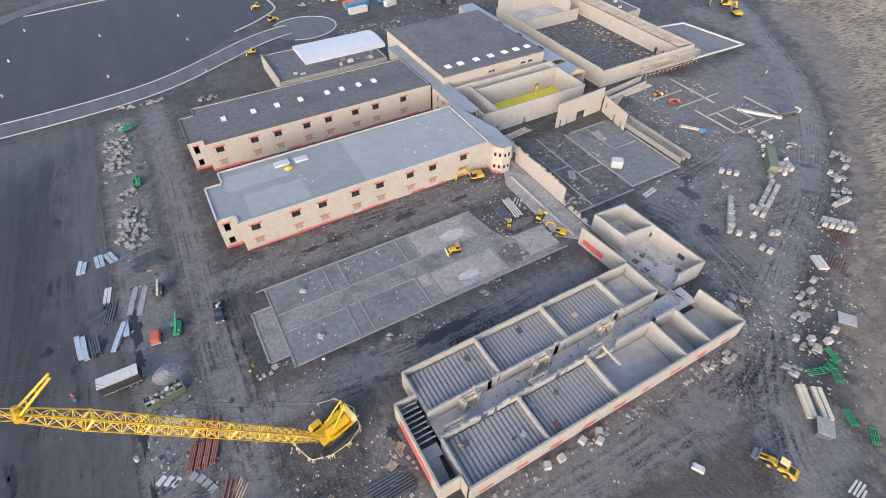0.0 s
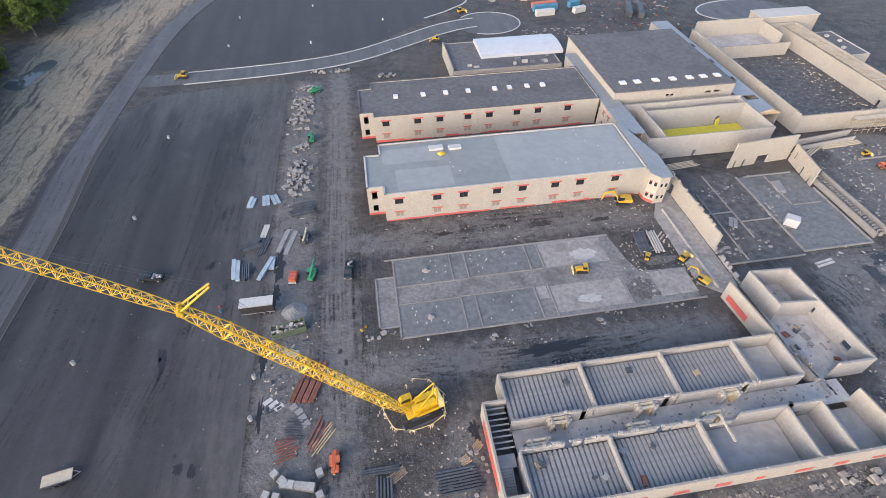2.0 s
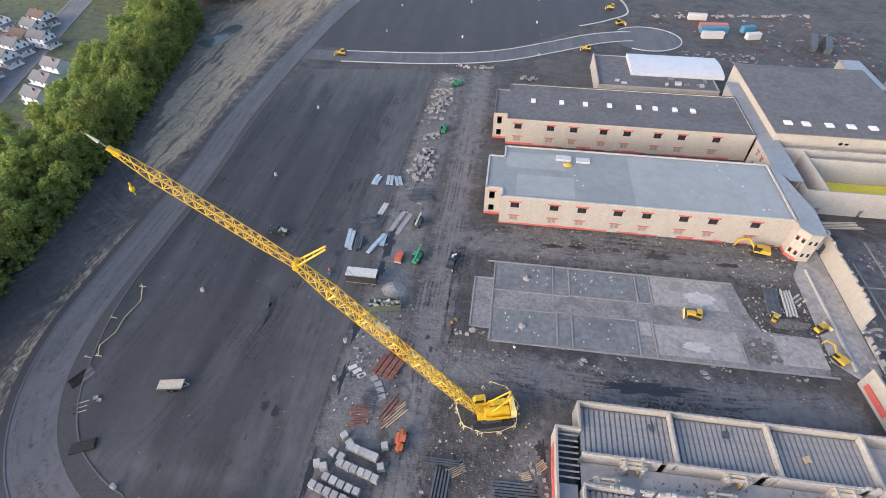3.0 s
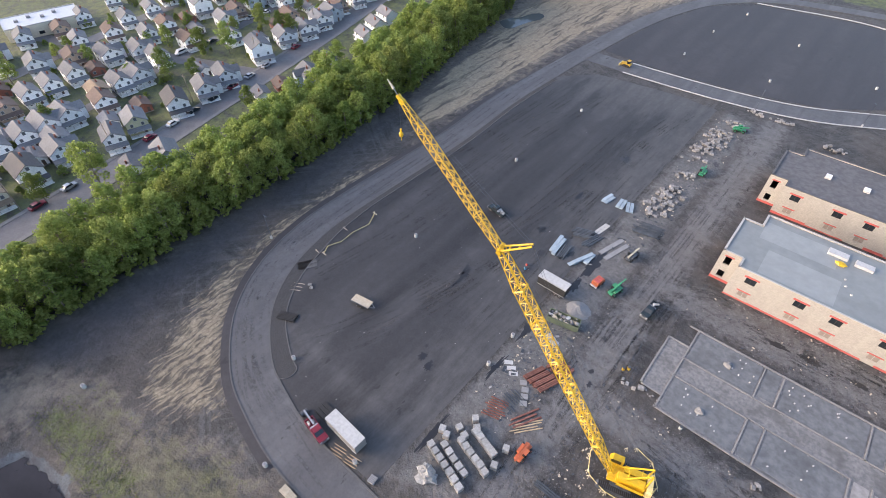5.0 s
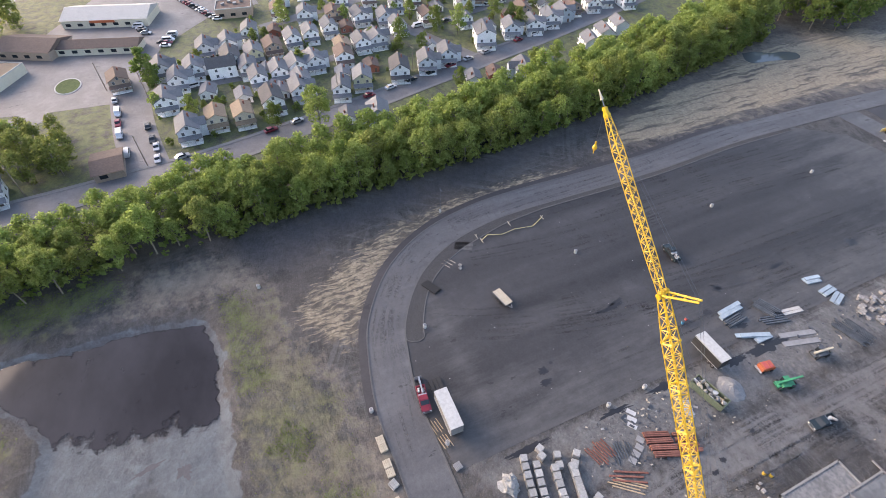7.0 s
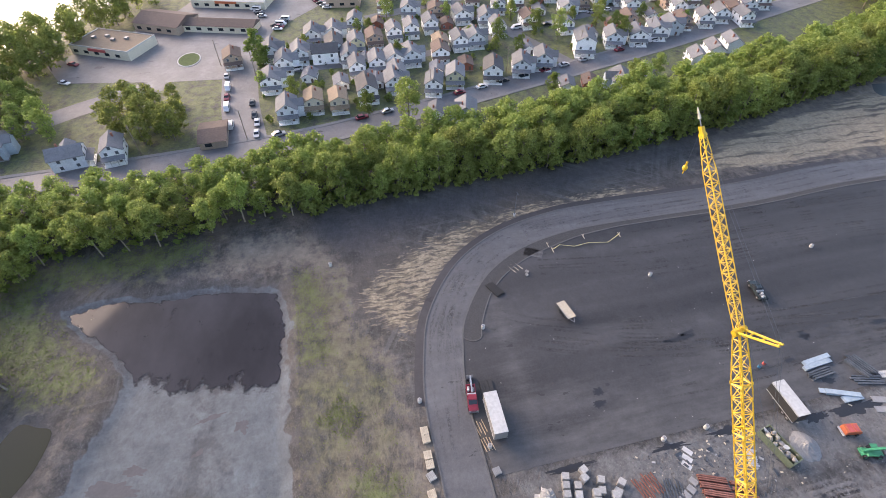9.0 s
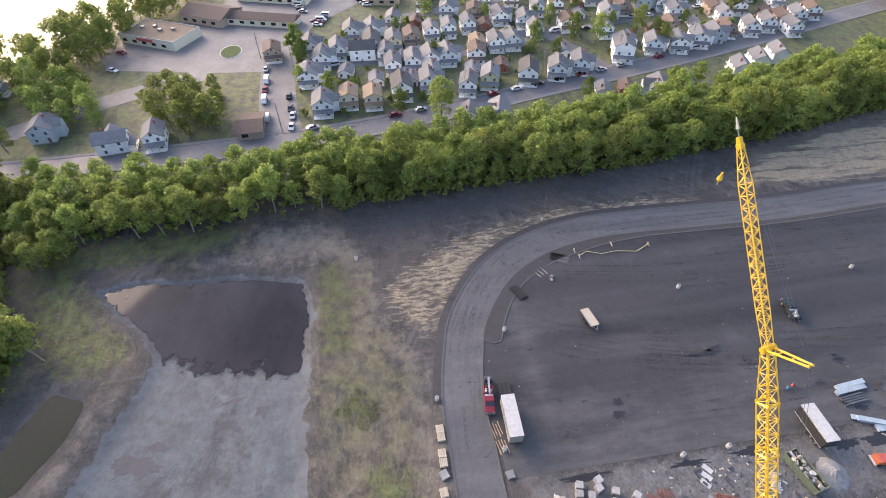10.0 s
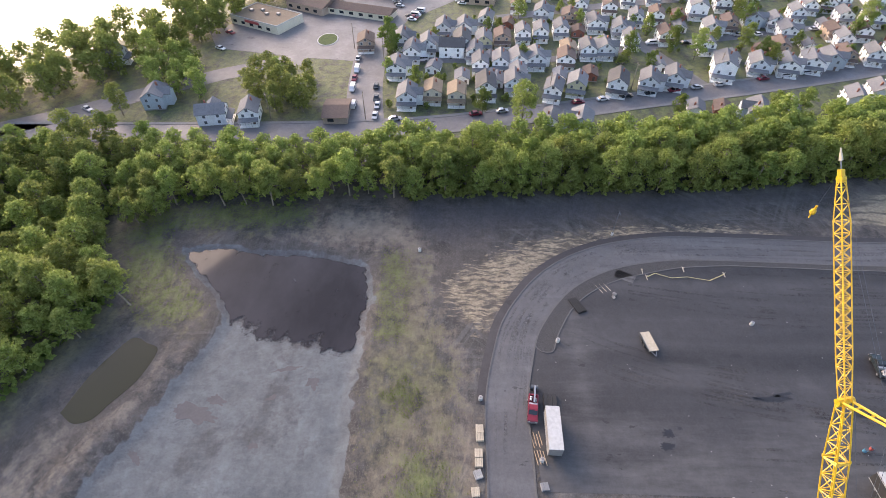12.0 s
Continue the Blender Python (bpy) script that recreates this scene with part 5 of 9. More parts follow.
# block stacks between the open wing and its annex
g, rnd = Geo(), random.Random(61)
wall_run(g, (79.0, 46.0), (80.4, 34.2), 0, 2.4, 0.5)
wall_run(g, (80.6, 46.0), (82.0, 34.2), 0, 2.0, 0.5)
ragged_top(g, (79.0, 46.0), (80.4, 34.2), 2.4, 0.5, rnd, 0.6, 0.2, 0.7, 0.25)
ragged_top(g, (80.6, 46.0), (82.0, 34.2), 2.0, 0.5, rnd, 0.6, 0.2, 0.9, 0.25)
single("unfinished_wall", g, "block_raw", "pair of ragged block walls between wing and annex", "wall")
# long low walls of the corridor slab
g = Geo()
wall_run(g, (75.6, 92), (75.6, 64), 0, 0.7, 0.4)
ragged_top(g, (81.3, 75.4), (81.3, 64), 0.1, 0.45, rnd, 0.7, 0.5, 1.4, 0.15)
single("corridor_wall_footing", g, "block_raw", "low ragged block footing along the corridor slab", "footing")

# ---- crawler crane ----
def lattice(g, a, b, wa, wb, across, n, chord=0.075, lace=0.045, up_scale=1.0):
    """A four-chord lattice from a to b, tapering in width; across is the sideways direction."""
    a, b, s = Vector(a), Vector(b), Vector(across).normalized()
    up = (b - a).normalized().cross(s).normalized()

    def corner(i, k):
        f = i / n
        w = (wa + (wb - wa) * f) / 2
        return a.lerp(b, f) + s * w * (1, -1, -1, 1)[k] + up * w * up_scale * (1, 1, -1, -1)[k]

    for k in range(4):
        g.tube(corner(0, k), corner(n, k), chord, 6)
    for i in range(n):
        for k in range(4):
            j = (k + 1) % 4
            p, q = (k, j) if (i + k) % 2 else (j, k)
            g.tube(corner(i, p), corner(i + 1, q), lace, 4, caps=False)
            if i % 2 == 0:
                g.tube(corner(i, k), corner(i, j), lace, 4, caps=False)
    return g


crane = thing("crawler_crane", "large yellow lattice-boom crawler crane with raised jib", "crane")
CX, CY, AZ = 2.7, 44.9, -165.0
cm = Matrix.Translation((CX, CY, 0)) @ Matrix.Rotation(radians(AZ), 4, "Z")
for side in (-1, 1):
    y = 2.4 * side
    prof = [(-4.0, 0.5), (-3.6, 0.05), (3.6, 0.05), (4.0, 0.5), (3.7, 1.1), (-3.7, 1.1)]
    tr = part("crawler_track", Geo().side(prof, y - 0.5, y + 0.5, cm), "steel_dark", crane, "dark crawler track")
    for i in range(22):
        part("track_shoe", Geo().obox(cm, -3.6 + 0.33 * i, y - 0.55, 1.1, -3.36 + 0.33 * i, y + 0.55, 1.18), "black", tr)
part("carbody", Geo().obox(cm, -1.8, -2.0, 0.5, 1.8, 2.0, 1.3).tube(cm @ Vector((0, 0, 1.2)), cm @ Vector((0, 0, 1.6)), 1.4, 16), "steel_dark", crane)
upper_works = part("upper_frame", Geo().obox(cm, -3.6, -1.5, 1.6, 2.6, 1.5, 2.1), "yellow", crane)
part("engine_house", Geo().obox(cm, -3.4, 0.1, 2.1, 1.2, 1.5, 3.6).obox(cm, -3.2, 0.25, 3.6, 0.9, 1.35, 3.75), "yellow", crane)
part("engine_house", Geo().obox(cm, -3.4, -1.5, 2.1, 0.2, -0.3, 3.3), "yellow", crane)
part("walkway", Geo().obox(cm, -3.4, 1.5, 2.1, 1.0, 2.0, 2.16).obox(cm, -3.4, 1.95, 2.2, 1.0, 2.0, 3.1), "yellow", crane)
part("counterweight", Geo().obox(cm, -4.6, -1.8, 1.8, -3.6, 1.8, 3.4).obox(cm, -4.5, -1.5, 3.4, -3.7, 1.5, 3.9), "yellow_pale", crane, "pale yellow counterweight stack")
cab = part("cab", Geo().side([(0.6, 1.7), (2.8, 1.7), (3.0, 2.8), (2.5, 3.7), (0.6, 3.7)], -2.6, -1.5, cm), "yellow", crane)
part("cab_window", Geo().side([(1.0, 2.5), (2.75, 2.5), (2.9, 2.85), (2.45, 3.5), (1.0, 3.5)], -2.63, -1.47, cm), "glass", cab)
FOOT = cm @ Vector((2.2, 0, 2.2))
KINK, TIP = Vector((-23.5, 38.9, 45.2)), Vector((-37.2, 36.4, 61.9))
across = Vector((TIP - FOOT).cross(Vector((0, 0, 1)))).normalized()
g = Geo()
p1, p2 = FOOT.lerp(KINK, 0.16), FOOT.lerp(KINK, 0.86)
lattice(g, FOOT, p1, 0.8, 1.5, across, 8, 0.08, 0.05)
lattice(g, p1, p2, 1.5, 1.5, across, 34, 0.085, 0.055)
lattice(g, p2, KINK, 1.5, 0.9, across, 7, 0.08, 0.05)
for f in (0.16, 0.3, 0.44, 0.58, 0.72, 0.86):  # section joints
    c = FOOT.lerp(KINK, f)
    lattice(g, c, FOOT.lerp(KINK, f + 0.006), 1.58, 1.58, across, 1, 0.1, 0.08)
part("main_boom", g, "yellow", crane, "yellow lattice main boom")
g = Geo()
lattice(g, KINK, KINK.lerp(TIP, 0.2), 0.75, 0.92, across, 5, 0.06, 0.038)
lattice(g, KINK.lerp(TIP, 0.2), KINK.lerp(TIP, 0.82), 0.92, 0.92, across, 22, 0.06, 0.038)
lattice(g, KINK.lerp(TIP, 0.82), TIP, 0.92, 0.45, across, 5, 0.06, 0.038)
part("jib", g, "yellow", crane, "yellow lattice jib")
along = (KINK - FOOT).normalized()
upn = across.cross(along).normalized()
upn = upn if upn.z > 0 else -upn
strut = KINK + upn * 4.6 + Vector((0, 0, 0.2))
g = Geo()
for s in (-0.55, 0.55):
    g.tube(KINK + across * s, strut + across * s * 0.5, 0.14, 6)
for f in (0.3, 0.6, 0.95):
    g.tube((KINK + across * 0.5).lerp(strut + across * 0.25, f), (KINK - across * 0.5).lerp(strut - across * 0.25, f), 0.1, 6)
g.tube(KINK - across * 0.9, KINK + across * 0.9, 0.35, 8)
part("jib_strut", g, "yellow", crane)
head = Geo().tube(TIP - across * 0.25, TIP + across * 0.25, 0.36, 10)
head.tube(TIP, TIP + (TIP - KINK).normalized() * 0.9, 0.3, 8)
part("jib_head", head, "yellow", crane)
tipdir = (TIP - KINK).normalized()
part("tip_mast", Geo().tube(TIP + tipdir * 0.8, TIP + tipdir * 2.2, 0.06), "steel", crane)
part("tip_flag", Geo().tube(TIP + tipdir * 1.7, TIP + tipdir * 2.9, 0.2, 6, 0.05), "cream", crane, "pale tip marker")
g = Geo()
mast_top = cm @ Vector((-3.6, 0, 7.4))
for s in (-1.2, 1.2):
    g.tube(cm @ Vector((1.2, s, 2.2)), mast_top + (cm.to_3x3() @ Vector((0, s * 0.5, 0))), 0.16)
    g.tube(cm @ Vector((-3.4, s, 2.2)), mast_top + (cm.to_3x3() @ Vector((0, s * 0.5, 0))), 0.14)
for f in (0.35, 0.7, 1.0):
    g.tube((cm @ Vector((1.2, -1.2, 2.2))).lerp(mast_top, f), (cm @ Vector((1.2, 1.2, 2.2))).lerp(mast_top, f), 0.1)
part("gantry_mast", g, "yellow", crane)
g = Geo()
for s in (-0.5, 0.5):
    g.tube(mast_top + across * s, KINK + across * s + upn * 0.6, 0.025, 4)
    g.tube(strut + across * s * 0.5, TIP + across * s * 0.5, 0.022, 4)
    g.tube(strut + across * s * 0.5, FOOT.lerp(KINK, 0.1) + across * s + upn, 0.022, 4)
part("pendant_rope", g, "steel_dark", crane)
HOOK = TIP + tipdir * 0.7 - Vector((0, 0, 4.6))
part("hoist_rope", Geo().tube(TIP + tipdir * 0.7, HOOK, 0.02, 4), "steel_dark", crane)
g = Geo().blob(HOOK - Vector((0, 0, 0.4)), 0.3, 0.3, 0.38, random.Random(1), 0.03, 10, 6)
g.tube(HOOK, HOOK + Vector((0, 0, 0.4)), 0.12).tube(HOOK - Vector((0, 0, 1.2)), HOOK - Vector((0, 0, 0.7)), 0.06)
part("hook_ball", g, "yellow", crane, "yellow headache ball and hook")

# barrier ring round the crane
barrier = thing("barrier_ring", "sagging yellow tape barrier on trestle posts round the crane", "barrier")
ring = [(1.0, 50.5), (-3.9, 46.5), (-3.7, 45.3), (-2.5, 42.5), (-1.9, 41.8), (0.8, 41.1), (1.5, 41.0), (4.5, 41.5), (4.9, 41.6), (7.4, 43.1), (7.7, 43.7), (7.8, 46.8), (8.0, 47.4), (5.6, 50.9), (2.4, 51.6)]
for x, y in ring:
    g = Geo()
    for s in (-0.35, 0.35):
        g.tube((x + s, y, 0), (x, y, 1.1), 0.06, 5).tube((x, y + s, 0), (x, y, 1.1), 0.06, 5)
    part("trestle", g, "cream", barrier)
for (ax, ay), (bx, by) in zip(ring, ring[1:]):
    if ax != 1.0:
        part("rail", Geo().tube((ax, ay, 1.05), ((ax + bx) / 2, (ay + by) / 2, 0.9), 0.07, 4).tube(((ax + bx) / 2, (ay + by) / 2, 0.9), (bx, by, 1.05), 0.07, 4), "yellow_pale", barrier)

# ---- trees ----
def tree_model(seed, height, spread, leaf, lean=0.0, leaves=1700, base=0.3, leaf_size=1.0, lobe_count=38):
    rnd = random.Random(seed)
    t = thing("tree", "", "tree")
    trunk = Geo()
    top = Vector((lean, 0.2 * lean, height * 0.66))
    mid = Vector((lean * 0.35, 0.15 * lean, height * 0.34))
    trunk.tube((0, 0, 0), mid, 0.22, 7, 0.17).tube(mid, top, 0.17, 7, 0.07)
    lobes = []
    for i in range(lobe_count):
        a = 2.4 * i + rnd.uniform(-0.6, 0.6)
        f = (i + 0.5) / lobe_count
        zf = base + (0.97 - base) * f ** 0.85 + rnd.uniform(-0.06, 0.06)
        shape = math.sin(math.pi * min(1.0, 0.24 + 0.72 * f)) ** 0.7
        reach = spread * shape * rnd.uniform(0.25, 1.0)
        c = Vector((lean * zf + reach * math.cos(a), 0.2 * lean * zf + reach * math.sin(a), height * zf))
        lobes.append((c, spread * rnd.uniform(0.17, 0.36)))
        if i % 2 == 0:
            start = mid.lerp(top, min(1, max(0, (zf - 0.35) / 0.35)))
            trunk.tube(start, start.lerp(c, 0.85), 0.08, 4, 0.025, caps=False)
    part("trunk", trunk, "bark", t)
    crown = Geo()
    total = sum(r * r for _, r in lobes)
    for c, r in lobes:
        for _ in range(int(leaves * r * r / total)):
            d = Vector((rnd.gauss(0, 1), rnd.gauss(0, 1), rnd.gauss(0.2, 1))).normalized()
            p = c + Vector((d.x, d.y, 0.72 * d.z)) * r * rnd.uniform(0.55, 1.2)
            nrm = (0.6 * d + Vector((0, 0, 0.6)) + 0.55 * Vector((rnd.gauss(0, 1), rnd.gauss(0, 1), rnd.gauss(0, 1)))).normalized()
            u = nrm.orthogonal().normalized()
            u.rotate(Matrix.Rotation(rnd.uniform(0, math.tau), 3, nrm))
            w = nrm.cross(u)
            s = leaf_size * rnd.uniform(0.16, 0.38)
            crown.add((p - u * s * 1.2, p - w * s * 0.7 + nrm * 0.06, p + u * s * 1.2, p + w * s * 0.7 + nrm * 0.06), ((0, 1, 2, 3),))
    part("crown", crown, leaf, t)
    return t


TREES = [tree_model(20 + i, *row) for i, row in enumerate((
    (14.0, 4.4, "leaf", 0.4, 2500, 0.28), (12.0, 3.9, "leaf", 0.9, 2200, 0.25), (15.0, 4.8, "leaf", -0.5, 2700, 0.30), (10.5, 3.4, "leaf", 0.2, 1500, 0.22),
    (13.0, 4.2, "leaf_dark", -0.3, 2200, 0.25), (9.0, 3.3, "leaf", 1.0, 1300, 0.15),
    (8.0, 3.6, "leaf", 0.2, 420, 0.05, 2.6, 20), (13.0, 4.3, "leaf", 1.4, 2500, 0.38), (13.5, 4.8, "leaf", 0.3, 1300, 0.1, 1.4, 36), (14.5, 4.8, "leaf", -0.4, 620, 0.25, 2.0, 26), (11.5, 4.2, "leaf", 4.2, 2300, 0.42), (12.0, 3.2, "leaf_dark", 0.0, 2600, 0.08)))]
tree_count = [0]


def plant(x, y, k, scale, rnd, z=0.0, label="leafy green broadleaf tree in the tree belt", group="trees of the belt"):
    m = Matrix.Translation((x, y, z)) @ Matrix.Rotation(rnd.uniform(0, math.tau), 4, "Z")
    ob = copy_thing(TREES[k], m)
    ob.scale = (scale, scale, scale * rnd.uniform(0.92, 1.1))
    tagged(ob, label, "tree", group)
    tree_count[0] += 1
    return ob


def spread(poly, count, seed):
    """Random places inside a polygon."""
    gen = np.random.default_rng(seed)
    xs, ys = [p[0] for p in poly], [p[1] for p in poly]
    x, y = gen.uniform(min(xs), max(xs), count), gen.uniform(min(ys), max(ys), count)
    ok = inside(poly, x, y)[0]
    return zip(x[ok].tolist(), y[ok].tolist())


def forest(poly, spacing, seed, low=0.8, high=1.15, kinds=(0, 0, 1, 2, 2, 3, 4), grow=None, open_south=-200, **tags):
    rnd = random.Random(seed)
    xs, ys = [p[0] for p in poly], [p[1] for p in poly]
    done = []
    area = (max(xs) - min(xs)) * (max(ys) - min(ys))
    for x, y in spread(poly, int(9 * area / spacing ** 2), seed):
        if all((x - a) ** 2 + (y - b) ** 2 > spacing ** 2 for a, b in done):
            done.append((x, y))
            k = rnd.choice((7, 7, 1, 3)) if y < open_south else rnd.choice(kinds)
            plant(x, y, k, rnd.uniform(low, high) * (grow(y) if grow else 1.0), rnd, **tags)


def far_woods(name, poly, spacing, seed, low, high, label, leaf="leaf_dark", kinds=(9,), grow=None, clear=()):
    """Many distant trees as one uncountable mass."""
    rnd = random.Random(seed)
    xs, ys = [p[0] for p in poly], [p[1] for p in poly]
    done, verts, faces, mats, base = [], [], [], [], 0
    sources = []
    for k in kinds:
        pieces = []
        for o, mi in zip(sorted(TREES[k].children, key=lambda o: o.name), (0, 1)):
            co = np.empty(3 * len(o.data.vertices))
            o.data.vertices.foreach_get("co", co)
            pieces.append((co.reshape(-1, 3), [tuple(p.vertices) for p in o.data.polygons], mi))
        sources.append(pieces)
    for x, y in spread(poly, int(9 * (max(xs) - min(xs)) * (max(ys) - min(ys)) / spacing ** 2), seed):
        if all((x - a) ** 2 + (y - b) ** 2 > spacing ** 2 for a, b in done):
            done.append((x, y))
            if any(abs(np.interp(y, [p[1] for p in line], [p[0] for p in line]) - x) < 7 for line in clear):
                continue
            a, s = rnd.uniform(0, math.tau), rnd.uniform(low, high) * (grow(y) if grow else 1.0)
            turn = s * np.array([[math.cos(a), math.sin(a), 0], [-math.sin(a), math.cos(a), 0], [0, 0, 1]])
            for co, polys, mi in rnd.choice(sources):
                verts.append(co @ turn + (x, y, 0))
                faces += [tuple(i + base for i in p) for p in polys]
                mats += [mi] * len(polys)
                base += len(co)
    me = bpy.data.meshes.new(name)
    me.from_pydata(np.concatenate(verts).tolist(), [], faces)
    me.materials.append(M[leaf])
    me.materials.append(M["bark"])
    me.polygons.foreach_set("material_index", mats)
    me.update()
    return tagged(new(name, me), label, "woods", "", "stuff")


BELT = [(-93, -86), (-102.5, -73), (-104, -39), (-107, -17), (-109.5, 0), (-111, 32), (-114, 81), (-121, 126), (-133, 184), (-141, 216), (-153, 222), (-146, 184), (-136, 143), (-130, 108), (-125, 81), (-122, 32), (-120.5, 0), (-118, -30), (-116, -60), (-110, -92)]
BELT_BACK = [(-110, -92), (-116, -60), (-118, -30), (-120.5, 0), (-122, 32), (-125, 81), (-130, 108), (-136, 143), (-146, 184), (-153, 222), (-168, 225), (-158, 184), (-148, 143), (-143, 105), (-138, 70), (-133, 30), (-130, 0), (-128, -40), (-126, -92)]


def belt_growth(y):
    """The belt stands lower towards the basin."""
    return float(np.interp(y, (-90, -40, 0, 40, 100, 200), (0.88, 0.84, 0.89, 0.92, 0.99, 1.16)))


forest(BELT, 4.7, 1, 0.78, 1.15, grow=belt_growth, open_south=-12)
far_woods("belt_woods", BELT_BACK, 4.4, 6, 0.72, 1.08, "dense leafy mass at the back of the tree belt", "leaf", (8,), belt_growth)
FRINGE = [(-106.5, -14), (-108.6, 2), (-110, 32), (-113, 81), (-120, 126), (-132, 184), (-139, 216), (-145, 216), (-137, 184), (-125, 126), (-118, 81), (-114.5, 32), (-112, 2), (-110, -14)]
far_woods("belt_undergrowth", FRINGE, 2.5, 16, 0.3, 0.55, "dense low shrubs along the foot of the tree belt", "leaf", (6,))
far_woods("corner_thicket", [(-100, -84), (-106, -70), (-107, -40), (-112, -40), (-112, -70), (-106, -92)], 3.6, 19, 0.3, 0.5, "dense leafy thicket at the corner of the belt", "leaf", (6,))
SOUTHWEST = [(-68, -77), (-77, -86), (-92, -92), (-112, -94), (-131, -92), (-131, -150), (-60, -150), (-36, -94), (-44, -87), (-54, -83)]
forest(SOUTHWEST, 6.2, 2, 0.7, 1.0, label="leafy green broadleaf tree in the low woods", group="trees of the woods")
far_woods("woods_undergrowth", SOUTHWEST, 4.0, 18, 0.3, 0.55, "dense low shrubs under the low woods", "leaf", (6,))
NORTHWEST = [(-140, 236), (-128, 258), (-150, 340), (-300, 340), (-230, 262), (-170, 240)]
far_woods("far_woods", NORTHWEST, 8.0, 3, 1.0, 1.4, "dark leafy woods beyond the bare slope", "leaf_dark", (9,))
BANK = [(-140, -178), (-150, -150), (-172, -130), (-196, -114), (-214, -106), (-240, -98), (-262, -86), (-285, -74), (-292, -84), (-262, -102), (-225, -122), (-200, -141), (-176, -164), (-160, -185)]
far_woods("river_woods", BANK, 7.0, 4, 0.9, 1.3, "leafy woods along the river bank", "leaf", (8,))
GROVES = ([(-152, -66), (-153, -50), (-163, -47), (-178, -54), (-182, -70), (-168, -77)], [(-160, -100), (-162, -90), (-168, -88), (-178, -98), (-186, -106), (-176, -116), (-166, -110)])
for k, grove in enumerate(GROVES):
    far_woods("town_grove", grove, 6.0, 40 + k, 0.6, 0.95, "dense clump of leafy trees beside the road", "leaf", (8,))
rnd = random.Random(77)
for x, y, k, s in ((-184, -102, 4, 0.9), (-184, -116, 0, 1.0), (-203, -27, 11, 1.15), (-171, -14, 3, 0.8), 
                   (-150, -114, 0, 0.8), (-148, 23, 2, 1.0), (-153, 10, 4, 0.7), (-154, 77, 4, 0.6), (-198, 70, 4, 0.8), (-198, 97, 0, 0.9), (-206, 119, 0, 0.8), (-157, 111, 1, 0.7), (-157, 120, 0, 0.7),
                   (-205, 90, 4, 0.8), (-228, 180, 2, 0.9), (-236, 29, 0, 0.8), (-180, -25, 3, 0.7), (-222, 84, 3, 0.8), (-240, 130, 0, 0.8), (-196, -110, 4, 0.9), (-176, -66, 3, 0.9)):
    plant(x, y, k, s, rnd, 0.0, "leafy garden tree between the houses", "garden trees")
for x, y in spread([(-160, -10), (-168, 40), (-180, 90), (-200, 170), (-260, 200), (-290, 120), (-250, 20), (-205, -30)], 95, 88):
    plant(x, y, rnd.choice((3, 4, 5)), rnd.uniform(0.3, 0.75), rnd, 0.0, "small garden tree between the houses", "garden trees")
lone = copy_thing(TREES[10], Matrix.Translation((-68.0, -73.2, 0)) @ Matrix.Rotation(radians(226), 4, "Z"))
tagged(lone, "leaning leafy tree at the basin edge", "tree", "trees at the basin")
for x, y, k, s in ((-77, -83, 1, 0.8), (-86, -88, 0, 0.7), (-59, -80, 3, 0.8), (-50, -86, 1, 0.75)):
    plant(x, y, k, s, rnd, 0.0, "leafy tree at the basin edge", "trees at the basin")
far_woods("garden_shrubs", [(-154, -26), (-160, 20), (-170, 60), (-180, 100), (-192, 140), (-206, 190), (-262, 200), (-285, 120), (-262, 30), (-208, -30)], 9.5, 91, 0.16, 0.42, "leafy shrubs and hedges between the houses", "leaf", (6,),
          clear=([(-142, -50), (-146, -10), (-155, 30), (-164, 64), (-172, 95), (-183, 135), (-196, 178), (-212, 228)], [(-196, -34), (-196, 30), (-206, 66), (-214, 96), (-226, 140), (-240, 190)]))
for ob in TREES:
    for o in (*ob.children, ob):
        bpy.data.objects.remove(o)

# ---- town ----
WALLS = {"w": tone("white_siding", (0.84, 0.84, 0.82), 0.6, vary=0.06), "g": tone("grey_siding", (0.66, 0.68, 0.69), 0.6, vary=0.08), "c": tone("cream_siding", (0.60, 0.54, 0.42), 0.6), "t": tone("tan_siding", (0.38, 0.29, 0.22), 0.7),
         "y": tone("yellow_siding", (0.50, 0.48, 0.31), 0.6), "b": tone("blue_grey_siding", (0.37, 0.43, 0.465), 0.6), "r": tone("red_brick", (0.26, 0.10, 0.07), 0.8)}
for k, v in WALLS.items():
    M["wall_" + k] = v
M["shingle_g"] = plain("grey_shingles", (0.125, 0.13, 0.138), (0.175, 0.18, 0.19), 2.0, 0.85, vary=0.15)
M["shingle_d"] = plain("dark_shingles", (0.06, 0.06, 0.064), (0.09, 0.09, 0.094), 2.0, 0.85, vary=0.15)
M["shingle_b"] = plain("brown_shingles", (0.10, 0.07, 0.058), (0.14, 0.10, 0.082), 2.0, 0.85, vary=0.15)
M["shingle_t"] = plain("tan_shingles", (0.19, 0.14, 0.095), (0.25, 0.19, 0.13), 2.0, 0.85, vary=0.15)
WALL_WORD = {"w": "white-sided", "g": "grey-sided", "c": "cream-sided", "t": "tan-sided", "y": "pale yellow", "b": "blue-grey", "r": "red-brick"}
ROOF_WORD = {"g": "grey", "d": "dark", "b": "brown", "t": "tan"}


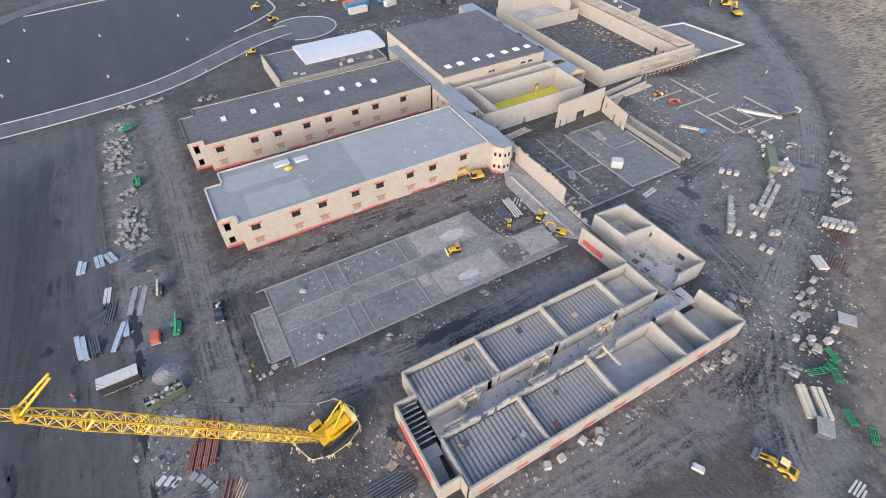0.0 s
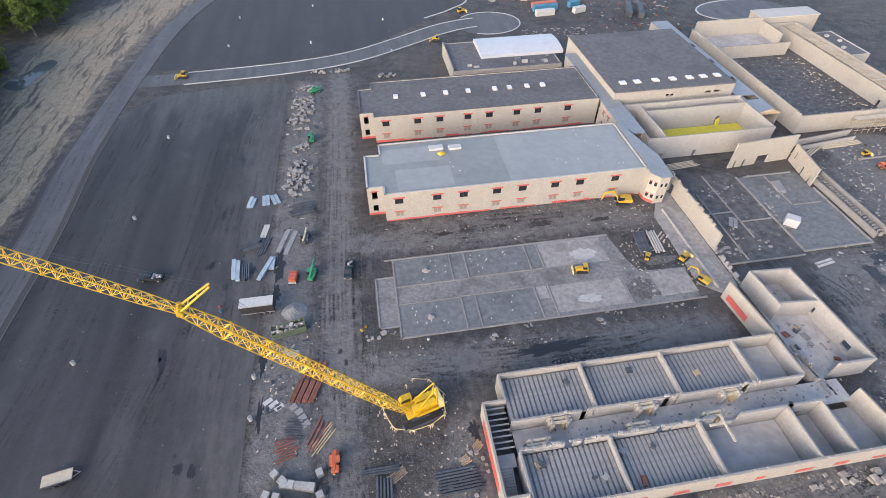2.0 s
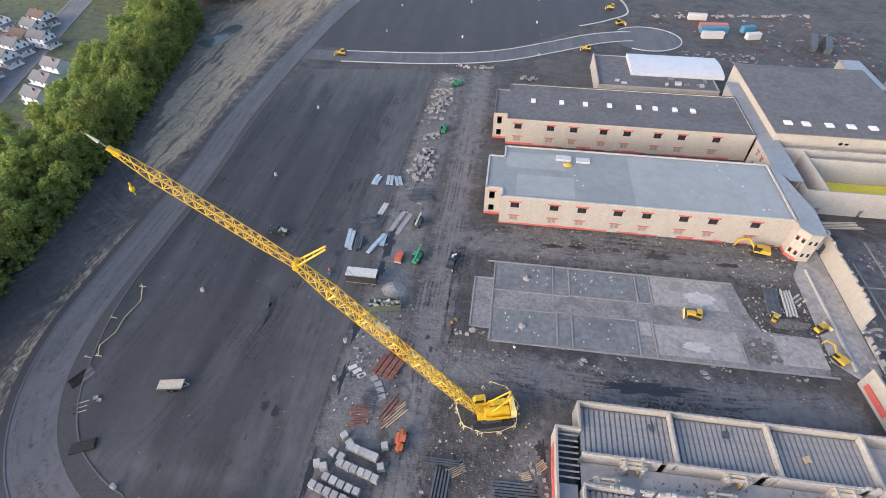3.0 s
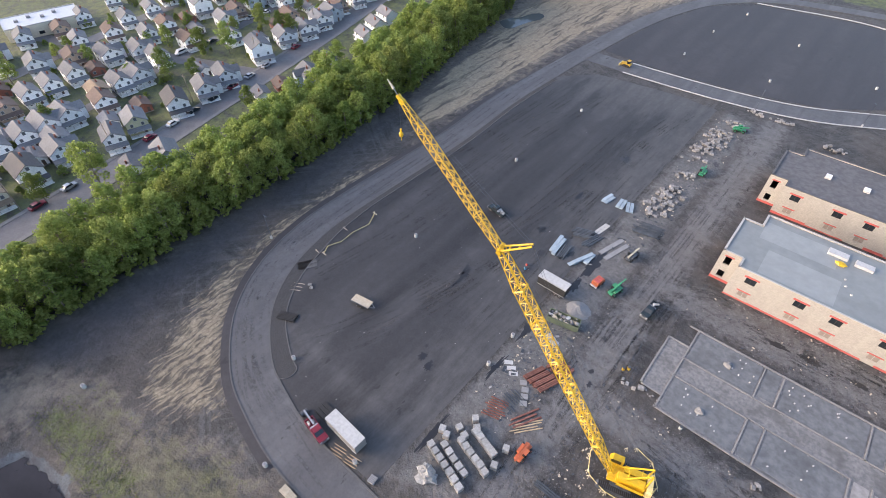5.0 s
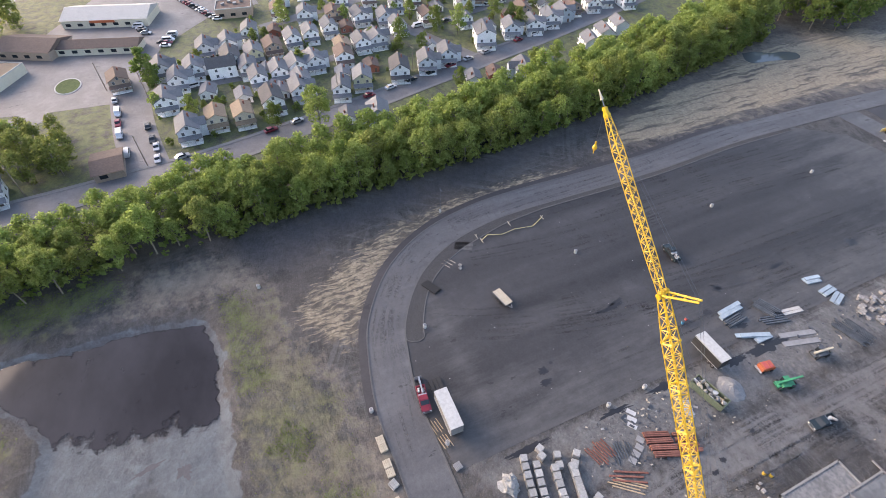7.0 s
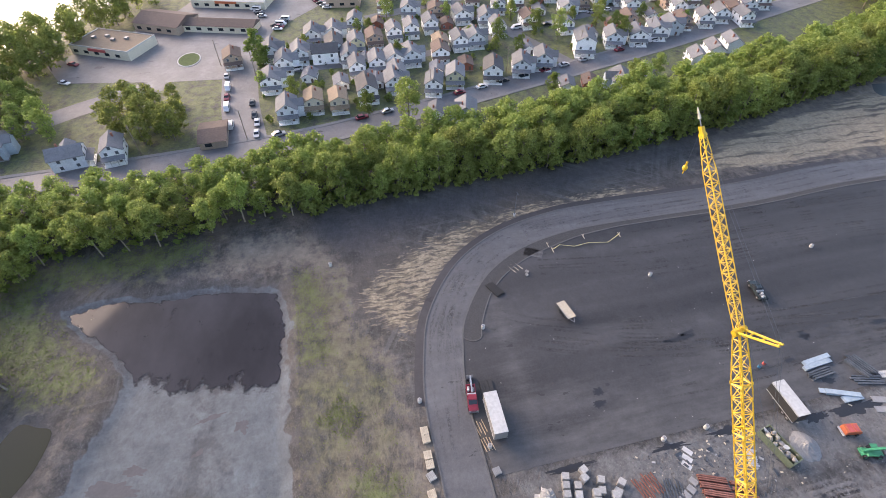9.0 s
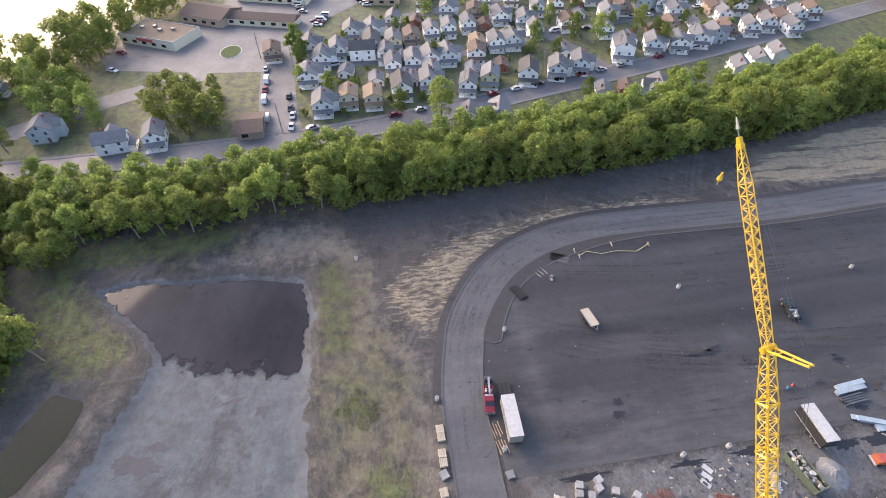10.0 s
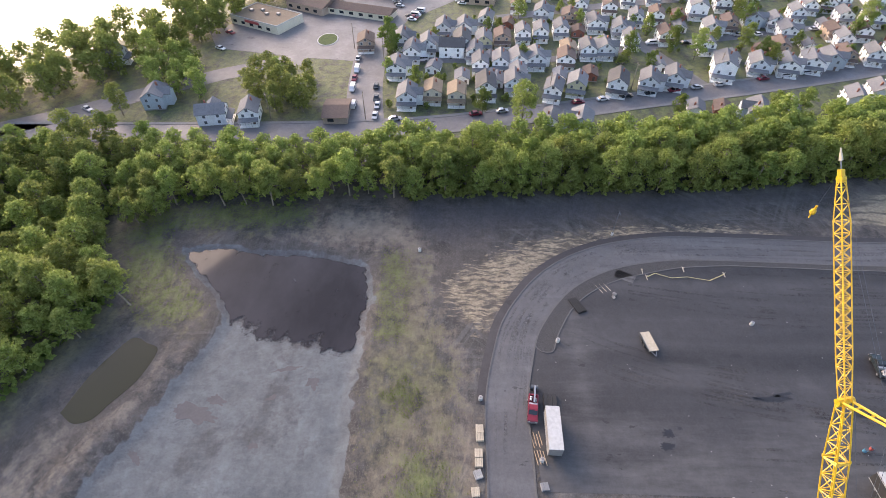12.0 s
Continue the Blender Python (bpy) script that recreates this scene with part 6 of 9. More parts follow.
def house_model(wall, roof, w, d, h, rise, porch, wing_on):
    """A gabled town house, its ridge along y, its front to -y."""
    t = thing("house", f"{WALL_WORD[wall]} gabled house with {ROOF_WORD[roof]} shingle roof" + (" and front porch" if porch else ""), "house")
    x, y = w / 2, d / 2
    part("foundation", Geo().box(-x - 0.05, -y - 0.05, -0.3, x + 0.05, y + 0.05, 0.5), "footing", t)
    body = Geo().side([(-x, 0.5), (x, 0.5), (x, h), (0, h + rise), (-x, h)], -y, y)
    if wing_on:
        body.side([(-y * 0.45, 0.5), (y * 0.45, 0.5), (y * 0.45, h - 0.1), (0, h - 0.1 + rise * 0.75), (-y * 0.45, h - 0.1)], x - 0.5, x + 2.6, Matrix.Rotation(radians(-90), 4, "Z") @ Matrix.Scale(-1, 4, (1, 0, 0)))
    part("wall", body, "wall_" + wall, t)
    k = rise / x
    g = Geo()
    for s in (-1, 1):
        prof = [(s * (x + 0.4), h - 0.4 * k), (0, h + rise), (0, h + rise + 0.2), (s * (x + 0.4), h - 0.4 * k + 0.2)]
        g.side(prof if s < 0 else prof[::-1], -y - 0.4, y + 0.4)
    if wing_on:
        mw = Matrix.Rotation(radians(-90), 4, "Z") @ Matrix.Scale(-1, 4, (1, 0, 0))
        kk = rise * 0.75 / (y * 0.45)
        for s in (-1, 1):
            prof = [(s * (y * 0.45 + 0.3), h - 0.1 - 0.3 * kk), (0, h - 0.1 + rise * 0.75), (0, h + 0.1 + rise * 0.75), (s * (y * 0.45 + 0.3), h + 0.1 - 0.3 * kk)]
            g.side(prof if s < 0 else prof[::-1], 0.2, x + 2.9, mw)
    part("roof", g, "shingle_" + roof, t)
    for wx, z in ((-x * 0.5, 1.4), (-x * 0.5, 4.2), (x * 0.5, 4.2), (0, h + rise * 0.25)):
        if z + 1.0 < h + rise * 0.75:
            f = part("window", Geo().box(wx - 0.55, -y - 0.05, z - 0.1, wx + 0.55, -y + 0.05, z + 1.4), "white", t)
            part("pane", Geo().box(wx - 0.45, -y - 0.07, z, wx + 0.45, -y + 0.07, z + 1.3), "house_glass", f)
    for s in (-1, 1):
        for yy in (-y * 0.5, y * 0.45):
            for z in (1.4, 4.2):
                if z + 1.3 < h and not (wing_on and s > 0):
                    part("window", Geo().box(s * x - 0.06, yy - 0.5, z, s * x + 0.06, yy + 0.5, z + 1.35), "house_glass", t)
    part("door", Geo().box(x * 0.5 - 0.5, -y - 0.06, 0.5, x * 0.5 + 0.5, -y + 0.05, 2.6), "shingle_b", t)
    part("chimney", Geo().box(x * 0.25, y * 0.3, h, x * 0.25 + 0.6, y * 0.3 + 0.6, h + rise + 0.8), "wall_r", t)
    if porch:
        p = part("porch", Geo().box(-x, -y - 2.0, 0.1, x, -y - 0.05, 0.5).side([(-x - 0.2, 2.8), (x + 0.2, 2.8), (x + 0.2, 2.95), (-x - 0.2, 2.95)], -y - 2.2, -y - 0.05), "wall_w", t)
        part("porch_roof", Geo().add([(-x - 0.3, -y - 2.3, 2.96), (x + 0.3, -y - 2.3, 2.96), (x + 0.3, -y - 0.05, 3.7), (-x - 0.3, -y - 0.05, 3.7), (-x - 0.3, -y - 2.3, 3.08), (x + 0.3, -y - 2.3, 3.08), (x + 0.3, -y - 0.05, 3.82), (-x - 0.3, -y - 0.05, 3.82)],
                                     ((0, 3, 2, 1), (4, 5, 6, 7), (0, 1, 5, 4), (1, 2, 6, 5), (2, 3, 7, 6), (3, 0, 4, 7))), "shingle_" + roof, p)
        for i in range(4):
            xx = -x + 0.15 + (w - 0.3) * i / 3
            part("post", Geo().box(xx - 0.07, -y - 2.0, 0.5, xx + 0.07, -y - 1.86, 2.8), "white", p)
    return t


HOUSE_KINDS = {
    "A": house_model("w", "g", 7.0, 10.0, 6.0, 2.6, True, False), "B": house_model("g", "g", 7.5, 10.5, 6.0, 2.8, True, True), "C": house_model("c", "t", 7.0, 9.5, 6.0, 1.9, True, False),
    "D": house_model("w", "d", 8.0, 11.5, 6.6, 3.0, True, False), "E": house_model("y", "g", 7.5, 10.0, 6.0, 2.8, True, False), "F": house_model("t", "b", 7.5, 10.0, 5.6, 2.2, True, False),
    "G": house_model("b", "g", 8.0, 10.0, 6.2, 2.8, False, True), "H": house_model("w", "g", 9.0, 13.0, 8.4, 2.6, True, False), "I": house_model("w", "g", 6.0, 8.0, 3.2, 1.8, False, False), "J": house_model("r", "b", 6.0, 8.0, 3.2, 1.6, False, False),
    "K": house_model("w", "g", 8.0, 11.0, 6.0, 2.4, True, True), "L": house_model("w", "b", 7.5, 10.0, 6.0, 2.4, True, False)}


def houses(text, facing, group):
    """Lines of kind and plan place; facing is the heading of their fronts."""
    rnd = random.Random(len(text))
    for item in text.split():
        kind, x, y = item.split(",")
        turn = facing + rnd.uniform(-2, 2) + (90 if kind.islower() else 0)
        copy_thing(tagged(HOUSE_KINDS[kind.upper()], "", "", group), Matrix.Translation((float(x), float(y), 0)) @ Matrix.Rotation(radians(turn), 4, "Z")).scale = (0.88, 0.88, 0.76)


houses("G,-145,42 I,-157,84 J,-157,93 G,-153,103 A,-163,141 A,-168,152 I,-150,33 I,-160,118 A,-172,163", -106, "houses by the tree belt")
houses("A,-167,36 E,-171,45 D,-172,60 B,-174,72 B,-177,82 H,-185,103 B,-189,118 K,-189,129 K,-192,140 G,-194,148 F,-199,157 A,-199,168 A,-202,178 F,-206,188 A,-208,197 L,-212,207", 74, "houses along the main street")
houses("C,-163,1 D,-168,11.5 B,-161,-16.5 C,-164.5,-7.5 K,-183,-22 B,-197,-17 B,-204,-11 A,-187,10 A,-189,18 B,-191,25 B,-192,32 d,-200,-1 A,-197,8 I,-178,3 I,-178,14 A,-178,24 B,-172,22", 88, "houses of the first block")
houses("E,-208,12 F,-212,20 A,-216,29 A,-218,37 A,-221,46 K,-228,62 C,-200,46 A,-201,54 B,-202,61 A,-211,74 L,-216,90 I,-190,80 B,-222,4 B,-221,-5 B,-209,-22 D,-207,3", 88, "houses of the second block")
houses("B,-240,40 F,-236,52 A,-250,60 L,-248,73 A,-235,82 L,-238,92 A,-258,84 H,-245,113 D,-254,128 B,-224,112 F,-230,122 G,-234,134 A,-232,143 K,-222,144 A,-243,158 A,-252,168 L,-255,178 A,-261,97 K,-259,140 A,-260,188", 78, "houses of the far blocks")
houses("B,-262,32 A,-270,46 F,-268,60 A,-275,72 D,-272,110 A,-278,128 L,-272,150 A,-275,165 K,-270,178 A,-285,90 B,-288,140 A,-290,160 A,-240,178 K,-238,190 L,-222,176 A,-228,200 A,-244,206 B,-262,204 D,-280,196 A,-214,164 F,-206,134", 78, "houses of the far blocks")
houses("A,-149,-69 b,-147,-81 G,-158,-105 b,-190,-136", 100, "houses by the lower road")
houses("I,-180,40 J,-182,52 I,-194,14 J,-198,30 I,-208,60 J,-222,54 I,-198,112 J,-204,126 I,-210,148 I,-228,100 J,-242,104 I,-232,166 J,-216,188 I,-176,16 I,-186,-8 J,-230,24", 80, "sheds and garages behind the houses")
houses("A,-231,14 L,-250,30 A,-207,104 A,-196,186 F,-222,164 B,-222,72 L,-192,44", 82, "houses of the inner blocks")
houses("F,-206,-37", 95, "houses of the first block")
for ob in HOUSE_KINDS.values():
    for o in (*ob.children_recursive, ob):
        bpy.data.objects.remove(o)


def flat_block(label, x, y, turn, w, d, h, wall, roof, sign="", rise=0.0):
    t = thing("shop", label, "commercial building", Matrix.Translation((x, y, 0)) @ Matrix.Rotation(radians(turn), 4, "Z"))
    part("wall", Geo().box(-w / 2, -d / 2, 0, w / 2, d / 2, h), wall, t)
    if rise:
        part("roof", Geo().side([(-d / 2 - 0.5, h - 0.1), (d / 2 + 0.5, h - 0.1), (0, h + rise)], -w / 2 - 0.5, w / 2 + 0.5, Matrix.Rotation(radians(90), 4, "Z")), roof, t)
    else:
        part("roof", Geo().box(-w / 2 + 0.3, -d / 2 + 0.3, h, w / 2 - 0.3, d / 2 - 0.3, h + 0.12), roof, t)
    if not rise:
      part("parapet", Geo().box(-w / 2, -d / 2, h, w / 2, -d / 2 + 0.3, h + 0.4).box(-w / 2, d / 2 - 0.3, h, w / 2, d / 2, h + 0.4).box(-w / 2, -d / 2 + 0.3, h, -w / 2 + 0.3, d / 2 - 0.3, h + 0.4).box(w / 2 - 0.3, -d / 2 + 0.3, h, w / 2, d / 2 - 0.3, h + 0.4), "coping", t)
    for i in range(int(w / 5)):
        part("window", Geo().box(-w / 2 + 1.5 + 5 * i, -d / 2 - 0.06, 1.0, -w / 2 + 3.6 + 5 * i, -d / 2 + 0.1, 2.2), "glass", t)
    for i in range(0 if rise else 4):
        part("roof_unit", Geo().box(-w / 3 + i * w / 6, -1 + (i % 2) * 2.5, h + 0.12, -w / 3 + i * w / 6 + 1.5, 0.4 + (i % 2) * 2.5, h + 1.0), "steel", t)
    if sign:
        part("sign_band", Geo().box(-w / 6, -d / 2 - 0.5, h - 1.2, w / 8, -d / 2 - 0.08, h - 0.2), sign, t)
    return t


flat_block("low white supermarket with flat brown roof and red sign band", -232, -86, 62, 28, 17, 3.6, "wall_c", "shingle_t", "red")
flat_block("low shop building with brown hipped-looking roof", -252, -68, 62, 22, 16, 3.6, "wall_t", "shingle_b", "", 2.4)
flat_block("long low cream motel-like building with brown roof", -243, -44, 72, 32, 9, 3.0, "wall_c", "shingle_b", "", 1.8)
flat_block("low pale metal-roofed store with orange front", -276, -40, 72, 36, 18, 3.6, "wall_c", "coping", "orange", 2.6)
flat_block("long warehouse with white flat roof", -282, 58, 80, 30, 16, 5.0, "wall_c", "white_roof")
flat_block("small garage with brown pitched roof", -152, -40, 92, 8, 12, 2.8, "wall_t", "shingle_b", "", 1.2)
flat_block("low tan shop with flat brown roof", -262, 12, 80, 16, 12, 4.0, "wall_t", "shingle_b")

# streets
def street(name, pts, width, material="street", label="worn grey town street", z=0.06, walk_sides=True):
    line = smooth_line(pts)
    structure(name, ribbon(offset_line(line, width / 2), offset_line(line, -width / 2), -0.2, z), material, label, "road")
    if walk_sides:
        for s in (-1, 1):
            a, b = s * (width / 2), s * (width / 2 + 1.5)
            structure("pavement", ribbon(offset_line(line, max(a, b)), offset_line(line, min(a, b)), -0.2, 0.16), "walkway", "pale concrete pavement", "pavement")


street("main_street", [(-139, -150), (-140, -98), (-142, -50), (-146, -10), (-155, 30), (-164, 64), (-172, 95), (-183, 135), (-196, 178), (-212, 228), (-240, 320)], 8.5)
street("side_street", [(-147, -30), (-170, -33), (-196, -34.5)], 13, z=0.07, walk_sides=False)
street("lower_road", [(-130, -170), (-150, -134), (-166, -112), (-182, -88), (-196, -60)], 10, walk_sides=False, label="grey two-lane road")
structure("town_car_park", Geo().prism([(-196, -60), (-204, -100), (-222, -110), (-262, -70), (-330, -40), (-330, 20), (-270, 24), (-262, 0), (-236, -22), (-213, -28), (-192, -28)], -0.2, 0.045), "street", "wide worn grey car park before the shops", "car park")
street("cross_street", [(-172, 95), (-190, 88), (-215, 78), (-250, 62), (-290, 46)], 6.5, z=0.075, walk_sides=False)
street("back_lane", [(-196, -34), (-196, 30), (-206, 66), (-214, 96), (-226, 140), (-240, 190)], 5, z=0.08, walk_sides=False)
street("far_street", [(-240, 20), (-256, 70), (-268, 120), (-280, 180), (-290, 220)], 7, z=0.085, walk_sides=False)
isl = [(-214 + 6.5 * math.cos(a), -55 + 4.5 * math.sin(a)) for a in np.linspace(0, math.tau, 21)[:-1]]
structure("traffic_island", Geo().prism(isl, -0.1, 0.2), "kerb", "kerbed traffic island", "kerb")
structure("island_lawn", Geo().prism([((x + 214) * 0.9 - 214, (y + 55) * 0.9 - 55) for x, y in isl], 0.19, 0.24), "lawn", "grass on the traffic island", "lawn")

# ---- vehicles and machines ----
def at(x, y, turn=0.0, z=0.0):
    return Matrix.Translation((x, y, z)) @ Matrix.Rotation(radians(turn), 4, "Z")


def wheels(t, places, r, w, rim="steel"):
    for x, y in places:
        k = part("wheel", Geo().tube((x, y - w / 2, r), (x, y + w / 2, r), r, 12), "black", t)
        part("rim", Geo().tube((x, y - w / 2 - 0.02, r), (x, y + w / 2 + 0.02, r), r * 0.5, 8), rim, k)


def pickup(paint, label, m, load=0):
    t = thing("pickup_truck", label, "pickup truck")
    body = Geo().side([(-2.8, 0.5), (2.75, 0.5), (2.85, 0.95), (2.7, 1.12), (1.5, 1.22), (-0.35, 1.2), (-0.35, 0.75), (-2.6, 0.75), (-2.6, 1.2), (-2.8, 1.2)], -0.95, 0.95)
    part("body", body, paint, t)
    for s in (-1, 1):
        part("bed_side", Geo().box(-2.75, 0.85 * s - 0.08, 0.75, -0.35, 0.85 * s + 0.08, 1.22), paint, t)
    cabin = part("cabin", Geo().side([(-0.4, 1.2), (1.55, 1.22), (0.95, 1.82), (0.7, 1.88), (-0.2, 1.86)], -0.82, 0.82), "glass", t)
    part("cabin_roof", Geo().side([(-0.3, 1.84), (0.95, 1.84), (0.75, 1.93), (-0.15, 1.92)], -0.78, 0.78), paint, cabin)
    part("bumper", Geo().box(2.78, -0.95, 0.45, 2.98, 0.95, 0.75), "steel", t)
    for s in (-0.7, 0.7):
        part("headlight", Geo().box(2.72, s - 0.2, 0.8, 2.87, s + 0.2, 1.0), "white", t)
    wheels(t, ((-1.8, -0.9), (-1.8, 0.9), (1.8, -0.9), (1.8, 0.9)), 0.4, 0.26)
    if load:
        part("tool_box", Geo().box(-0.8, -0.8, 0.8, -0.4, 0.8, 1.4), "car_silver", t)
        rn = random.Random(load)
        for i in range(5):
            x, y = rn.uniform(-2.4, -1.2), rn.uniform(-0.6, 0.6)
            part("load", Geo().blob((x, y, 1.1), 0.35, 0.3, 0.3, rn), "white" if i % 2 else "stone", t)
    t.matrix_world = m
    return t


def car_model(paint, label, van=False):
    t = thing("car", label, "car")
    if van:
        prof, cab = [(-2.4, 0.35), (2.3, 0.35), (2.45, 0.8), (1.8, 1.15), (1.2, 1.95), (-2.3, 2.0), (-2.45, 1.2)], [(-2.0, 1.25), (1.55, 1.22), (1.1, 1.85), (-2.0, 1.85)]
    else:
        prof, cab = [(-2.2, 0.35), (2.15, 0.35), (2.25, 0.7), (1.1, 0.95), (-1.6, 1.0), (-2.2, 0.9)], [(-1.7, 0.98), (1.15, 0.94), (0.45, 1.42), (-1.1, 1.45)]
    part("body", Geo().side(prof, -0.87, 0.87), paint, t)
    c = part("cabin", Geo().side(cab, -0.89 if van else -0.74, 0.89 if van else 0.74), "glass", t)
    if not van:
        part("cabin_roof", Geo().side([(-1.1, 1.44), (0.5, 1.41), (0.3, 1.5), (-0.95, 1.52)], -0.7, 0.7), paint, c)
    wheels(t, ((-1.35, -0.8), (-1.35, 0.8), (1.35, -0.8), (1.35, 0.8)), 0.33, 0.2)
    return t


def box_trailer(m, length, label, side, top):
    t = thing("box_trailer", label, "trailer")
    part("box", Geo().box(0, -1.25, 1.0, length, 1.25, 3.5), side, t)
    part("roof", Geo().box(-0.03, -1.28, 3.5, length + 0.03, 1.28, 3.62), top, t)
    part("chassis", Geo().box(0.2, -0.6, 0.65, length - 0.2, 0.6, 1.0), "steel_dark", t)
    for z in (1.0, 3.3):
        part("side_rail", Geo().box(0, -1.3, z, length, -1.25, z + 0.12).box(0, 1.25, z, length, 1.3, z + 0.12), "car_silver", t)
    part("landing_leg", Geo().box(1.6, -0.8, 0, 1.8, -0.65, 0.7), "steel", t)
    part("landing_leg", Geo().box(1.6, 0.65, 0, 1.8, 0.8, 0.7), "steel", t)
    wheels(t, ((length - 1.2, -1.05), (length - 1.2, 1.05), (length - 2.4, -1.05), (length - 2.4, 1.05)), 0.5, 0.35)
    t.matrix_world = m
    return t


def telehandler(paint, label, m, boom="cream", reach=1.0, lift=0.12):
    t = thing("telehandler", label, "telehandler")
    part("chassis", Geo().side([(-2.4, 0.6), (2.2, 0.6), (2.4, 1.0), (2.0, 1.2), (-2.0, 1.3), (-2.5, 1.1)], -0.8, 0.8), paint, t)
    part("engine_cover", Geo().side([(-1.6, 1.2), (0.9, 1.2), (0.8, 1.7), (-1.4, 1.75)], -1.15, -0.45), paint, t)
    cab_ = part("cab", Geo().side([(-0.8, 1.2), (0.8, 1.2), (0.7, 2.4), (-0.6, 2.5)], 0.35, 1.15), "glass", t)
    part("cab_roof", Geo().box(-0.7, 0.3, 2.44, 0.8, 1.2, 2.56), paint, cab_)
    bm = Matrix.Translation((-2.2, 0, 1.7)) @ Matrix.Rotation(-lift, 4, "Y")
    part("boom", Geo().obox(bm, 0, -0.25, -0.25, 4.2, 0.25, 0.3), boom, t)
    part("boom_tip", Geo().obox(bm, 4.2, -0.18, -0.18, 5.4 * reach, 0.18, 0.2), boom, t)
    part("fork", Geo().box(2.7, -0.6, 0.3, 2.85, 0.6, 1.3).box(2.8, -0.5, 0.25, 4.0, -0.35, 0.33).box(2.8, 0.35, 0.25, 4.0, 0.5, 0.33), "steel_dark", t)
    wheels(t, ((-1.5, -1.0), (-1.5, 1.0), (1.5, -1.0), (1.5, 1.0)), 0.62, 0.45, paint)
    t.matrix_world = m @ Matrix.Scale(0.82, 4)
    return t


def wheel_loader(label, m):
    t = thing("wheel_loader", label, "wheel loader")
    part("rear_body", Geo().side([(-3.4, 1.0), (-0.2, 0.8), (-0.1, 1.9), (-0.6, 2.2), (-3.2, 2.1), (-3.6, 1.7)], -1.1, 1.1), "machine", t)
    part("counterweight", Geo().box(-3.9, -1.2, 0.8, -3.4, 1.2, 1.8), "machine", t)
    part("front_frame", Geo().side([(0.0, 0.9), (2.2, 0.9), (2.0, 1.6), (0.2, 1.7)], -0.7, 0.7), "machine", t)
    c = part("cab", Geo().side([(-1.3, 2.1), (0.2, 2.0), (0.4, 2.7), (0.2, 3.4), (-1.2, 3.4)], -0.75, 0.75), "glass", t)
    part("cab_roof", Geo().box(-1.4, -0.85, 3.38, 0.4, 0.85, 3.52), "yellow_pale", c)
    part("engine_grille", Geo().box(-3.1, -0.8, 2.1, -1.9, 0.8, 2.18), "black", t)
    for s in (-0.55, 0.55):
        part("lift_arm", Geo().side([(0.6, 1.6), (1.2, 1.9), (3.8, 0.7), (3.7, 0.4)], s - 0.12, s + 0.12), "machine", t)
    part("bucket", Geo().side([(3.6, 0.1), (4.9, 0.1), (5.0, 0.2), (4.1, 0.45), (4.0, 1.2), (3.7, 1.3)], -1.5, 1.5), "steel", t)
    wheels(t, ((-2.0, -1.15), (-2.0, 1.15), (1.4, -1.15), (1.4, 1.15)), 0.85, 0.6, "machine")
    t.matrix_world = m
    return t


def excavator(label, m, small=1.0):
    t = thing("excavator", label, "excavator")
    for s in (-1.1, 1.1):
        part("crawler_track", Geo().side([(-1.9, 0.4), (-1.6, 0.02), (1.6, 0.02), (1.9, 0.4), (1.6, 0.8), (-1.6, 0.8)], s - 0.28, s + 0.28), "black", t)
    part("undercarriage", Geo().box(-0.9, -0.9, 0.4, 0.9, 0.9, 1.0), "steel_dark", t)
    part("house", Geo().side([(-2.3, 1.0), (1.3, 1.0), (1.3, 1.6), (-0.2, 2.1), (-2.3, 2.0), (-2.5, 1.5)], -1.25, 1.25), "machine", t)
    c = part("cab", Geo().side([(-0.2, 1.6), (1.4, 1.5), (1.5, 2.2), (1.1, 2.9), (-0.2, 2.9)], 0.35, 1.25), "glass", t)
    part("cab_roof", Geo().box(-0.3, 0.3, 2.88, 1.2, 1.3, 3.0), "machine", c)
    part("boom", Geo().side([(0.9, 1.5), (1.3, 1.3), (3.1, 3.6), (5.2, 3.0), (5.3, 3.3), (3.0, 4.1)], -0.25, 0.25), "machine", t)
    part("stick", Geo().side([(5.0, 3.5), (5.5, 3.3), (5.9, 0.9), (5.6, 0.8)], -0.18, 0.18), "machine", t)
    part("bucket", Geo().side([(5.5, 1.0), (6.0, 0.9), (5.8, 0.15), (5.1, 0.1), (5.0, 0.3)], -0.5, 0.5), "steel_dark", t)
    t.matrix_world = m @ Matrix.Scale(small, 4)
    return t


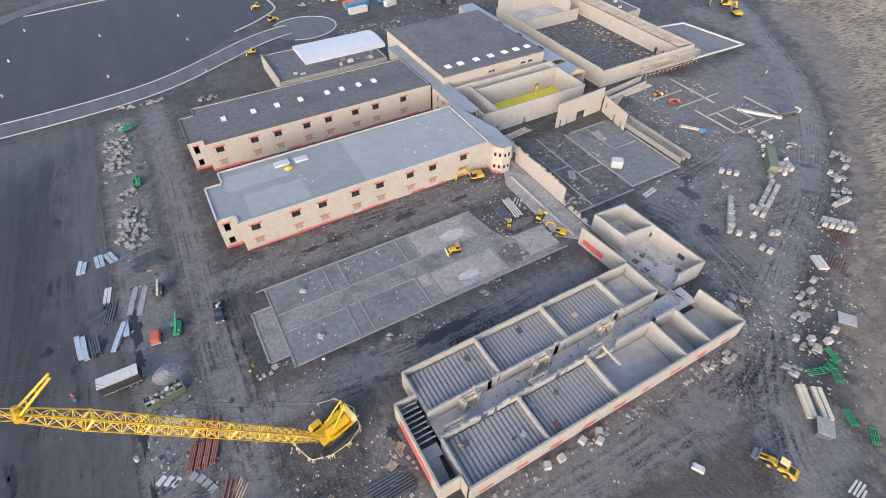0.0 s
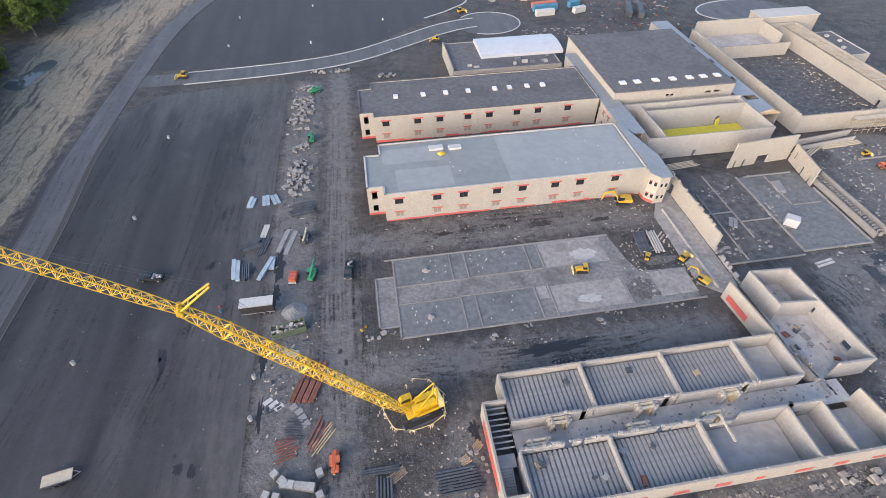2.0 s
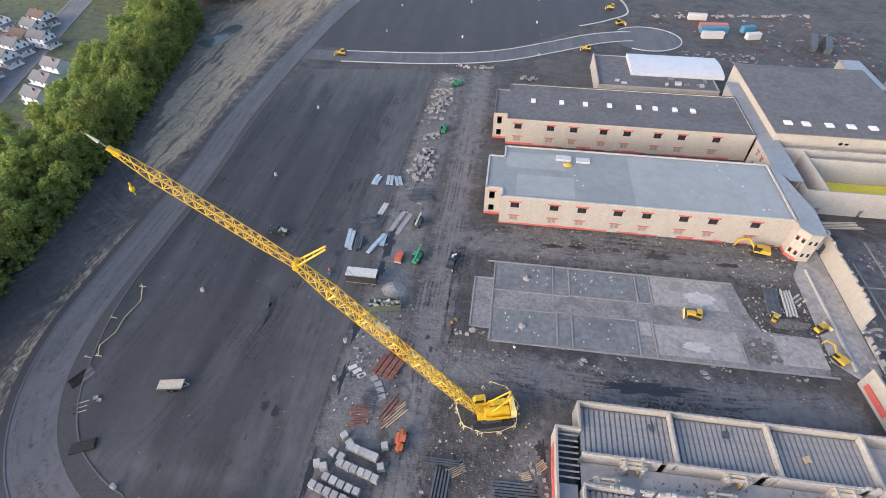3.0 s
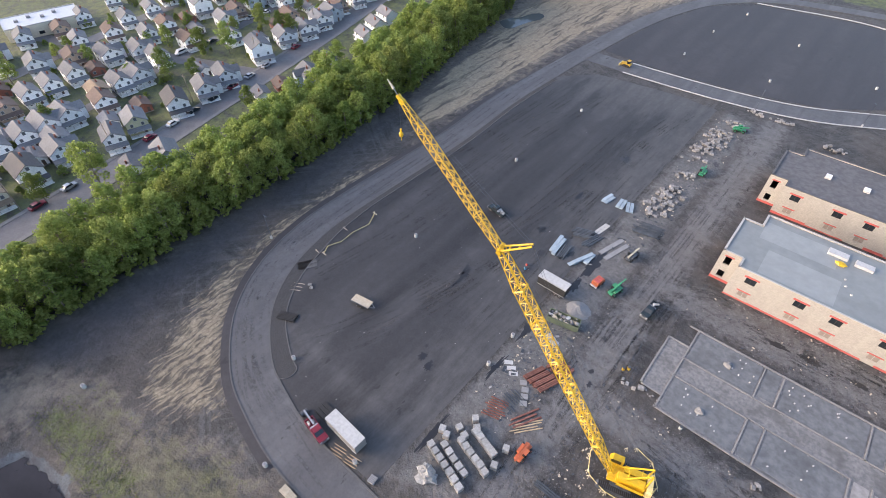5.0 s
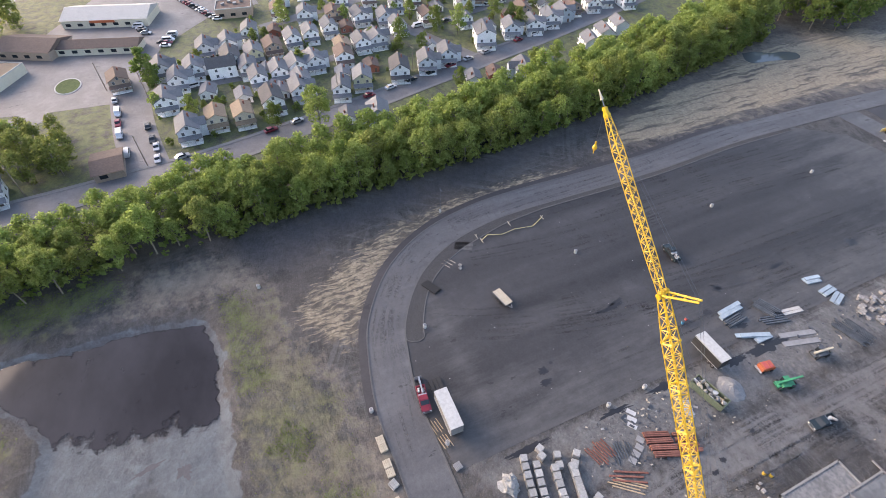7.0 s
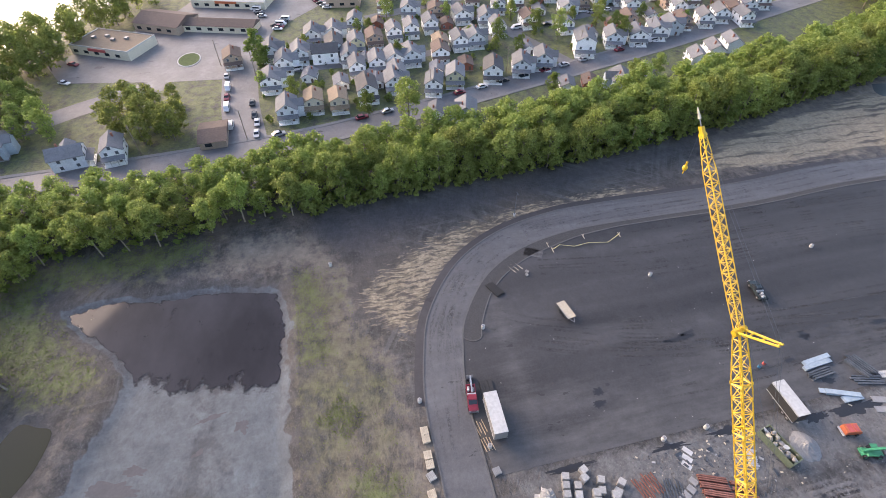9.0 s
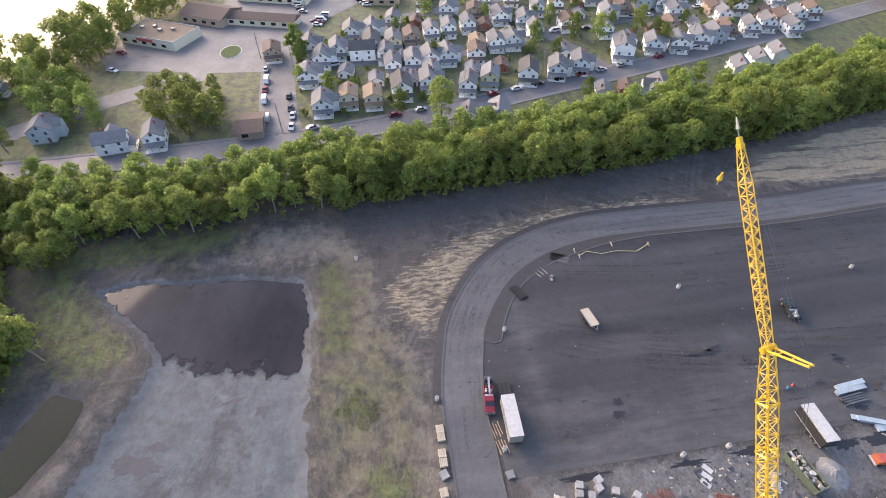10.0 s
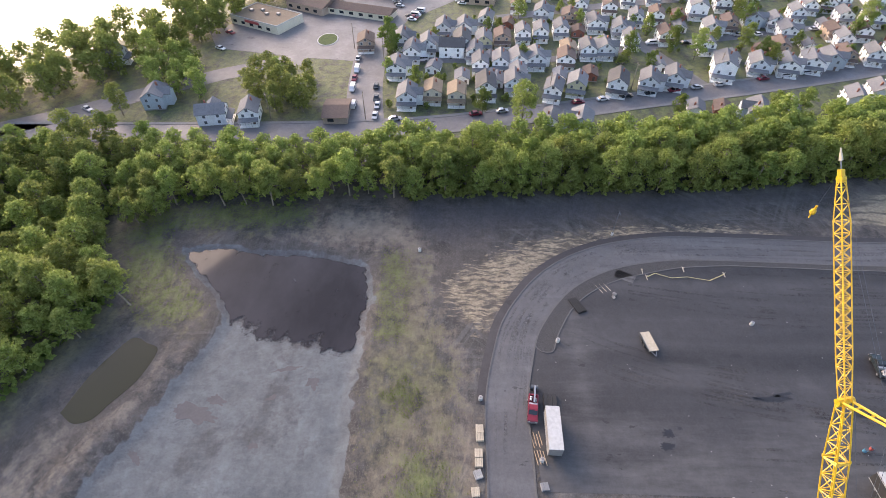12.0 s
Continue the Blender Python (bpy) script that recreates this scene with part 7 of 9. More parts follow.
def bulldozer(label, m, small=1.0):
    t = thing("bulldozer", label, "bulldozer")
    for s in (-0.95, 0.95):
        part("crawler_track", Geo().side([(-1.7, 0.5), (-1.3, 0.02), (1.3, 0.02), (1.7, 0.5), (1.3, 0.95), (-1.3, 0.95)], s - 0.27, s + 0.27), "black", t)
    part("hood", Geo().side([(-0.2, 0.6), (1.9, 0.6), (2.0, 1.6), (-0.2, 1.8)], -0.6, 0.6), "machine", t)
    part("rear_body", Geo().box(-1.8, -0.8, 0.6, -0.2, 0.8, 1.5), "machine", t)
    c = part("cab", Geo().side([(-1.3, 1.5), (-0.1, 1.5), (-0.2, 2.6), (-1.2, 2.6)], -0.7, 0.7), "glass", t)
    part("cab_roof", Geo().box(-1.4, -0.8, 2.58, -0.05, 0.8, 2.7), "machine", c)
    part("blade", Geo().side([(2.5, 0.05), (2.8, 0.05), (2.7, 0.5), (2.75, 1.1), (2.55, 1.1)], -1.6, 1.6), "yellow_pale", t)
    for s in (-0.7, 0.7):
        part("push_arm", Geo().box(1.2, s - 0.08, 0.4, 2.6, s + 0.08, 0.6), "machine", t)
    t.matrix_world = m @ Matrix.Scale(small, 4)
    return t


pickup("car_dark", "dark green pickup truck with loaded bed", at(-9.2, 83.2, -97), 3)
pickup("car_dark", "dark pickup truck with white load on the car park", at(-55.5, 88.4, 171), 5)
pickup("maroon", "maroon service pickup with equipment on its bed", at(-44.6, 16.2, -8), 7)
tb = thing("service_crane", "grey service crane folded beside the pickup", "service crane", at(-48.6, 16.9, -8))
part("mast", Geo().tube((0, 0, 0), (0, 0, 2.2), 0.2, 8), "steel", tb)
part("jib", Geo().obox(Matrix.Translation((0, 0, 2.1)) @ Matrix.Rotation(0.2, 4, "Y"), 0, -0.15, -0.15, 3.2, 0.15, 0.15), "car_silver", tb)
part("drum", Geo().tube((-0.6, -0.7, 0.5), (-0.6, 0.7, 0.5), 0.5, 10), "steel_dark", tb)
box_trailer(at(-43.7, 19.4, -2), 8.2, "long white-roofed box trailer on the asphalt", "walkway", "white")
box_trailer(at(-33.0, 74.5, 0), 7.2, "black-sided box trailer with white roof", "black", "white")
ft = thing("flatbed_trailer", "small flatbed trailer with pale timber deck", "trailer", at(-60.5, 42.6, 10))
part("deck", Geo().box(-2.4, -1.1, 0.7, 2.4, 1.1, 0.85), "plank", ft)
part("drawbar", Geo().tube((2.4, -0.6, 0.65), (3.6, 0, 0.6), 0.08).tube((2.4, 0.6, 0.65), (3.6, 0, 0.6), 0.08), "steel", ft)
part("side_rail", Geo().box(-2.4, -1.15, 0.6, 2.4, -1.1, 1.05).box(-2.4, 1.1, 0.6, 2.4, 1.15, 1.05), "steel_dark", ft)
wheels(ft, ((-0.5, -1.25), (-0.5, 1.25), (0.5, -1.25), (0.5, 1.25)), 0.35, 0.22)
telehandler("steel_dark", "dark telehandler with cream boom by the sheet stacks", at(-19.9, 96.2, 80), "cream")
telehandler("green", "bright green telescopic handler on the haul road", at(-17.9, 83.4, 75), "green", 1.1, 0.3)
telehandler("orange", "orange telehandler beside the block pallets", at(-13.0, 37.6, -92), "orange")
telehandler("green", "green telehandler among the stone stacks", at(-19.2, 142.4, 90), "green", 0.9)
telehandler("green", "green telehandler beside the pale bundles", at(-18.6, 173.6, 20), "green", 1.0)
telehandler("orange", "orange telehandler near the auditorium", at(150.3, 98.9, 150), "orange", 0.9)
wheel_loader("large yellow wheel loader with lowered bucket", at(68.6, 0.9, 108) @ Matrix.Scale(0.8, 4))
excavator("yellow excavator at the foot of the school wing", at(66.2, 96.9, 168), 1.0)
excavator("yellow compact excavator at the slab edge", at(73.3, 66.6, 120), 0.7)
excavator("yellow excavator on the far haul road", at(243, 152, 140), 1.25)
excavator("yellow excavator on the far haul road", at(238.5, 142, 60), 1.2)
bulldozer("yellow bulldozer parked on the slab", at(46.2, 74.3, 170), 0.82)
bulldozer("yellow compact roller machine at the slab edge", at(72.5, 74.0, 30), 0.8)
bulldozer("small yellow machine beside the corridor slab", at(63.6, 75.8, 60), 0.6)
bulldozer("yellow bulldozer on the access road", at(-68.5, 193.5, 178), 0.95)
bulldozer("yellow bulldozer by the turning circle", at(48, 240, 20), 0.95)
bulldozer("tan grader by the turning circle", at(31.5, 211, 170), 0.9)
bulldozer("yellow bulldozer by the upper car park", at(46, 259, 170), 0.9)
bulldozer("yellow compact machine near the footings", at(149.6, 106, 0), 0.7)
# red compressor by the haul road
rc = thing("compressor", "red trailer compressor with open panels", "compressor", at(-22.2, 83.1, 80) @ Matrix.Scale(0.85, 4))
part("body", Geo().side([(-1.9, 0.6), (1.7, 0.6), (1.9, 1.2), (1.3, 1.9), (-1.7, 1.9)], -1.0, 1.0), "orange", rc)
part("bumper", Geo().box(-2.2, -1.1, 0.4, -1.9, 1.1, 0.8), "white", rc)
part("panel", Geo().box(-1.2, -0.9, 1.9, -0.1, 0.9, 1.98).box(0.2, -0.8, 1.9, 1.0, 0.8, 2.02), "red", rc)
wheels(rc, ((-1.0, -1.05), (-1.0, 1.05), (1.0, -1.05), (1.0, 1.05)), 0.4, 0.25)
# skip with rubbish
sk = thing("skip", "olive steel skip heaped with rubbish", "skip", at(-22.6, 67.9, 12))
for y in (-1.3, 1.2):
    part("side", Geo().side([(-3.3, 0.1), (3.3, 0.1), (3.6, 1.8), (-3.6, 1.8)], y, y + 0.1), "olive", sk)
part("floor", Geo().box(-3.3, -1.2, 0, 3.3, 1.2, 0.2), "olive", sk)
part("end", Geo().box(-3.6, -1.2, 0.1, -3.4, 1.2, 1.8), "olive", sk)
part("end", Geo().box(3.4, -1.2, 0.1, 3.6, 1.2, 1.8), "olive", sk)
for i in range(11):
    part("rib", Geo().box(-3.2 + 0.6 * i, -1.42, 0.2, -3.05 + 0.6 * i, -1.3, 1.8), "olive", sk)
rn = random.Random(4)
for i in range(40):
    part("rubbish", Geo().blob((rn.uniform(-3.1, 3.1), rn.uniform(-1, 1), rn.uniform(1.0, 1.8)), rn.uniform(0.2, 0.6), rn.uniform(0.2, 0.5), rn.uniform(0.15, 0.4), rn, 0.35), rn.choice(("stone", "white", "timber", "wrap", "steel_dark", "cream")), sk)


M["gravel_pale"] = plain("pale_gravel", (0.17, 0.175, 0.18), (0.24, 0.243, 0.245), 6.0, 0.95, bumps=0.5)


def mound(label, x, y, rx, ry, h, material, seed):
    g, rn = Geo(), random.Random(seed)
    n, rings = 20, 6
    verts = [(0, 0, h)]
    for j in range(1, rings + 1):
        f = j / rings
        for i in range(n):
            a, k = math.tau * i / n, 1 + rn.uniform(-0.08, 0.08)
            verts.append((rx * f * k * math.cos(a), ry * f * k * math.sin(a), h * (1 - f) ** 1.15 * k - (0.15 if j == rings else 0)))
    faces = [(0, 1 + i, 1 + (i + 1) % n) for i in range(n)]
    for j in range(rings - 1):
        s = 1 + j * n
        faces += [(s + i, s + n + i, s + n + (i + 1) % n, s + (i + 1) % n) for i in range(n)]
    return single("gravel_mound", g.add(verts, faces), material, label, "mound", at(x, y))


mound("smooth mound of grey gravel", -21.7, 73.2, 3.1, 2.8, 1.3, "gravel_pale", 1)

# ---- stock on the ground ----
block_me = Geo().prism([(-0.58, -0.6), (-0.6, -0.58), (-0.6, 0.58), (-0.58, 0.6), (0.58, 0.6), (0.6, 0.58), (0.6, -0.58), (0.58, -0.6)][::-1], 0.12, 1.3).mesh("wrapped_load", M["wrap"])
skid_me = Geo().box(-0.6, -0.6, 0, 0.6, -0.45, 0.09).box(-0.6, -0.08, 0, 0.6, 0.08, 0.09).box(-0.6, 0.45, 0, 0.6, 0.6, 0.09).box(-0.6, -0.6, 0.09, 0.6, 0.6, 0.12).mesh("skid", M["timber"])
stone_me = [Geo().blob((0, 0, 0.32), 0.62, 0.5, 0.36, random.Random(50 + i), 0.3, 6, 3).mesh("stone", M["stone"]) for i in range(4)]
slab_me = Geo().box(-0.6, -0.5, 0, 0.6, 0.5, 0.62).mesh("stone", M["stone"])
board_me = Geo().box(-1.5, -0.1, 0, 1.5, 0.1, 0.08).mesh("board", M["timber"])


def pallet(x, y, turn=0.0, z=0.0, scale=1.0, label="wrapped pallet of grey concrete blocks", group="block pallets"):
    t = thing("block_pallet", label, "block pallet", at(x, y, turn, z) @ Matrix.Scale(scale, 4), group)
    part("skid", skid_me, "timber", t)
    part("wrapped_load", block_me, "wrap", t)


def pallet_row(x0, y0, x1, y1, n, seed, **tags):
    rn = random.Random(seed)
    a = math.degrees(math.atan2(y1 - y0, x1 - x0))
    for i in range(n):
        f = i / max(1, n - 1)
        pallet(x0 + (x1 - x0) * f + rn.uniform(-0.06, 0.06), y0 + (y1 - y0) * f + rn.uniform(-0.06, 0.06), a + rn.uniform(-4, 4), scale=rn.uniform(0.97, 1.06), **tags)


for k, (row, n) in enumerate((((-26.6, 28.0, -18.0, 25.5), 7), ((-24.6, 29.5, -18.8, 27.8), 5), ((-24.7, 33.8, -23.0, 33.2), 2), ((-22.8, 32.2, -16.2, 30.4), 6), ((-23.4, 37.2, -22.0, 35.8), 2), ((-21.8, 35.2, -17.0, 34.0), 5))):
    pallet_row(*row, n, k)
for x, y in ((-15.6, 32.4), (-15.7, 36.2), (-26.9, 31.6), (-25.6, 31.2)):
    pallet(x, y, 20)


def heap(label, x, y, rx, ry, n, seed, materials=("stone",), group="", name="stone_heap", category="stone heap", high=1.0, size=1.0):
    t = thing(name, label, category, at(x, y), group)
    rn = random.Random(seed)
    for i in range(n):
        a, r = rn.uniform(0, math.tau), math.sqrt(rn.random())
        ob = part("stone", rn.choice(stone_me) if rn.random() < 0.15 else slab_me, "stone", t)
        s = size * rn.uniform(0.4, 1.05)
        ob.matrix_basis = Matrix.Translation((rx * r * math.cos(a), ry * r * math.sin(a), rn.choice((0, 0, 0.35 * high * (1 - r), 0.6 * high * (1 - r))))) @ Matrix.Rotation(rn.choice((0.15, 0.4, 1.7)) + rn.uniform(-0.2, 0.2), 4, "Z") @ Matrix.Rotation(rn.uniform(-0.12, 0.12), 4, "X") @ Matrix.Scale(s, 4)


for k, (x, y, rx, ry, n) in enumerate(((-22.5, 166, 4.2, 5.0, 46), (-24.0, 156, 3.6, 4.5, 34), (-21.5, 161, 3, 3.5, 20), (-23.0, 138, 3.0, 3.0, 16), (-22.4, 127, 3.6, 4.2, 34), (-22.8, 119, 3.8, 4.5, 44), (-20.6, 177, 3.6, 2.4, 18), (-24, 148, 3.6, 3.0, 10))):
    heap("loose pallets of pale quarried stone on dusty ground", x, y, rx, ry, n, 60 + k, group="stone heaps in the yard")
heap("pale rubble beside the slab edge", 21.2, 59.2, 0.9, 0.7, 5, 90, size=0.7)
heap("pale rubble beside the slab edge", 45.3, 59.3, 0.9, 0.8, 5, 91, size=0.7)
heap("scattered pale rubble by the white kerb", -14, 189.5, 8, 1.5, 22, 92)
heap("scattered pale rubble near the wing end", 8, 182.5, 4.5, 1.8, 18, 93)
heap("pale stone blocks at the slab corner", -4.2, 63.2, 2.2, 1.3, 9, 94, size=0.9)
for k, (x, y, rx, ry, n) in enumerate(((160, 45, 2.5, 2, 10), (170, 51, 3, 3, 14), (153, 40, 3, 2.5, 14), (158.5, 69, 3.0, 3.0, 14), (162.5, 62, 2.4, 1.6, 10), (108, 21, 2.2, 2.4, 12), (103, 19, 2, 1.6, 10), (97, 13, 2.2, 1.6, 12), (89, 11.5, 2, 1.6, 10), (94, 29, 3.5, 2.0, 14), (80, 20, 2.0, 1.4, 8), (75, 20.4, 1.6, 1.0, 6), (126.7, 58, 1.0, 1.0, 3))):
    heap("scattered pale blocks beside the haul road", x, y, rx, ry, n, 120 + k, group="block heaps along the haul road")
for k, (x, y, rx, ry, n) in enumerate(((92, 78, 7, 5, 26), (96, 96, 6, 6, 30), (111, 94, 3, 3, 16), (104.5, 80.9, 2, 2, 8), (135, 88, 8, 8, 26), (146, 108, 6, 5, 24), (160, 104, 10, 7, 34), (172, 84, 7, 5, 18), (66, 82, 4, 4, 22), (60, 68, 7, 3, 18), (78, 70, 3, 8, 26), (140, 112, 5, 3, 14))):
    heap("scattered broken block and rubble on the slabs", x, y, rx, ry, n, 160 + k, group="rubble on the slabs", high=0.2, size=0.55)
for k, (x, y, rx) in enumerate(((26, 20.6, 6), (42, 20.4, 6), (58, 20.5, 6), (72, 20.6, 5))):
    heap("broken blocks strewn along the wall foot", x, y, rx, 1.3, 15, 190 + k, group="rubble at the wall foot", high=0.2, size=0.6)
heap("rubble strewn between wall and crane", 10.5, 32, 3.0, 5, 24, 199, high=0.2, size=0.55)

for k, (row, n) in enumerate((((136.2, 34.6, 140.2, 29.6), 5), ((137.6, 35.8, 141.4, 31.2), 5), ((127.5, 47.2, 125.2, 48.4), 2), ((138.6, 52.3, 124.2, 46.4), 9), ((138.9, 50.6, 125.0, 44.9), 8), ((141.6, 54.6, 139.8, 52.9), 2),
                              ((131.6, 63.7, 134.4, 60.6), 3), ((123, 53.9, 112, 45.2), 9), ((120.0, 51.2, 114.2, 46.2), 4), ((146.4, 37.8, 151.2, 37.6), 4), ((147.3, 55.6, 150.4, 54.2), 3), ((148.8, 57.6, 151.6, 56.0), 3), ((120.7, 39.4, 121.9, 38.6), 2), ((114.1, 37.0, 114.6, 35.2), 2))):
    pallet_row(*row, n, 30 + k, label="pale wrapped block pallet beside the haul road", group="block pallets by the haul road")
for x, y in ((113.2, 43.5), (115.7, 41.2), (114.9, 24.1), (111.3, 22.4), (105.4, 13.1), (101.5, 12.1), (96, 16), (98.8, 14.2), (159, 47.4), (157.5, 44.2), (165.4, 46.6), (158, 73.2), (160.7, 70.7), (41.8, 21.2), (45.5, 21.0), (44.5, 19.6), (36.4, 20.6), (33.4, 20.8)):
    pallet(x, y, (x * 37) % 90, label="single pale block pallet on the ground", group="single block pallets")


def stack(name, label, category, m, nx, nz, sx, sy, sz, material, seed, gap=0.04, jitter=0.1, piece="bar", group=""):
    """Long pieces laid side by side along x, in layers."""
    t = thing(name, label, category, m, group)
    rn = random.Random(seed)
    me = Geo().box(-sx / 2, -sy / 2, 0, sx / 2, sy / 2, sz).mesh(piece, M[material])
    for k in range(nz):
        for i in range(nx):
            ob = part(piece, me, material, t)
            ob.matrix_basis = Matrix.Translation((rn.uniform(-jitter, jitter) * sx, (i - nx / 2) * (sy + gap), k * (sz + 0.01))) @ Matrix.Rotation(rn.uniform(-jitter, jitter) * 0.15, 4, "Z")
    return t


stack("sheet_stack", "stacked pale blue galvanised deck sheets", "sheet stack", at(-36.7, 88.0, 95), 2, 3, 6.4, 0.95, 0.2, "steel_blue", 1, piece="sheet")
stack("sheet_stack", "stacked pale blue galvanised deck sheets", "sheet stack", at(-29.6, 87.6, 68), 1, 3, 6.6, 1.0, 0.2, "steel_blue", 2, piece="sheet")
stack("sheet_stack", "short stack of pale blue deck sheets", "sheet stack", at(-28.4, 89.2, 88), 1, 2, 4.0, 1.3, 0.2, "steel_blue", 3, piece="sheet")
stack("steel_bundle", "dark painted steel sections in bundles", "steel bundle", at(-34.0, 87.0, 95), 4, 2, 5.0, 0.35, 0.3, "steel_dark", 4, 0.12)
stack("steel_bundle", "dark painted steel sections in bundles", "steel bundle", at(-33.5, 96.4, 20), 6, 2, 5.0, 0.35, 0.3, "steel_dark", 5, 0.2)
stack("steel_bundle", "dark steel sections lying crosswise", "steel bundle", at(-30.6, 95.4, 75), 4, 1, 6.0, 0.35, 0.3, "steel_dark", 6, 0.2)
stack("sheet_stack", "flat grey sheets laid on the ground", "sheet stack", at(-25.6, 96.6, 75), 2, 1, 8.5, 1.2, 0.12, "joist", 7, 0.9, piece="sheet")
stack("frame_stack", "pale glazed frames lying on timbers", "frame stack", at(-30.8, 101.5, 80), 2, 1, 5.0, 0.7, 0.15, "coping", 8, 0.1, piece="frame")
for k, x in enumerate((-35.5, -31.7, -29.2)):
    stack("frame_stack", "pale green glazed frames stacked on skids", "frame stack", at(x, 113.6, 80 + 15 * k), 2, 2, 4.0, 0.9, 0.2, "steel_blue", 9 + k, 0.15, piece="frame")
stack("steel_bundle", "dark steel bars in a flat bundle", "steel bundle", at(-20.7, 107.6, 12), 7, 2, 6.5, 0.22, 0.2, "steel_dark", 12, 0.12)
stack("steel_bundle", "dark steel bars in a flat bundle", "steel bundle", at(-20.6, 110.4, 8), 6, 1, 6.0, 0.2, 0.2, "steel_dark", 13, 0.15)
for k in range(4):
    stack("joist_bundle", "rust-red steel joists racked in rows", "joist bundle", at(-20.6 + 1.25 * k, 53.0 - 0.2 * k, 68), 3, 2, 4.8, 0.26, 0.3, "rust", 20 + k, 0.08, 0.03, "joist", "rust-red joist rows")
    stack("joist_bundle", "rust-red steel joists racked in rows", "joist bundle", at(-18.6 + 1.0 * k, 57.6 - 0.2 * k, 68), 2, 2, 3.8, 0.26, 0.3, "rust", 30 + k, 0.08, 0.03, "joist", "rust-red joist rows")
stack("steel_bundle", "loose rusty beams lying crosswise", "steel bundle", at(-16.6, 44.0, 62), 3, 1, 6.0, 0.3, 0.25, "rust", 41, 0.5, 0.2)
stack("timber_stack", "loose sawn timbers lying crosswise", "timber stack", at(-15.6, 42.4, 52), 4, 1, 5.5, 0.2, 0.15, "timber", 42, 0.3, 0.2, "timber")
stack("steel_bundle", "dark rusty steel sections in rows", "steel bundle", at(-21.8, 42.0, 15), 8, 1, 3.6, 0.2, 0.2, "rust", 43, 0.35, 0.2)
stack("steel_bundle", "dark rusty steel sections in rows", "steel bundle", at(-20.4, 45.4, -10), 8, 1, 3.2, 0.2, 0.2, "steel_dark", 44, 0.35, 0.2)
stack("frame_stack", "grey metal frames in a loose pile", "frame stack", at(-22.2, 62.5, 70), 8, 1, 1.6, 0.25, 0.3, "car_silver", 45, 0.15, 0.2, "frame")
stack("board_stack", "pale boards and sheets on dusty ground", "board stack", at(-25.2, 51.4, 35), 3, 1, 1.8, 0.9, 0.1, "white", 46, 0.4, 0.4, "board")
stack("board_stack", "grey plates lying on dusty ground", "board stack", at(-19.8, 48.6, 30), 4, 1, 1.4, 1.1, 0.2, "joist", 47, 0.4, 0.3, "board")
stack("steel_bundle", "long dark steel beams lying parallel", "steel bundle", at(-5.2, 35.2, 0), 3, 1, 6.6, 0.3, 0.35, "steel_dark", 50, 0.12, 0.03)
stack("steel_bundle", "dark steel beams lying parallel", "steel bundle", at(-5.2, 30.8, 86), 5, 1, 6.0, 0.35, 0.35, "steel_dark", 51, 0.25, 0.05)
stack("steel_bundle", "wide bundle of long dark steel beams", "steel bundle", at(7.8, 31.4, 2), 8, 1, 7.6, 0.35, 0.4, "steel_dark", 52, 0.18, 0.06)
stack("ladder_stack", "pale timber ladder frames lying flat", "timber stack", at(-2.4, 34.0, 32), 5, 1, 3.0, 0.12, 0.1, "timber", 53, 0.22, 0.05, "timber")
stack("timber_stack", "small timber skids by the crane barrier", "timber stack", at(9.6, 34.6, 20), 5, 1, 1.8, 0.18, 0.15, "timber", 54, 0.15, 0.1, "timber")
stack("timber_stack", "small timber skids by the crane barrier", "timber stack", at(12.4, 36.8, 40), 5, 1, 1.8, 0.18, 0.15, "timber", 55, 0.15, 0.1, "timber")
stack("pipe_stack", "large cream pipes lying side by side", "pipe stack", at(84.3, 6.2, 52.5), 2, 1, 7.0, 0.8, 0.7, "cream", 56, 0.1, 0.02, "pipe")
stack("pipe_stack", "large cream pipes lying side by side", "pipe stack", at(86.6, 4.6, 52), 2, 1, 6.8, 0.8, 0.7, "cream", 57, 0.3, 0.02, "pipe")
stack("board_stack", "pale precast planks by the haul road", "board stack", at(121.4, 27.2, 60), 2, 2, 4.4, 1.0, 0.4, "coping", 58, 0.2, 0.03, "plank")
stack("board_stack", "pale boards on the bare slope foot", "board stack", at(77.1, -8.4, 10), 4, 1, 3.2, 0.35, 0.15, "coping", 59, 0.25, 0.2, "board")
stack("steel_bundle", "rusty red rack frames on the ground", "steel bundle", at(135, 29.6, 20), 7, 1, 5.0, 0.15, 0.2, "rust", 60, 0.5, 0.2)
stack("steel_bundle", "rusty red rack frames on the ground", "steel bundle", at(126, 24.8, 20), 7, 1, 4.6, 0.15, 0.2, "rust", 61, 0.5, 0.2)
stack("steel_bundle", "dark steel plank by the tank trailer", "steel bundle", at(54.2, 4.0, -80), 1, 1, 4.0, 0.6, 0.15, "steel_dark", 62)
for k, (x, y, a) in enumerate(((-40.5, 6.0, 2), (-38.9, 6.0, 2), (-35.9, 5.7, 0), (-34.2, 5.7, 0), (-32.2, 5.5, 20), (-29.2, 5.0, 5))):
    stack("timber_pallet_pile", "pile of pale timber pallets on the verge", "pallet pile", at(x, y, a), 5, 4, 1.5, 0.24, 0.13, "plank" if k != 4 else "wrap", 70 + k, 0.05, 0.02, "slat", "pallet piles on the verge")
stack("rack", "black steel rack lying by the verge", "rack", at(-70.4, 29.2, 25), 6, 3, 4.2, 0.28, 0.15, "black", 80, 0.08, 0.03)
stack("timber_stack", "loose timbers by the verge", "timber stack", at(-76.2, 36.4, 30), 3, 1, 2.6, 0.14, 0.12, "plank", 81, 0.9, 0.2, "timber")
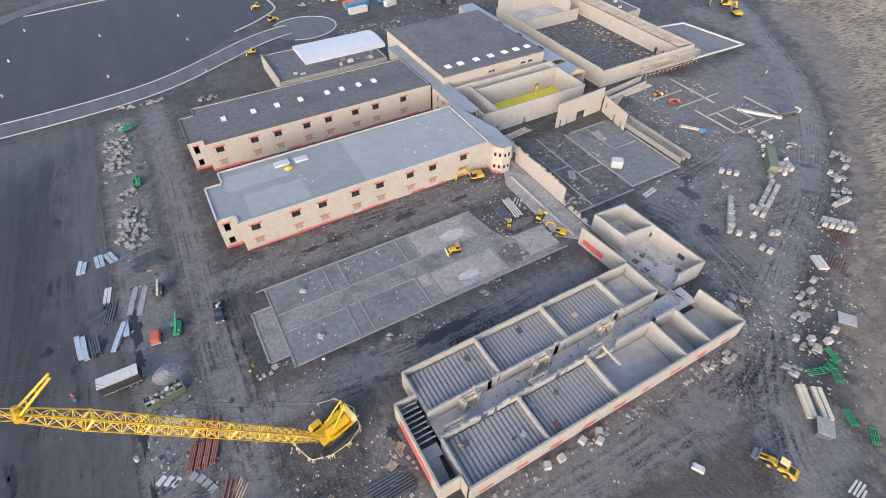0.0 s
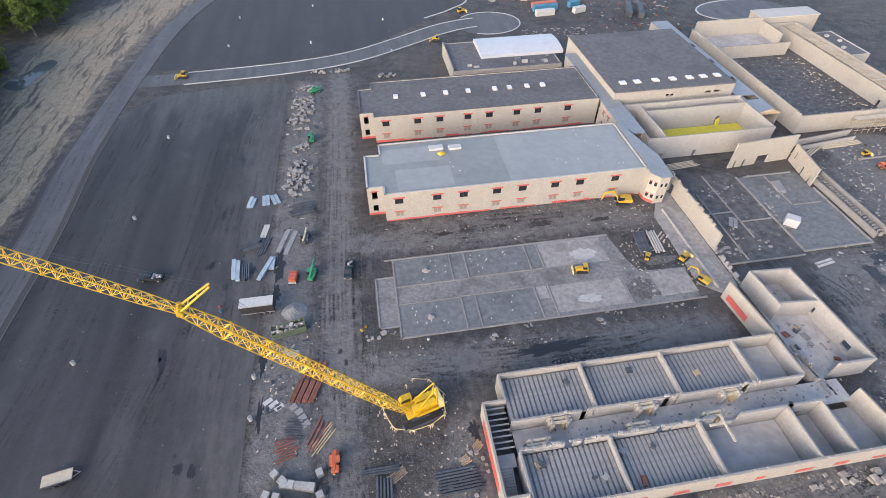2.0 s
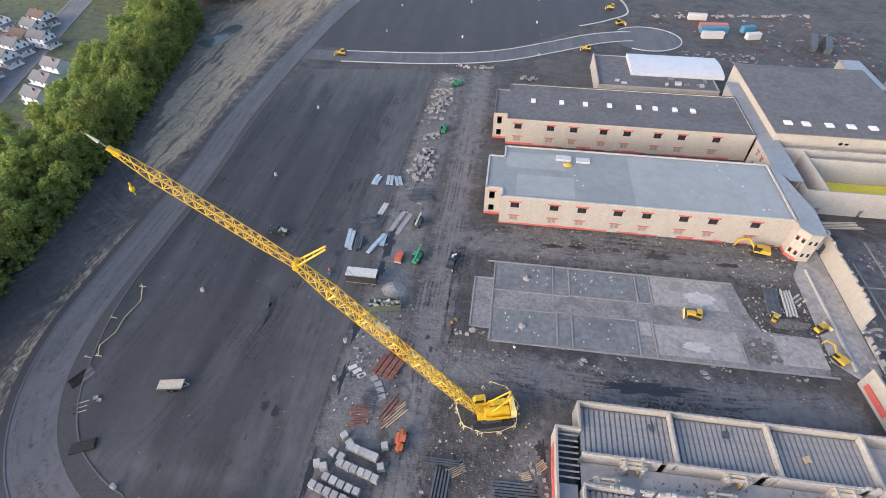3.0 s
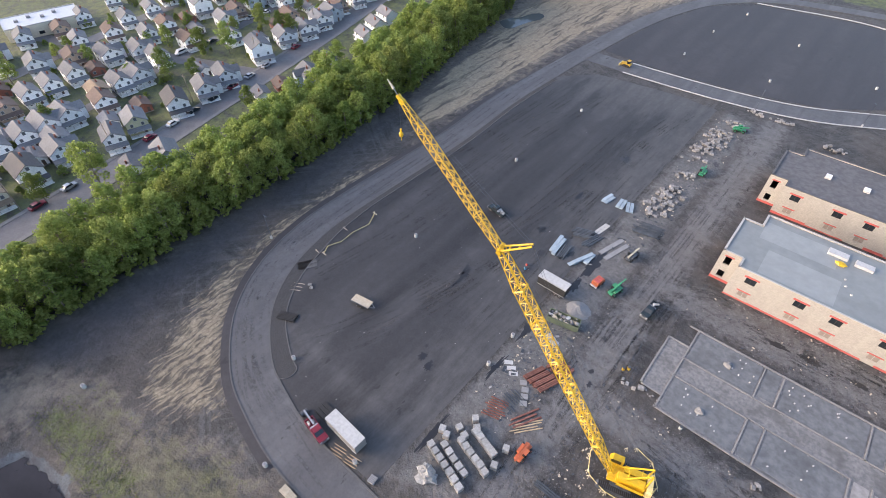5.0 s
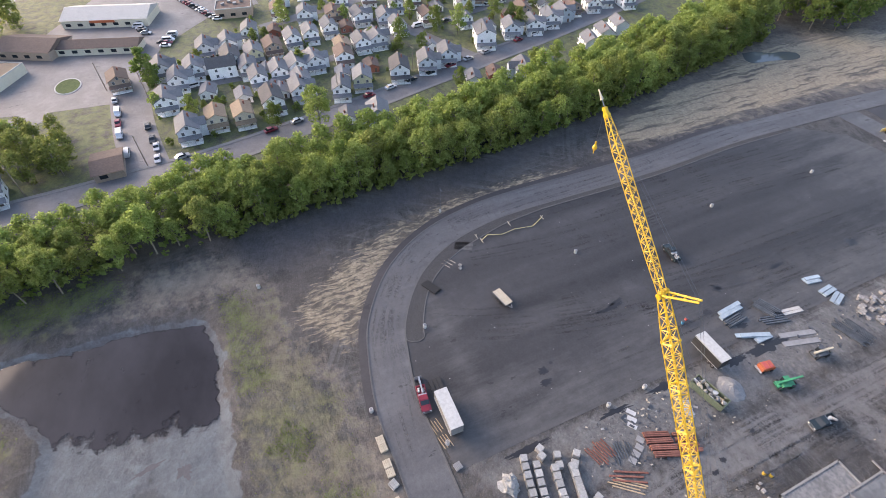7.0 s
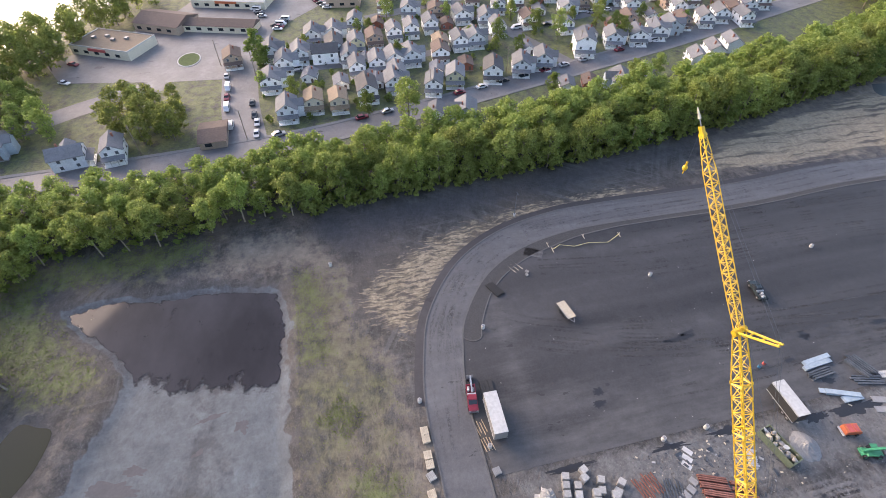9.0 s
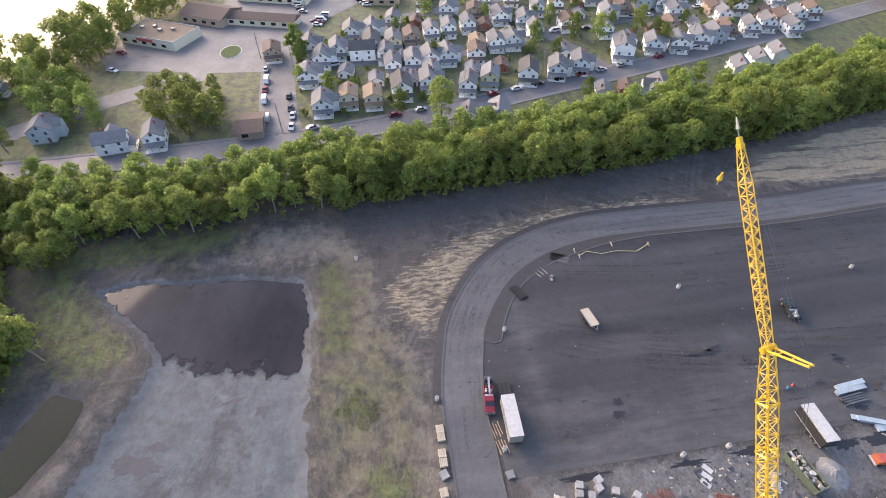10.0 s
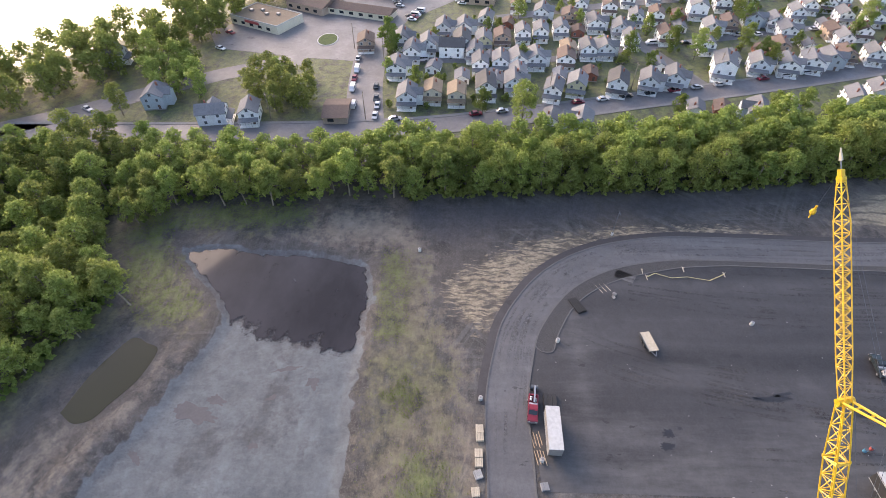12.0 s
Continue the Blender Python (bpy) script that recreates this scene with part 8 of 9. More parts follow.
stack("sheet_stack", "dark grey sheets on the verge", "sheet stack", at(-80.2, 42.5, 60), 2, 1, 4.6, 1.3, 0.12, "deck", 82, 0.1, 0.03, "sheet")
heap("white sacks beside the verge", -73.4, 38.0, 0.7, 0.5, 5, 83, size=0.7)
stack("timber_stack", "brown timber frame between truck and road", "timber stack", at(-38.8, 16.6, 10), 4, 1, 2.6, 0.12, 0.12, "timber", 84, 0.4, 0.1, "timber")
stack("timber_stack", "brown timber frame beside the road", "timber stack", at(-35.4, 17.0, 10), 4, 1, 2.6, 0.12, 0.12, "timber", 85, 0.4, 0.1, "timber")
stack("timber_pallet_pile", "grey metal cage at the road edge", "pallet pile", at(-30.4, 17.0, 10), 5, 3, 1.3, 0.22, 0.15, "joist", 86, 0.06, 0.02, "slat")
tape = thing("tape_barrier", "slack yellow tape barrier between timber stakes", "barrier")
line = [(-79.4, 47.2), (-80.6, 49.5), (-79.2, 53), (-79.6, 57), (-78.6, 62), (-80.7, 66.2)]
for (ax, ay), (bx, by) in zip(line, line[1:]):
    part("tape", Geo().tube((ax, ay, 0.3), (bx, by, 0.3), 0.08, 4), "yellow_pale", tape)
for x, y in ((-79.4, 47.2), (-81.4, 46.6), (-82.2, 56.8), (-80.7, 66.2)):
    part("stake", Geo().box(x - 0.8, y - 0.08, 0, x + 0.8, y + 0.08, 0.2).box(x - 0.06, y - 0.06, 0, x + 0.06, y + 0.06, 0.9), "plank", tape)
# wrapped bundle
rn = random.Random(9)
wr = thing("wrapped_bundle", "bulky bundle wrapped in crumpled silver sheet", "wrapped bundle", at(-23.8, 23.8))
part("cover", Geo().blob((0, 0, 0.9), 1.7, 1.4, 1.25, rn, 0.16, 14, 8), "wrap", wr)
part("skirt", Geo().blob((0.2, -0.3, 0.3), 2.0, 1.6, 0.4, rn, 0.3, 14, 4), "wrap", wr)


def lamp_base(x, y):
    t = thing("pedestal", "pale round concrete pedestal on the asphalt", "pedestal", at(x, y), "concrete pedestals")
    part("drum", Geo().tube((0, 0, 0), (0, 0, 0.95), 0.42, 14, 0.40), "coping", t)
    part("cage", Geo().tube((0, 0, 0.95), (0, 0, 1.08), 0.24, 8), "steel", t)


for x, y in ((-64.8, 151), (-65.3, 111.7), (-66.0, 66.8), (-60.5, 23.2), (-55, 219), (-54, 250), (-21, 259), (-21, 217), (11, 237), (12, 266), (-49, 281), (-87.0, -8.0), (-46.6, 6.2), (-34.9, 20.9 - 4.0), (-29.0, 57.5), (-27.6, 75.0), (-28.8, 48.5)):
    lamp_base(x, y)
rn = random.Random(31)
gen = thing("tank_trailer", "small white tank trailer on bare ground", "tank trailer", at(56.0, 7.4, -62) @ Matrix.Scale(0.72, 4))
part("tank", Geo().side([(-1.4, 0.6), (1.4, 0.6), (1.5, 1.2), (1.2, 1.7), (-1.2, 1.7), (-1.5, 1.2)], -0.7, 0.7), "white", gen)
wheels(gen, ((0, -0.85), (0, 0.85)), 0.36, 0.2)
box = thing("site_box", "pale flat-roofed steel site box", "site box", at(81.8, 0.9, 36))
part("body", Geo().box(-1.6, -1.3, 0.1, 1.6, 1.3, 1.7), "steel_dark", box)
part("lid", Geo().box(-1.75, -1.45, 1.7, 1.75, 1.45, 1.9), "wrap", box)
box = thing("site_box", "pale flat panel standing on blocks", "site box", at(110.5, 13.4, 34))
part("body", Geo().box(-1.5, -1.6, 0, 1.5, 1.6, 0.7), "steel_dark", box)
part("lid", Geo().box(-1.6, -1.8, 0.7, 1.6, 1.8, 0.85), "wrap", box)
for k, (x, y, a) in enumerate(((92.7, 8.9, -20), (95.6, 6.4, 50), (99.6, 9.6, 75), (96.6, 8.4, 10), (89.5, -4.6, 40), (89.0, -0.3, 62))):
    fr = thing("scaffold_bundle", "bright green steel frame lying on the ground", "scaffold", at(x, y, a), "green scaffold bundles")
    for j in range(4):
        part("bar", Geo().box(-1.8, -0.6 + 0.4 * j, 0.05, 1.8, -0.48 + 0.4 * j, 0.3), "green", fr)
    for j in range(3):
        part("brace", Geo().box(-1.5 + 1.4 * j, -0.65, 0.3, -1.35 + 1.4 * j, 0.75, 0.42), "green", fr)


def container(x, y, a, paint, label, length=6.0, h=2.5):
    t = thing("shipping_container", label, "container", at(x, y, a))
    part("box", Geo().box(-length / 2, -1.2, 0.1, length / 2, 1.2, h), paint, t)
    part("roof", Geo().box(-length / 2 - 0.02, -1.22, h, length / 2 + 0.02, 1.22, h + 0.08), paint, t)
    for i in range(int(length / 0.5)):
        part("rib", Geo().box(-length / 2 + 0.5 * i, -1.26, 0.2, -length / 2 + 0.5 * i + 0.2, -1.2, h - 0.1), paint, t)
    part("door", Geo().box(length / 2, -1.1, 0.2, length / 2 + 0.05, 1.1, h - 0.1), "steel", t)


container(148.2, 59.6, 42, "olive", "olive green shipping container by the block stacks", 11.0)
container(88.5, 240, 5, "orange", "orange-red shipping container in the far yard", 12)
container(88, 236.6, 5, "blue", "blue shipping container in the far yard", 12)
container(86, 230.5, 4, "white", "white shipping container in the far yard", 9)
container(103, 231.5, 15, "white", "white van-like container in the far yard", 6)
container(103, 239, 20, "blue", "blue shipping container in the far yard", 6)
container(131, 226, 70, "steel_dark", "dark steel container in the far yard", 14)
container(126, 228, 70, "steel_dark", "dark steel container in the far yard", 14)
container(84, 251, 0, "white", "white site office cabin in the far yard", 8)
container(106.5, 81.2, -40, "white", "small white site cabin on the slab", 3.2, 2.4)
for k in range(9):
    heap("pale wrapped goods in the far yard", 66 + 8 * k + (k * 13) % 5, 252 + (k * 29) % 14, 2.5, 1.6, 9, 300 + k, group="goods in the far yard")
bm_ = thing("tarpaulin", "blue tarpaulin over site goods", "tarpaulin", at(144.4, 81.4))
part("cover", Geo().blob((0, 0, 0.4), 1.4, 1.2, 0.8, random.Random(2), 0.2, 9, 5), "blue", bm_)
stack("timber_stack", "long pale formwork boards by the footings", "timber stack", at(143.4, 84.6, -52), 3, 2, 7.0, 0.3, 0.2, "plank", 90, 0.2, 0.05, "timber")
stack("timber_stack", "long pale formwork boards by the trench", "timber stack", at(146, 112.6, 4), 3, 2, 14.0, 0.4, 0.2, "plank", 91, 0.3, 0.02, "timber")
stack("timber_stack", "pale formwork boards near the tall wall", "timber stack", at(135, 111, 30), 3, 2, 9.0, 0.4, 0.2, "plank", 92, 0.3, 0.05, "timber")
stack("timber_stack", "pale timbers before the stage block", "timber stack", at(90, 110.5, 6), 5, 1, 12.0, 0.25, 0.2, "plank", 93, 0.35, 0.05, "timber")
tr = thing("haul_trailer", "dark tipping trailer by the footings", "trailer", at(178.8, 74.8, -15))
part("bed", Geo().side([(-3.0, 0.9), (3.0, 0.9), (3.3, 1.8), (-3.2, 1.8)], -1.2, 1.2), "steel_dark", tr)
part("front", Geo().box(3.0, -1.0, 0.6, 4.2, 1.0, 2.0), "cream", tr)
wheels(tr, ((-1.8, -1.1), (-1.8, 1.1), (2.2, -1.1), (2.2, 1.1)), 0.5, 0.35)
stack("board_stack", "pale long precast beam by the footings", "board stack", at(170, 79, 128), 1, 1, 14.0, 1.0, 0.8, "coping", 94, piece="beam")

# loose roof goods
for x0, x1, y0, y1 in ((15.5, 19.5, 117.4, 119.4), (21, 24.6, 117.0, 118.8)):
    part("roof_pallet", Geo().box(x0, y0, 8.785, x1, y1, 9.4), "white", wing_b, "white wrapped roofing goods")
part("roof_cart", Geo().blob((18.6, 115.4, 9.1), 1.2, 0.8, 0.5, random.Random(3), 0.2), "yellow", wing_b, "yellow roofing cart")
rn = random.Random(15)
for i in range(12):
    x, y = rn.uniform(6, 68), rn.uniform(103, 121)
    part("roof_drain", Geo().tube((x, y, 8.78), (x, y, 8.95), 0.25, 8), "coping", wing_b)
# masonry gear between corridor walls
for k, (x, y) in enumerate(((27.2, 36.8), (43.8, 36.9), (60.5, 36.9), (22.5, 33.6), (40.8, 33.6), (55.2, 33.4))):
    t = thing("masonry_scaffold", "block-built doorway recess with timber trestle", "scaffold", at(x, y))
    for dx in (-1.6, 1.2):
        part("pier", Geo().box(dx, -0.8, 0.15, dx + 0.4, 0.7, 5.2), "block_raw", t)
    for z in (4.4, 4.9):
        part("plank", Geo().box(-2.2, -0.5, z, 2.2, -0.1, z + 0.1).box(-2.2, 0.2, z, 2.2, 0.6, z + 0.1), "plank", t)
    part("trestle", Geo().box(-1.0, -0.7, 0.15, -0.9, 0.6, 4.4).box(0.8, -0.7, 0.15, 0.9, 0.6, 4.4), "timber", t)
stack("timber_stack", "pale timber beams laid across the open room", "timber stack", at(54.5, 31.5, 0, 5.4), 1, 1, 4.0, 0.4, 0.25, "plank", 95, piece="timber")
stack("timber_stack", "pale timber beam laid across the open room", "timber stack", at(55.2, 30.5, 90, 5.66), 1, 1, 5.0, 0.4, 0.25, "plank", 96, piece="timber")
rn = random.Random(19)
for i in range(26):
    x, y, z = rn.choice(((rn.uniform(20, 65), rn.uniform(39, 46), DECK + 0.12), (rn.uniform(20, 50), rn.uniform(24.2, 31.5), DECK + 0.12), (rn.uniform(20, 75), rn.uniform(34, 36.6), 0.15), (rn.uniform(82, 90), rn.uniform(41, 52), 0.2)))
    stack("site_goods", "small site goods lying on the open floor", "site goods", at(x, y, rn.uniform(0, 180), z), rn.choice((1, 2, 3)), 1, rn.uniform(0.6, 1.8), 0.35, 0.4, rn.choice(("rust", "steel_dark", "timber", "wrap", "steel_dark", "joist")), 400 + i, group="goods on the open floors", piece="item")

stack("mat_stack", "black rubber mats stacked beside the trailer", "mat stack", at(-46.2, 20.2, -3), 3, 2, 3.4, 0.8, 0.25, "black", 97, 0.05, 0.02, "mat")

# barrels and drums
def barrel(x, y, paint, label):
    t = thing("barrel", label, "barrel", at(x, y), "barrels on site")
    part("shell", Geo().tube((0, 0, 0), (0, 0, 0.88), 0.32, 12), paint, t)
    part("rim", Geo().tube((0, 0, 0.86), (0, 0, 0.93), 0.34, 12), "steel_dark", t)


for x, y, paint, word in ((-7, 65.6, "machine", "yellow"), (6.9, 60.9, "white", "white"), (-38, 75.8, "blue", "blue"), (-38.4, 77.2, "red", "red"), (153.8, 65.9, "white", "white"), (-6.2, 66.4, "machine", "yellow")):
    barrel(x, y, paint, word + " steel barrel standing on the ground")
for k, (x, y) in enumerate(((153.8, 65.9), (149.8, 62.5), (158.0, 73.6), (160.5, 68.1), (150.3, 55.1), (146.8, 53.6), (153.4, 57.8), (152, 64))):
    t = thing("bulk_bag", "bulging white bulk bag beside the container", "bulk bag", at(x, y), "white bulk bags")
    part("sack", Geo().blob((0, 0, 0.6), 0.75, 0.75, 0.65, random.Random(700 + k), 0.12, 9, 5), "white", t)
    part("neck", Geo().tube((0, 0, 1.15), (0.1, 0, 1.5), 0.2, 8), "white", t)

# lamp posts
def lamp_post(x, y, turn, h=8.0):
    t = thing("lamp_post", "slim dark lamp post on concrete base", "lamp post", at(x, y, turn), "lamp posts")
    part("base", Geo().tube((0, 0, 0), (0, 0, 0.8), 0.32, 10), "coping", t)
    part("pole", Geo().tube((0, 0, 0.8), (0, 0, h), 0.09, 8, 0.06), "steel_dark", t)
    part("head", Geo().box(-0.1, -0.15, h, 1.1, 0.15, h + 0.12), "steel_dark", t)


for x, y, a in ((-94.1, 42.0, 0), (-18.5, 190.0, 90), (12.0, 204.0, 120), (180, 60, 0), (200, 98, 0)):
    lamp_post(x, y, a)

# town cars
CARS = [car_model("car_white", "white saloon car parked in the town"), car_model("car_silver", "silver saloon car parked in the town"), car_model("car_dark", "dark saloon car parked in the town"), car_model("maroon", "dark red saloon car parked in the town"), car_model("car_white", "white van parked in the town", True)]
rn = random.Random(21)
spots = [(-203, -98, 60), (-219, -99, 60), (-178, -38, 0), (-170, -37.5, 0), (-158, -35.5, 0), (-185, -38, 0), (-158, -27, 0), (-240, -21, 70), (-172, -29, 0), (-151, -27, 0), (-153, -128, 60), (-195, -39, 0), (-163, -28, 0)]
spots += [(-236 - 2.6 * i, -20 + 0.8 * i, 75) for i in range(5)] + [(-290 + 3 * i, -10 + 1.2 * i, 80) for i in range(12)] + [(-300 + 3.1 * i, 4 + 1.1 * i, 80) for i in range(10)] + [(-262 + 3 * i, -30 + i, 72) for i in range(4)]
for f in range(26):
    y = -20 + 9.2 * f
    x = np.interp(y, [-10, 30, 64, 95, 135, 178, 228], [-146, -155, -164, -172, -183, -196, -212])
    if rn.random() < 0.6:
        spots.append((float(x) - 3.2, y, 104))
for f in range(16):
    y = -10 + 12 * f
    x = np.interp(y, [-34, 30, 66, 96, 140, 190], [-196, -196, -206, -214, -226, -240])
    spots.append((float(x) + rn.choice((-1.4, 1.4)), y + rn.uniform(-3, 3), 98))
for x, y, a in spots:
    copy_thing(tagged(rn.choice(CARS), "", "", "town cars"), at(x, y, a + rn.choice((0, 180)), 0.06))
for ob in CARS:
    for o in (*ob.children_recursive, ob):
        bpy.data.objects.remove(o)
for x, y in ((-143, -62), (-144, -30), (-150, 4), (-159, 34), (-168, 66), (-177, 100), (-188, 138), (-200, 176), (-200, -42), (-186, -28)):
    t = thing("utility_pole", "weathered timber utility pole with crossarm", "utility pole", at(x - 5.2, y, 14), "utility poles")
    part("pole", Geo().tube((0, 0, 0), (0, 0, 10.5), 0.15, 8, 0.11), "bark", t)
    part("crossarm", Geo().box(-1.1, -0.07, 9.6, 1.1, 0.07, 9.78), "bark", t)

M["fragment"] = plain("dusty_fragments", (0.12, 0.115, 0.108), (0.27, 0.26, 0.245), 0.9, 0.9)
M["clod"] = plain("dark_clods", (0.06, 0.058, 0.056), (0.16, 0.152, 0.145), 1.2, 0.95)
M["weed"] = leaf_material("weeds", (0.070, 0.105, 0.022), (0.16, 0.19, 0.05))
# puddles and wet stains
def puddle(x, y, rx, ry, turn, seed, z=0.035, material="wet"):
    rn = random.Random(seed)
    n = 44
    k = [rn.uniform(0.3, 1.25) for _ in range(n)]
    k = [(k[i - 1] + 2 * k[i] + k[(i + 1) % n]) / 4 for i in range(n)]
    poly = [(rx * k[i] * math.cos(math.tau * i / n), ry * k[i] * math.sin(math.tau * i / n)) for i in range(n)]
    single("puddle", Geo().prism(poly, -0.02, 0.0), material, "dark shallow puddle drying on the ground", "puddle", at(x, y, turn, z), "puddles", "structure")


for k, (x, y, rx, ry, a) in enumerate(((-48.2, 64.3, 0.8, 4.6, 4), (-49.2, 66.5, 0.5, 2.2, 10), (-40.6, 41.2, 1.1, 1.3, 0), (-38.0, 40.2, 0.9, 1.6, 0), (-41.6, 43.6, 0.4, 0.6, 0), (-39.8, 134.4, 1.6, 1.8, 0), (-41.9, 109.3, 0.8, 2.6, 0), (-45, 79, 0.6, 2.4, 0), (-38, 83, 0.6, 1.6, 0),
                                       (-42.6, 90.6, 1.4, 1.6, 0), (-32, 87.4, 0.8, 1.6, 0))):
    puddle(x, y, rx, ry, a, 500 + k, 0.036)
for k, (x, y, rx, ry, a) in enumerate(((15.3, 92.6, 3.4, 0.9, 4), (22.4, 93.0, 3.2, 1.0, -3), (31, 93.2, 2.6, 0.9, 0), (41, 92.2, 3.6, 1.4, 4), (58, 91.6, 3.2, 0.9, 0), (33, 54.8, 9.8, 1.7, 2), (-27.3, 49, 0.9, 4.5, 0), (-27.6, 62, 0.9, 5.0, 0), (-26.0, 88.5, 1.5, 5.5, 0), (-26.2, 79, 1.2, 4.0, 0), (-28.0, 30, 0.8, 6, 0),
                                       (121, 66.5, 4.0, 2.2, 30), (115.8, 61.5, 2.2, 4.2, 10), (108, 48.2, 2.4, 3.4, 20), (146, 45, 1.6, 3.0, 40), (157, 53.3, 1.4, 3.4, 40), (-11.8, 61, 0.6, 0.8, 0), (-10.6, 58, 0.5, 0.9, 0), (-13.6, 70, 0.4, 0.7, 0), (12.5, 39.5, 1.2, 2.4, 0), (-22.0, 130, 1.2, 2.2, 0), (-17.6, 150, 1.0, 1.6, 0))):
    puddle(x, y, rx, ry, a, 540 + k, 0.012)

for k, (x, y, rx, ry, a) in enumerate(((-43.0, -49.6, 2.0, 5.2, -14), (-45.6, -46.0, 1.2, 2.4, -20), (-50.0, -27.6, 1.8, 1.5, 0), (-34.2, -57.2, 0.8, 2.2, -40), (-36.7, -36.4, 0.9, 1.1, 0), (-46.4, -35.3, 0.8, 1.2, 30), (-53.0, -33.6, 0.6, 3.2, 10))):
    puddle(x, y, rx, ry, a, 580 + k, -0.885, "damp")


# tyre lines along the haul roads and over the car park
def dusty_lines(name, c, alpha):
    m, n, l, p = nodes_of(name)
    vec = coords(n, l)
    l.new(ramp(n, l, noise_node(n, l, vec, 1.2, 5, 0.7), tuple(0.75 * v for v in c), tuple(1.25 * v for v in c), 0.2, 0.8), p.inputs["Base Color"])
    p.inputs["Roughness"].default_value = 0.8
    worn = maths(n, l, "MULTIPLY", ramp(n, l, noise_node(n, l, vec, 0.11, 4, 0.6), (0, 0, 0), (1, 1, 1), 0.35, 0.85), ramp(n, l, noise_node(n, l, vec, 1.6, 6, 0.8), (0, 0, 0), (1, 1, 1), 0.25, 0.8))
    l.new(maths(n, l, "MULTIPLY", worn, alpha), p.inputs["Alpha"])
    return m


def tyre_lines(name, label, lines, material, seed, pairs, reach, z):
    rn = random.Random(seed)
    g = Geo()
    for pts in lines:
        line = smooth_line(pts)
        for _ in range(pairs):
            off, ph, amp, wl = rn.uniform(-reach, reach), rn.uniform(0, 6), rn.uniform(0.3, 1.4), rn.uniform(5, 12)
            a, b = sorted((rn.uniform(0, 0.5), rn.uniform(0.45, 1.0)))
            cut = line[int(a * len(line)):max(int(b * len(line)), int(a * len(line)) + 4)]
            if len(cut) < 3:
                continue
            for side in (-0.95, 0.95):
                w = rn.uniform(0.18, 0.34)
                rows = [[q + d * (off + side + e + amp * math.sin(i / wl + ph)) for i, (q, d) in enumerate(zip(cut, [r - q for q, r in zip(cut, offset_line(cut, 1.0))]))] for e in (w, -w)]
                k = len(cut)
                g.add([(q.x, q.y, z) for row in rows for q in row], [(i, i + 1, k + i + 1, k + i) for i in range(k - 1)])
    single(name, g, material, label, "tyre tracks", None, "", "stuff")


M["line_pale"] = dusty_lines("pale_tyre_dust", (0.135, 0.131, 0.128), 0.75)
M["line_dark"] = dusty_lines("dark_tyre_mud", (0.028, 0.027, 0.027), 0.25)
M["line_lot"] = dusty_lines("tyre_dust_on_asphalt", (0.075, 0.074, 0.075), 0.42)
HAUL = TRACKS + [[(-10, 24), (-6, 60), (-4, 92), (10, 96), (60, 93)], [(60, 14), (84, 14), (100, 30), (104, 52), (98, 66), (84, 68)], [(45, 4), (62, -6), (80, -12)], [(96, 26), (76, 10), (55, -12)], [(10, 16), (-6, 30), (-12, 60)], [(106, 60), (130, 44), (150, 48)], [(-4, 57), (30, 52), (72, 57)]]
tyre_lines("tyre_tracks", "pale dusty tyre tracks along the haul roads", HAUL, "line_pale", 71, 9, 4.0, 0.008)
tyre_lines("tyre_tracks", "dark muddy tyre tracks along the haul roads", HAUL[2:], "line_dark", 72, 5, 4.5, 0.013)
LOT_LINES = [[(-62, 24), (-56, 36), (-50, 60), (-46, 100), (-44, 178)], [(-76, 38), (-71, 70), (-70, 120), (-66, 172)], [(-36, 178), (-40, 150), (-42, 100), (-50, 60), (-60, 32)], [(-80, 70), (-78, 110), (-76, 170)], [(-33, 40), (-33, 90), (-34, 176)]]
tyre_lines("tyre_tracks", "faint tyre tracks across the asphalt", LOT_LINES, "line_lot", 73, 8, 5.0, 0.036)
M["line_road"] = dusty_lines("tyre_dust_on_the_road", (0.15, 0.148, 0.15), 0.5)
tyre_lines("tyre_tracks", "pale dusty wheel lanes along the perimeter road", [[(p.x, p.y) for p in ROAD[::6] if p.y < 260]], "line_road", 74, 9, 2.3, 0.056)

rn = random.Random(640)
for label, x, y, rx, ry, m_name in (("dark earth filling the open end of the slab", 58.3, 66.6, 3.9, 3.5, "clod"), ("dark earth spread on the slab edge", 66.5, 74.6, 5.0, 1.6, "clod"), ("pale grout spilled over the slab", 48.5, 79.6, 3.4, 2.2, "screed"), ("pale grout spilled over the slab", 45.0, 66.0, 2.8, 1.4, "screed")):
    reach = [rn.uniform(0.75, 1.1) for _ in range(28)]
    single("spill", Geo().prism([(rx * reach[i] * math.cos(math.tau * i / 28), ry * reach[i] * math.sin(math.tau * i / 28)) for i in range(28)], 0, 0.02), m_name, label, "spill", at(x, y, 0, 0.156), "spills on the slab", "structure")

# chips of stone, block and timber strewn over the site
def chips(name, label, area, count, material, seed, low, high, z=0.0):
    rn = random.Random(seed)
    g = Geo()
    for _ in range(count):
        x0, y0, x1, y1 = rn.choice(area)
        s = rn.uniform(low, high) ** 1.0
        m = at(rn.uniform(x0, x1), rn.uniform(y0, y1), rn.uniform(0, 360), z) @ Matrix.Rotation(rn.uniform(-0.3, 0.3), 4, "X")
        g.obox(m, -s * rn.uniform(0.5, 1.6), -s * 0.5, -0.03, s, s * 0.6, s * rn.uniform(0.25, 0.6))
    single(name, g, material, label, "rubble", None, "", "stuff")


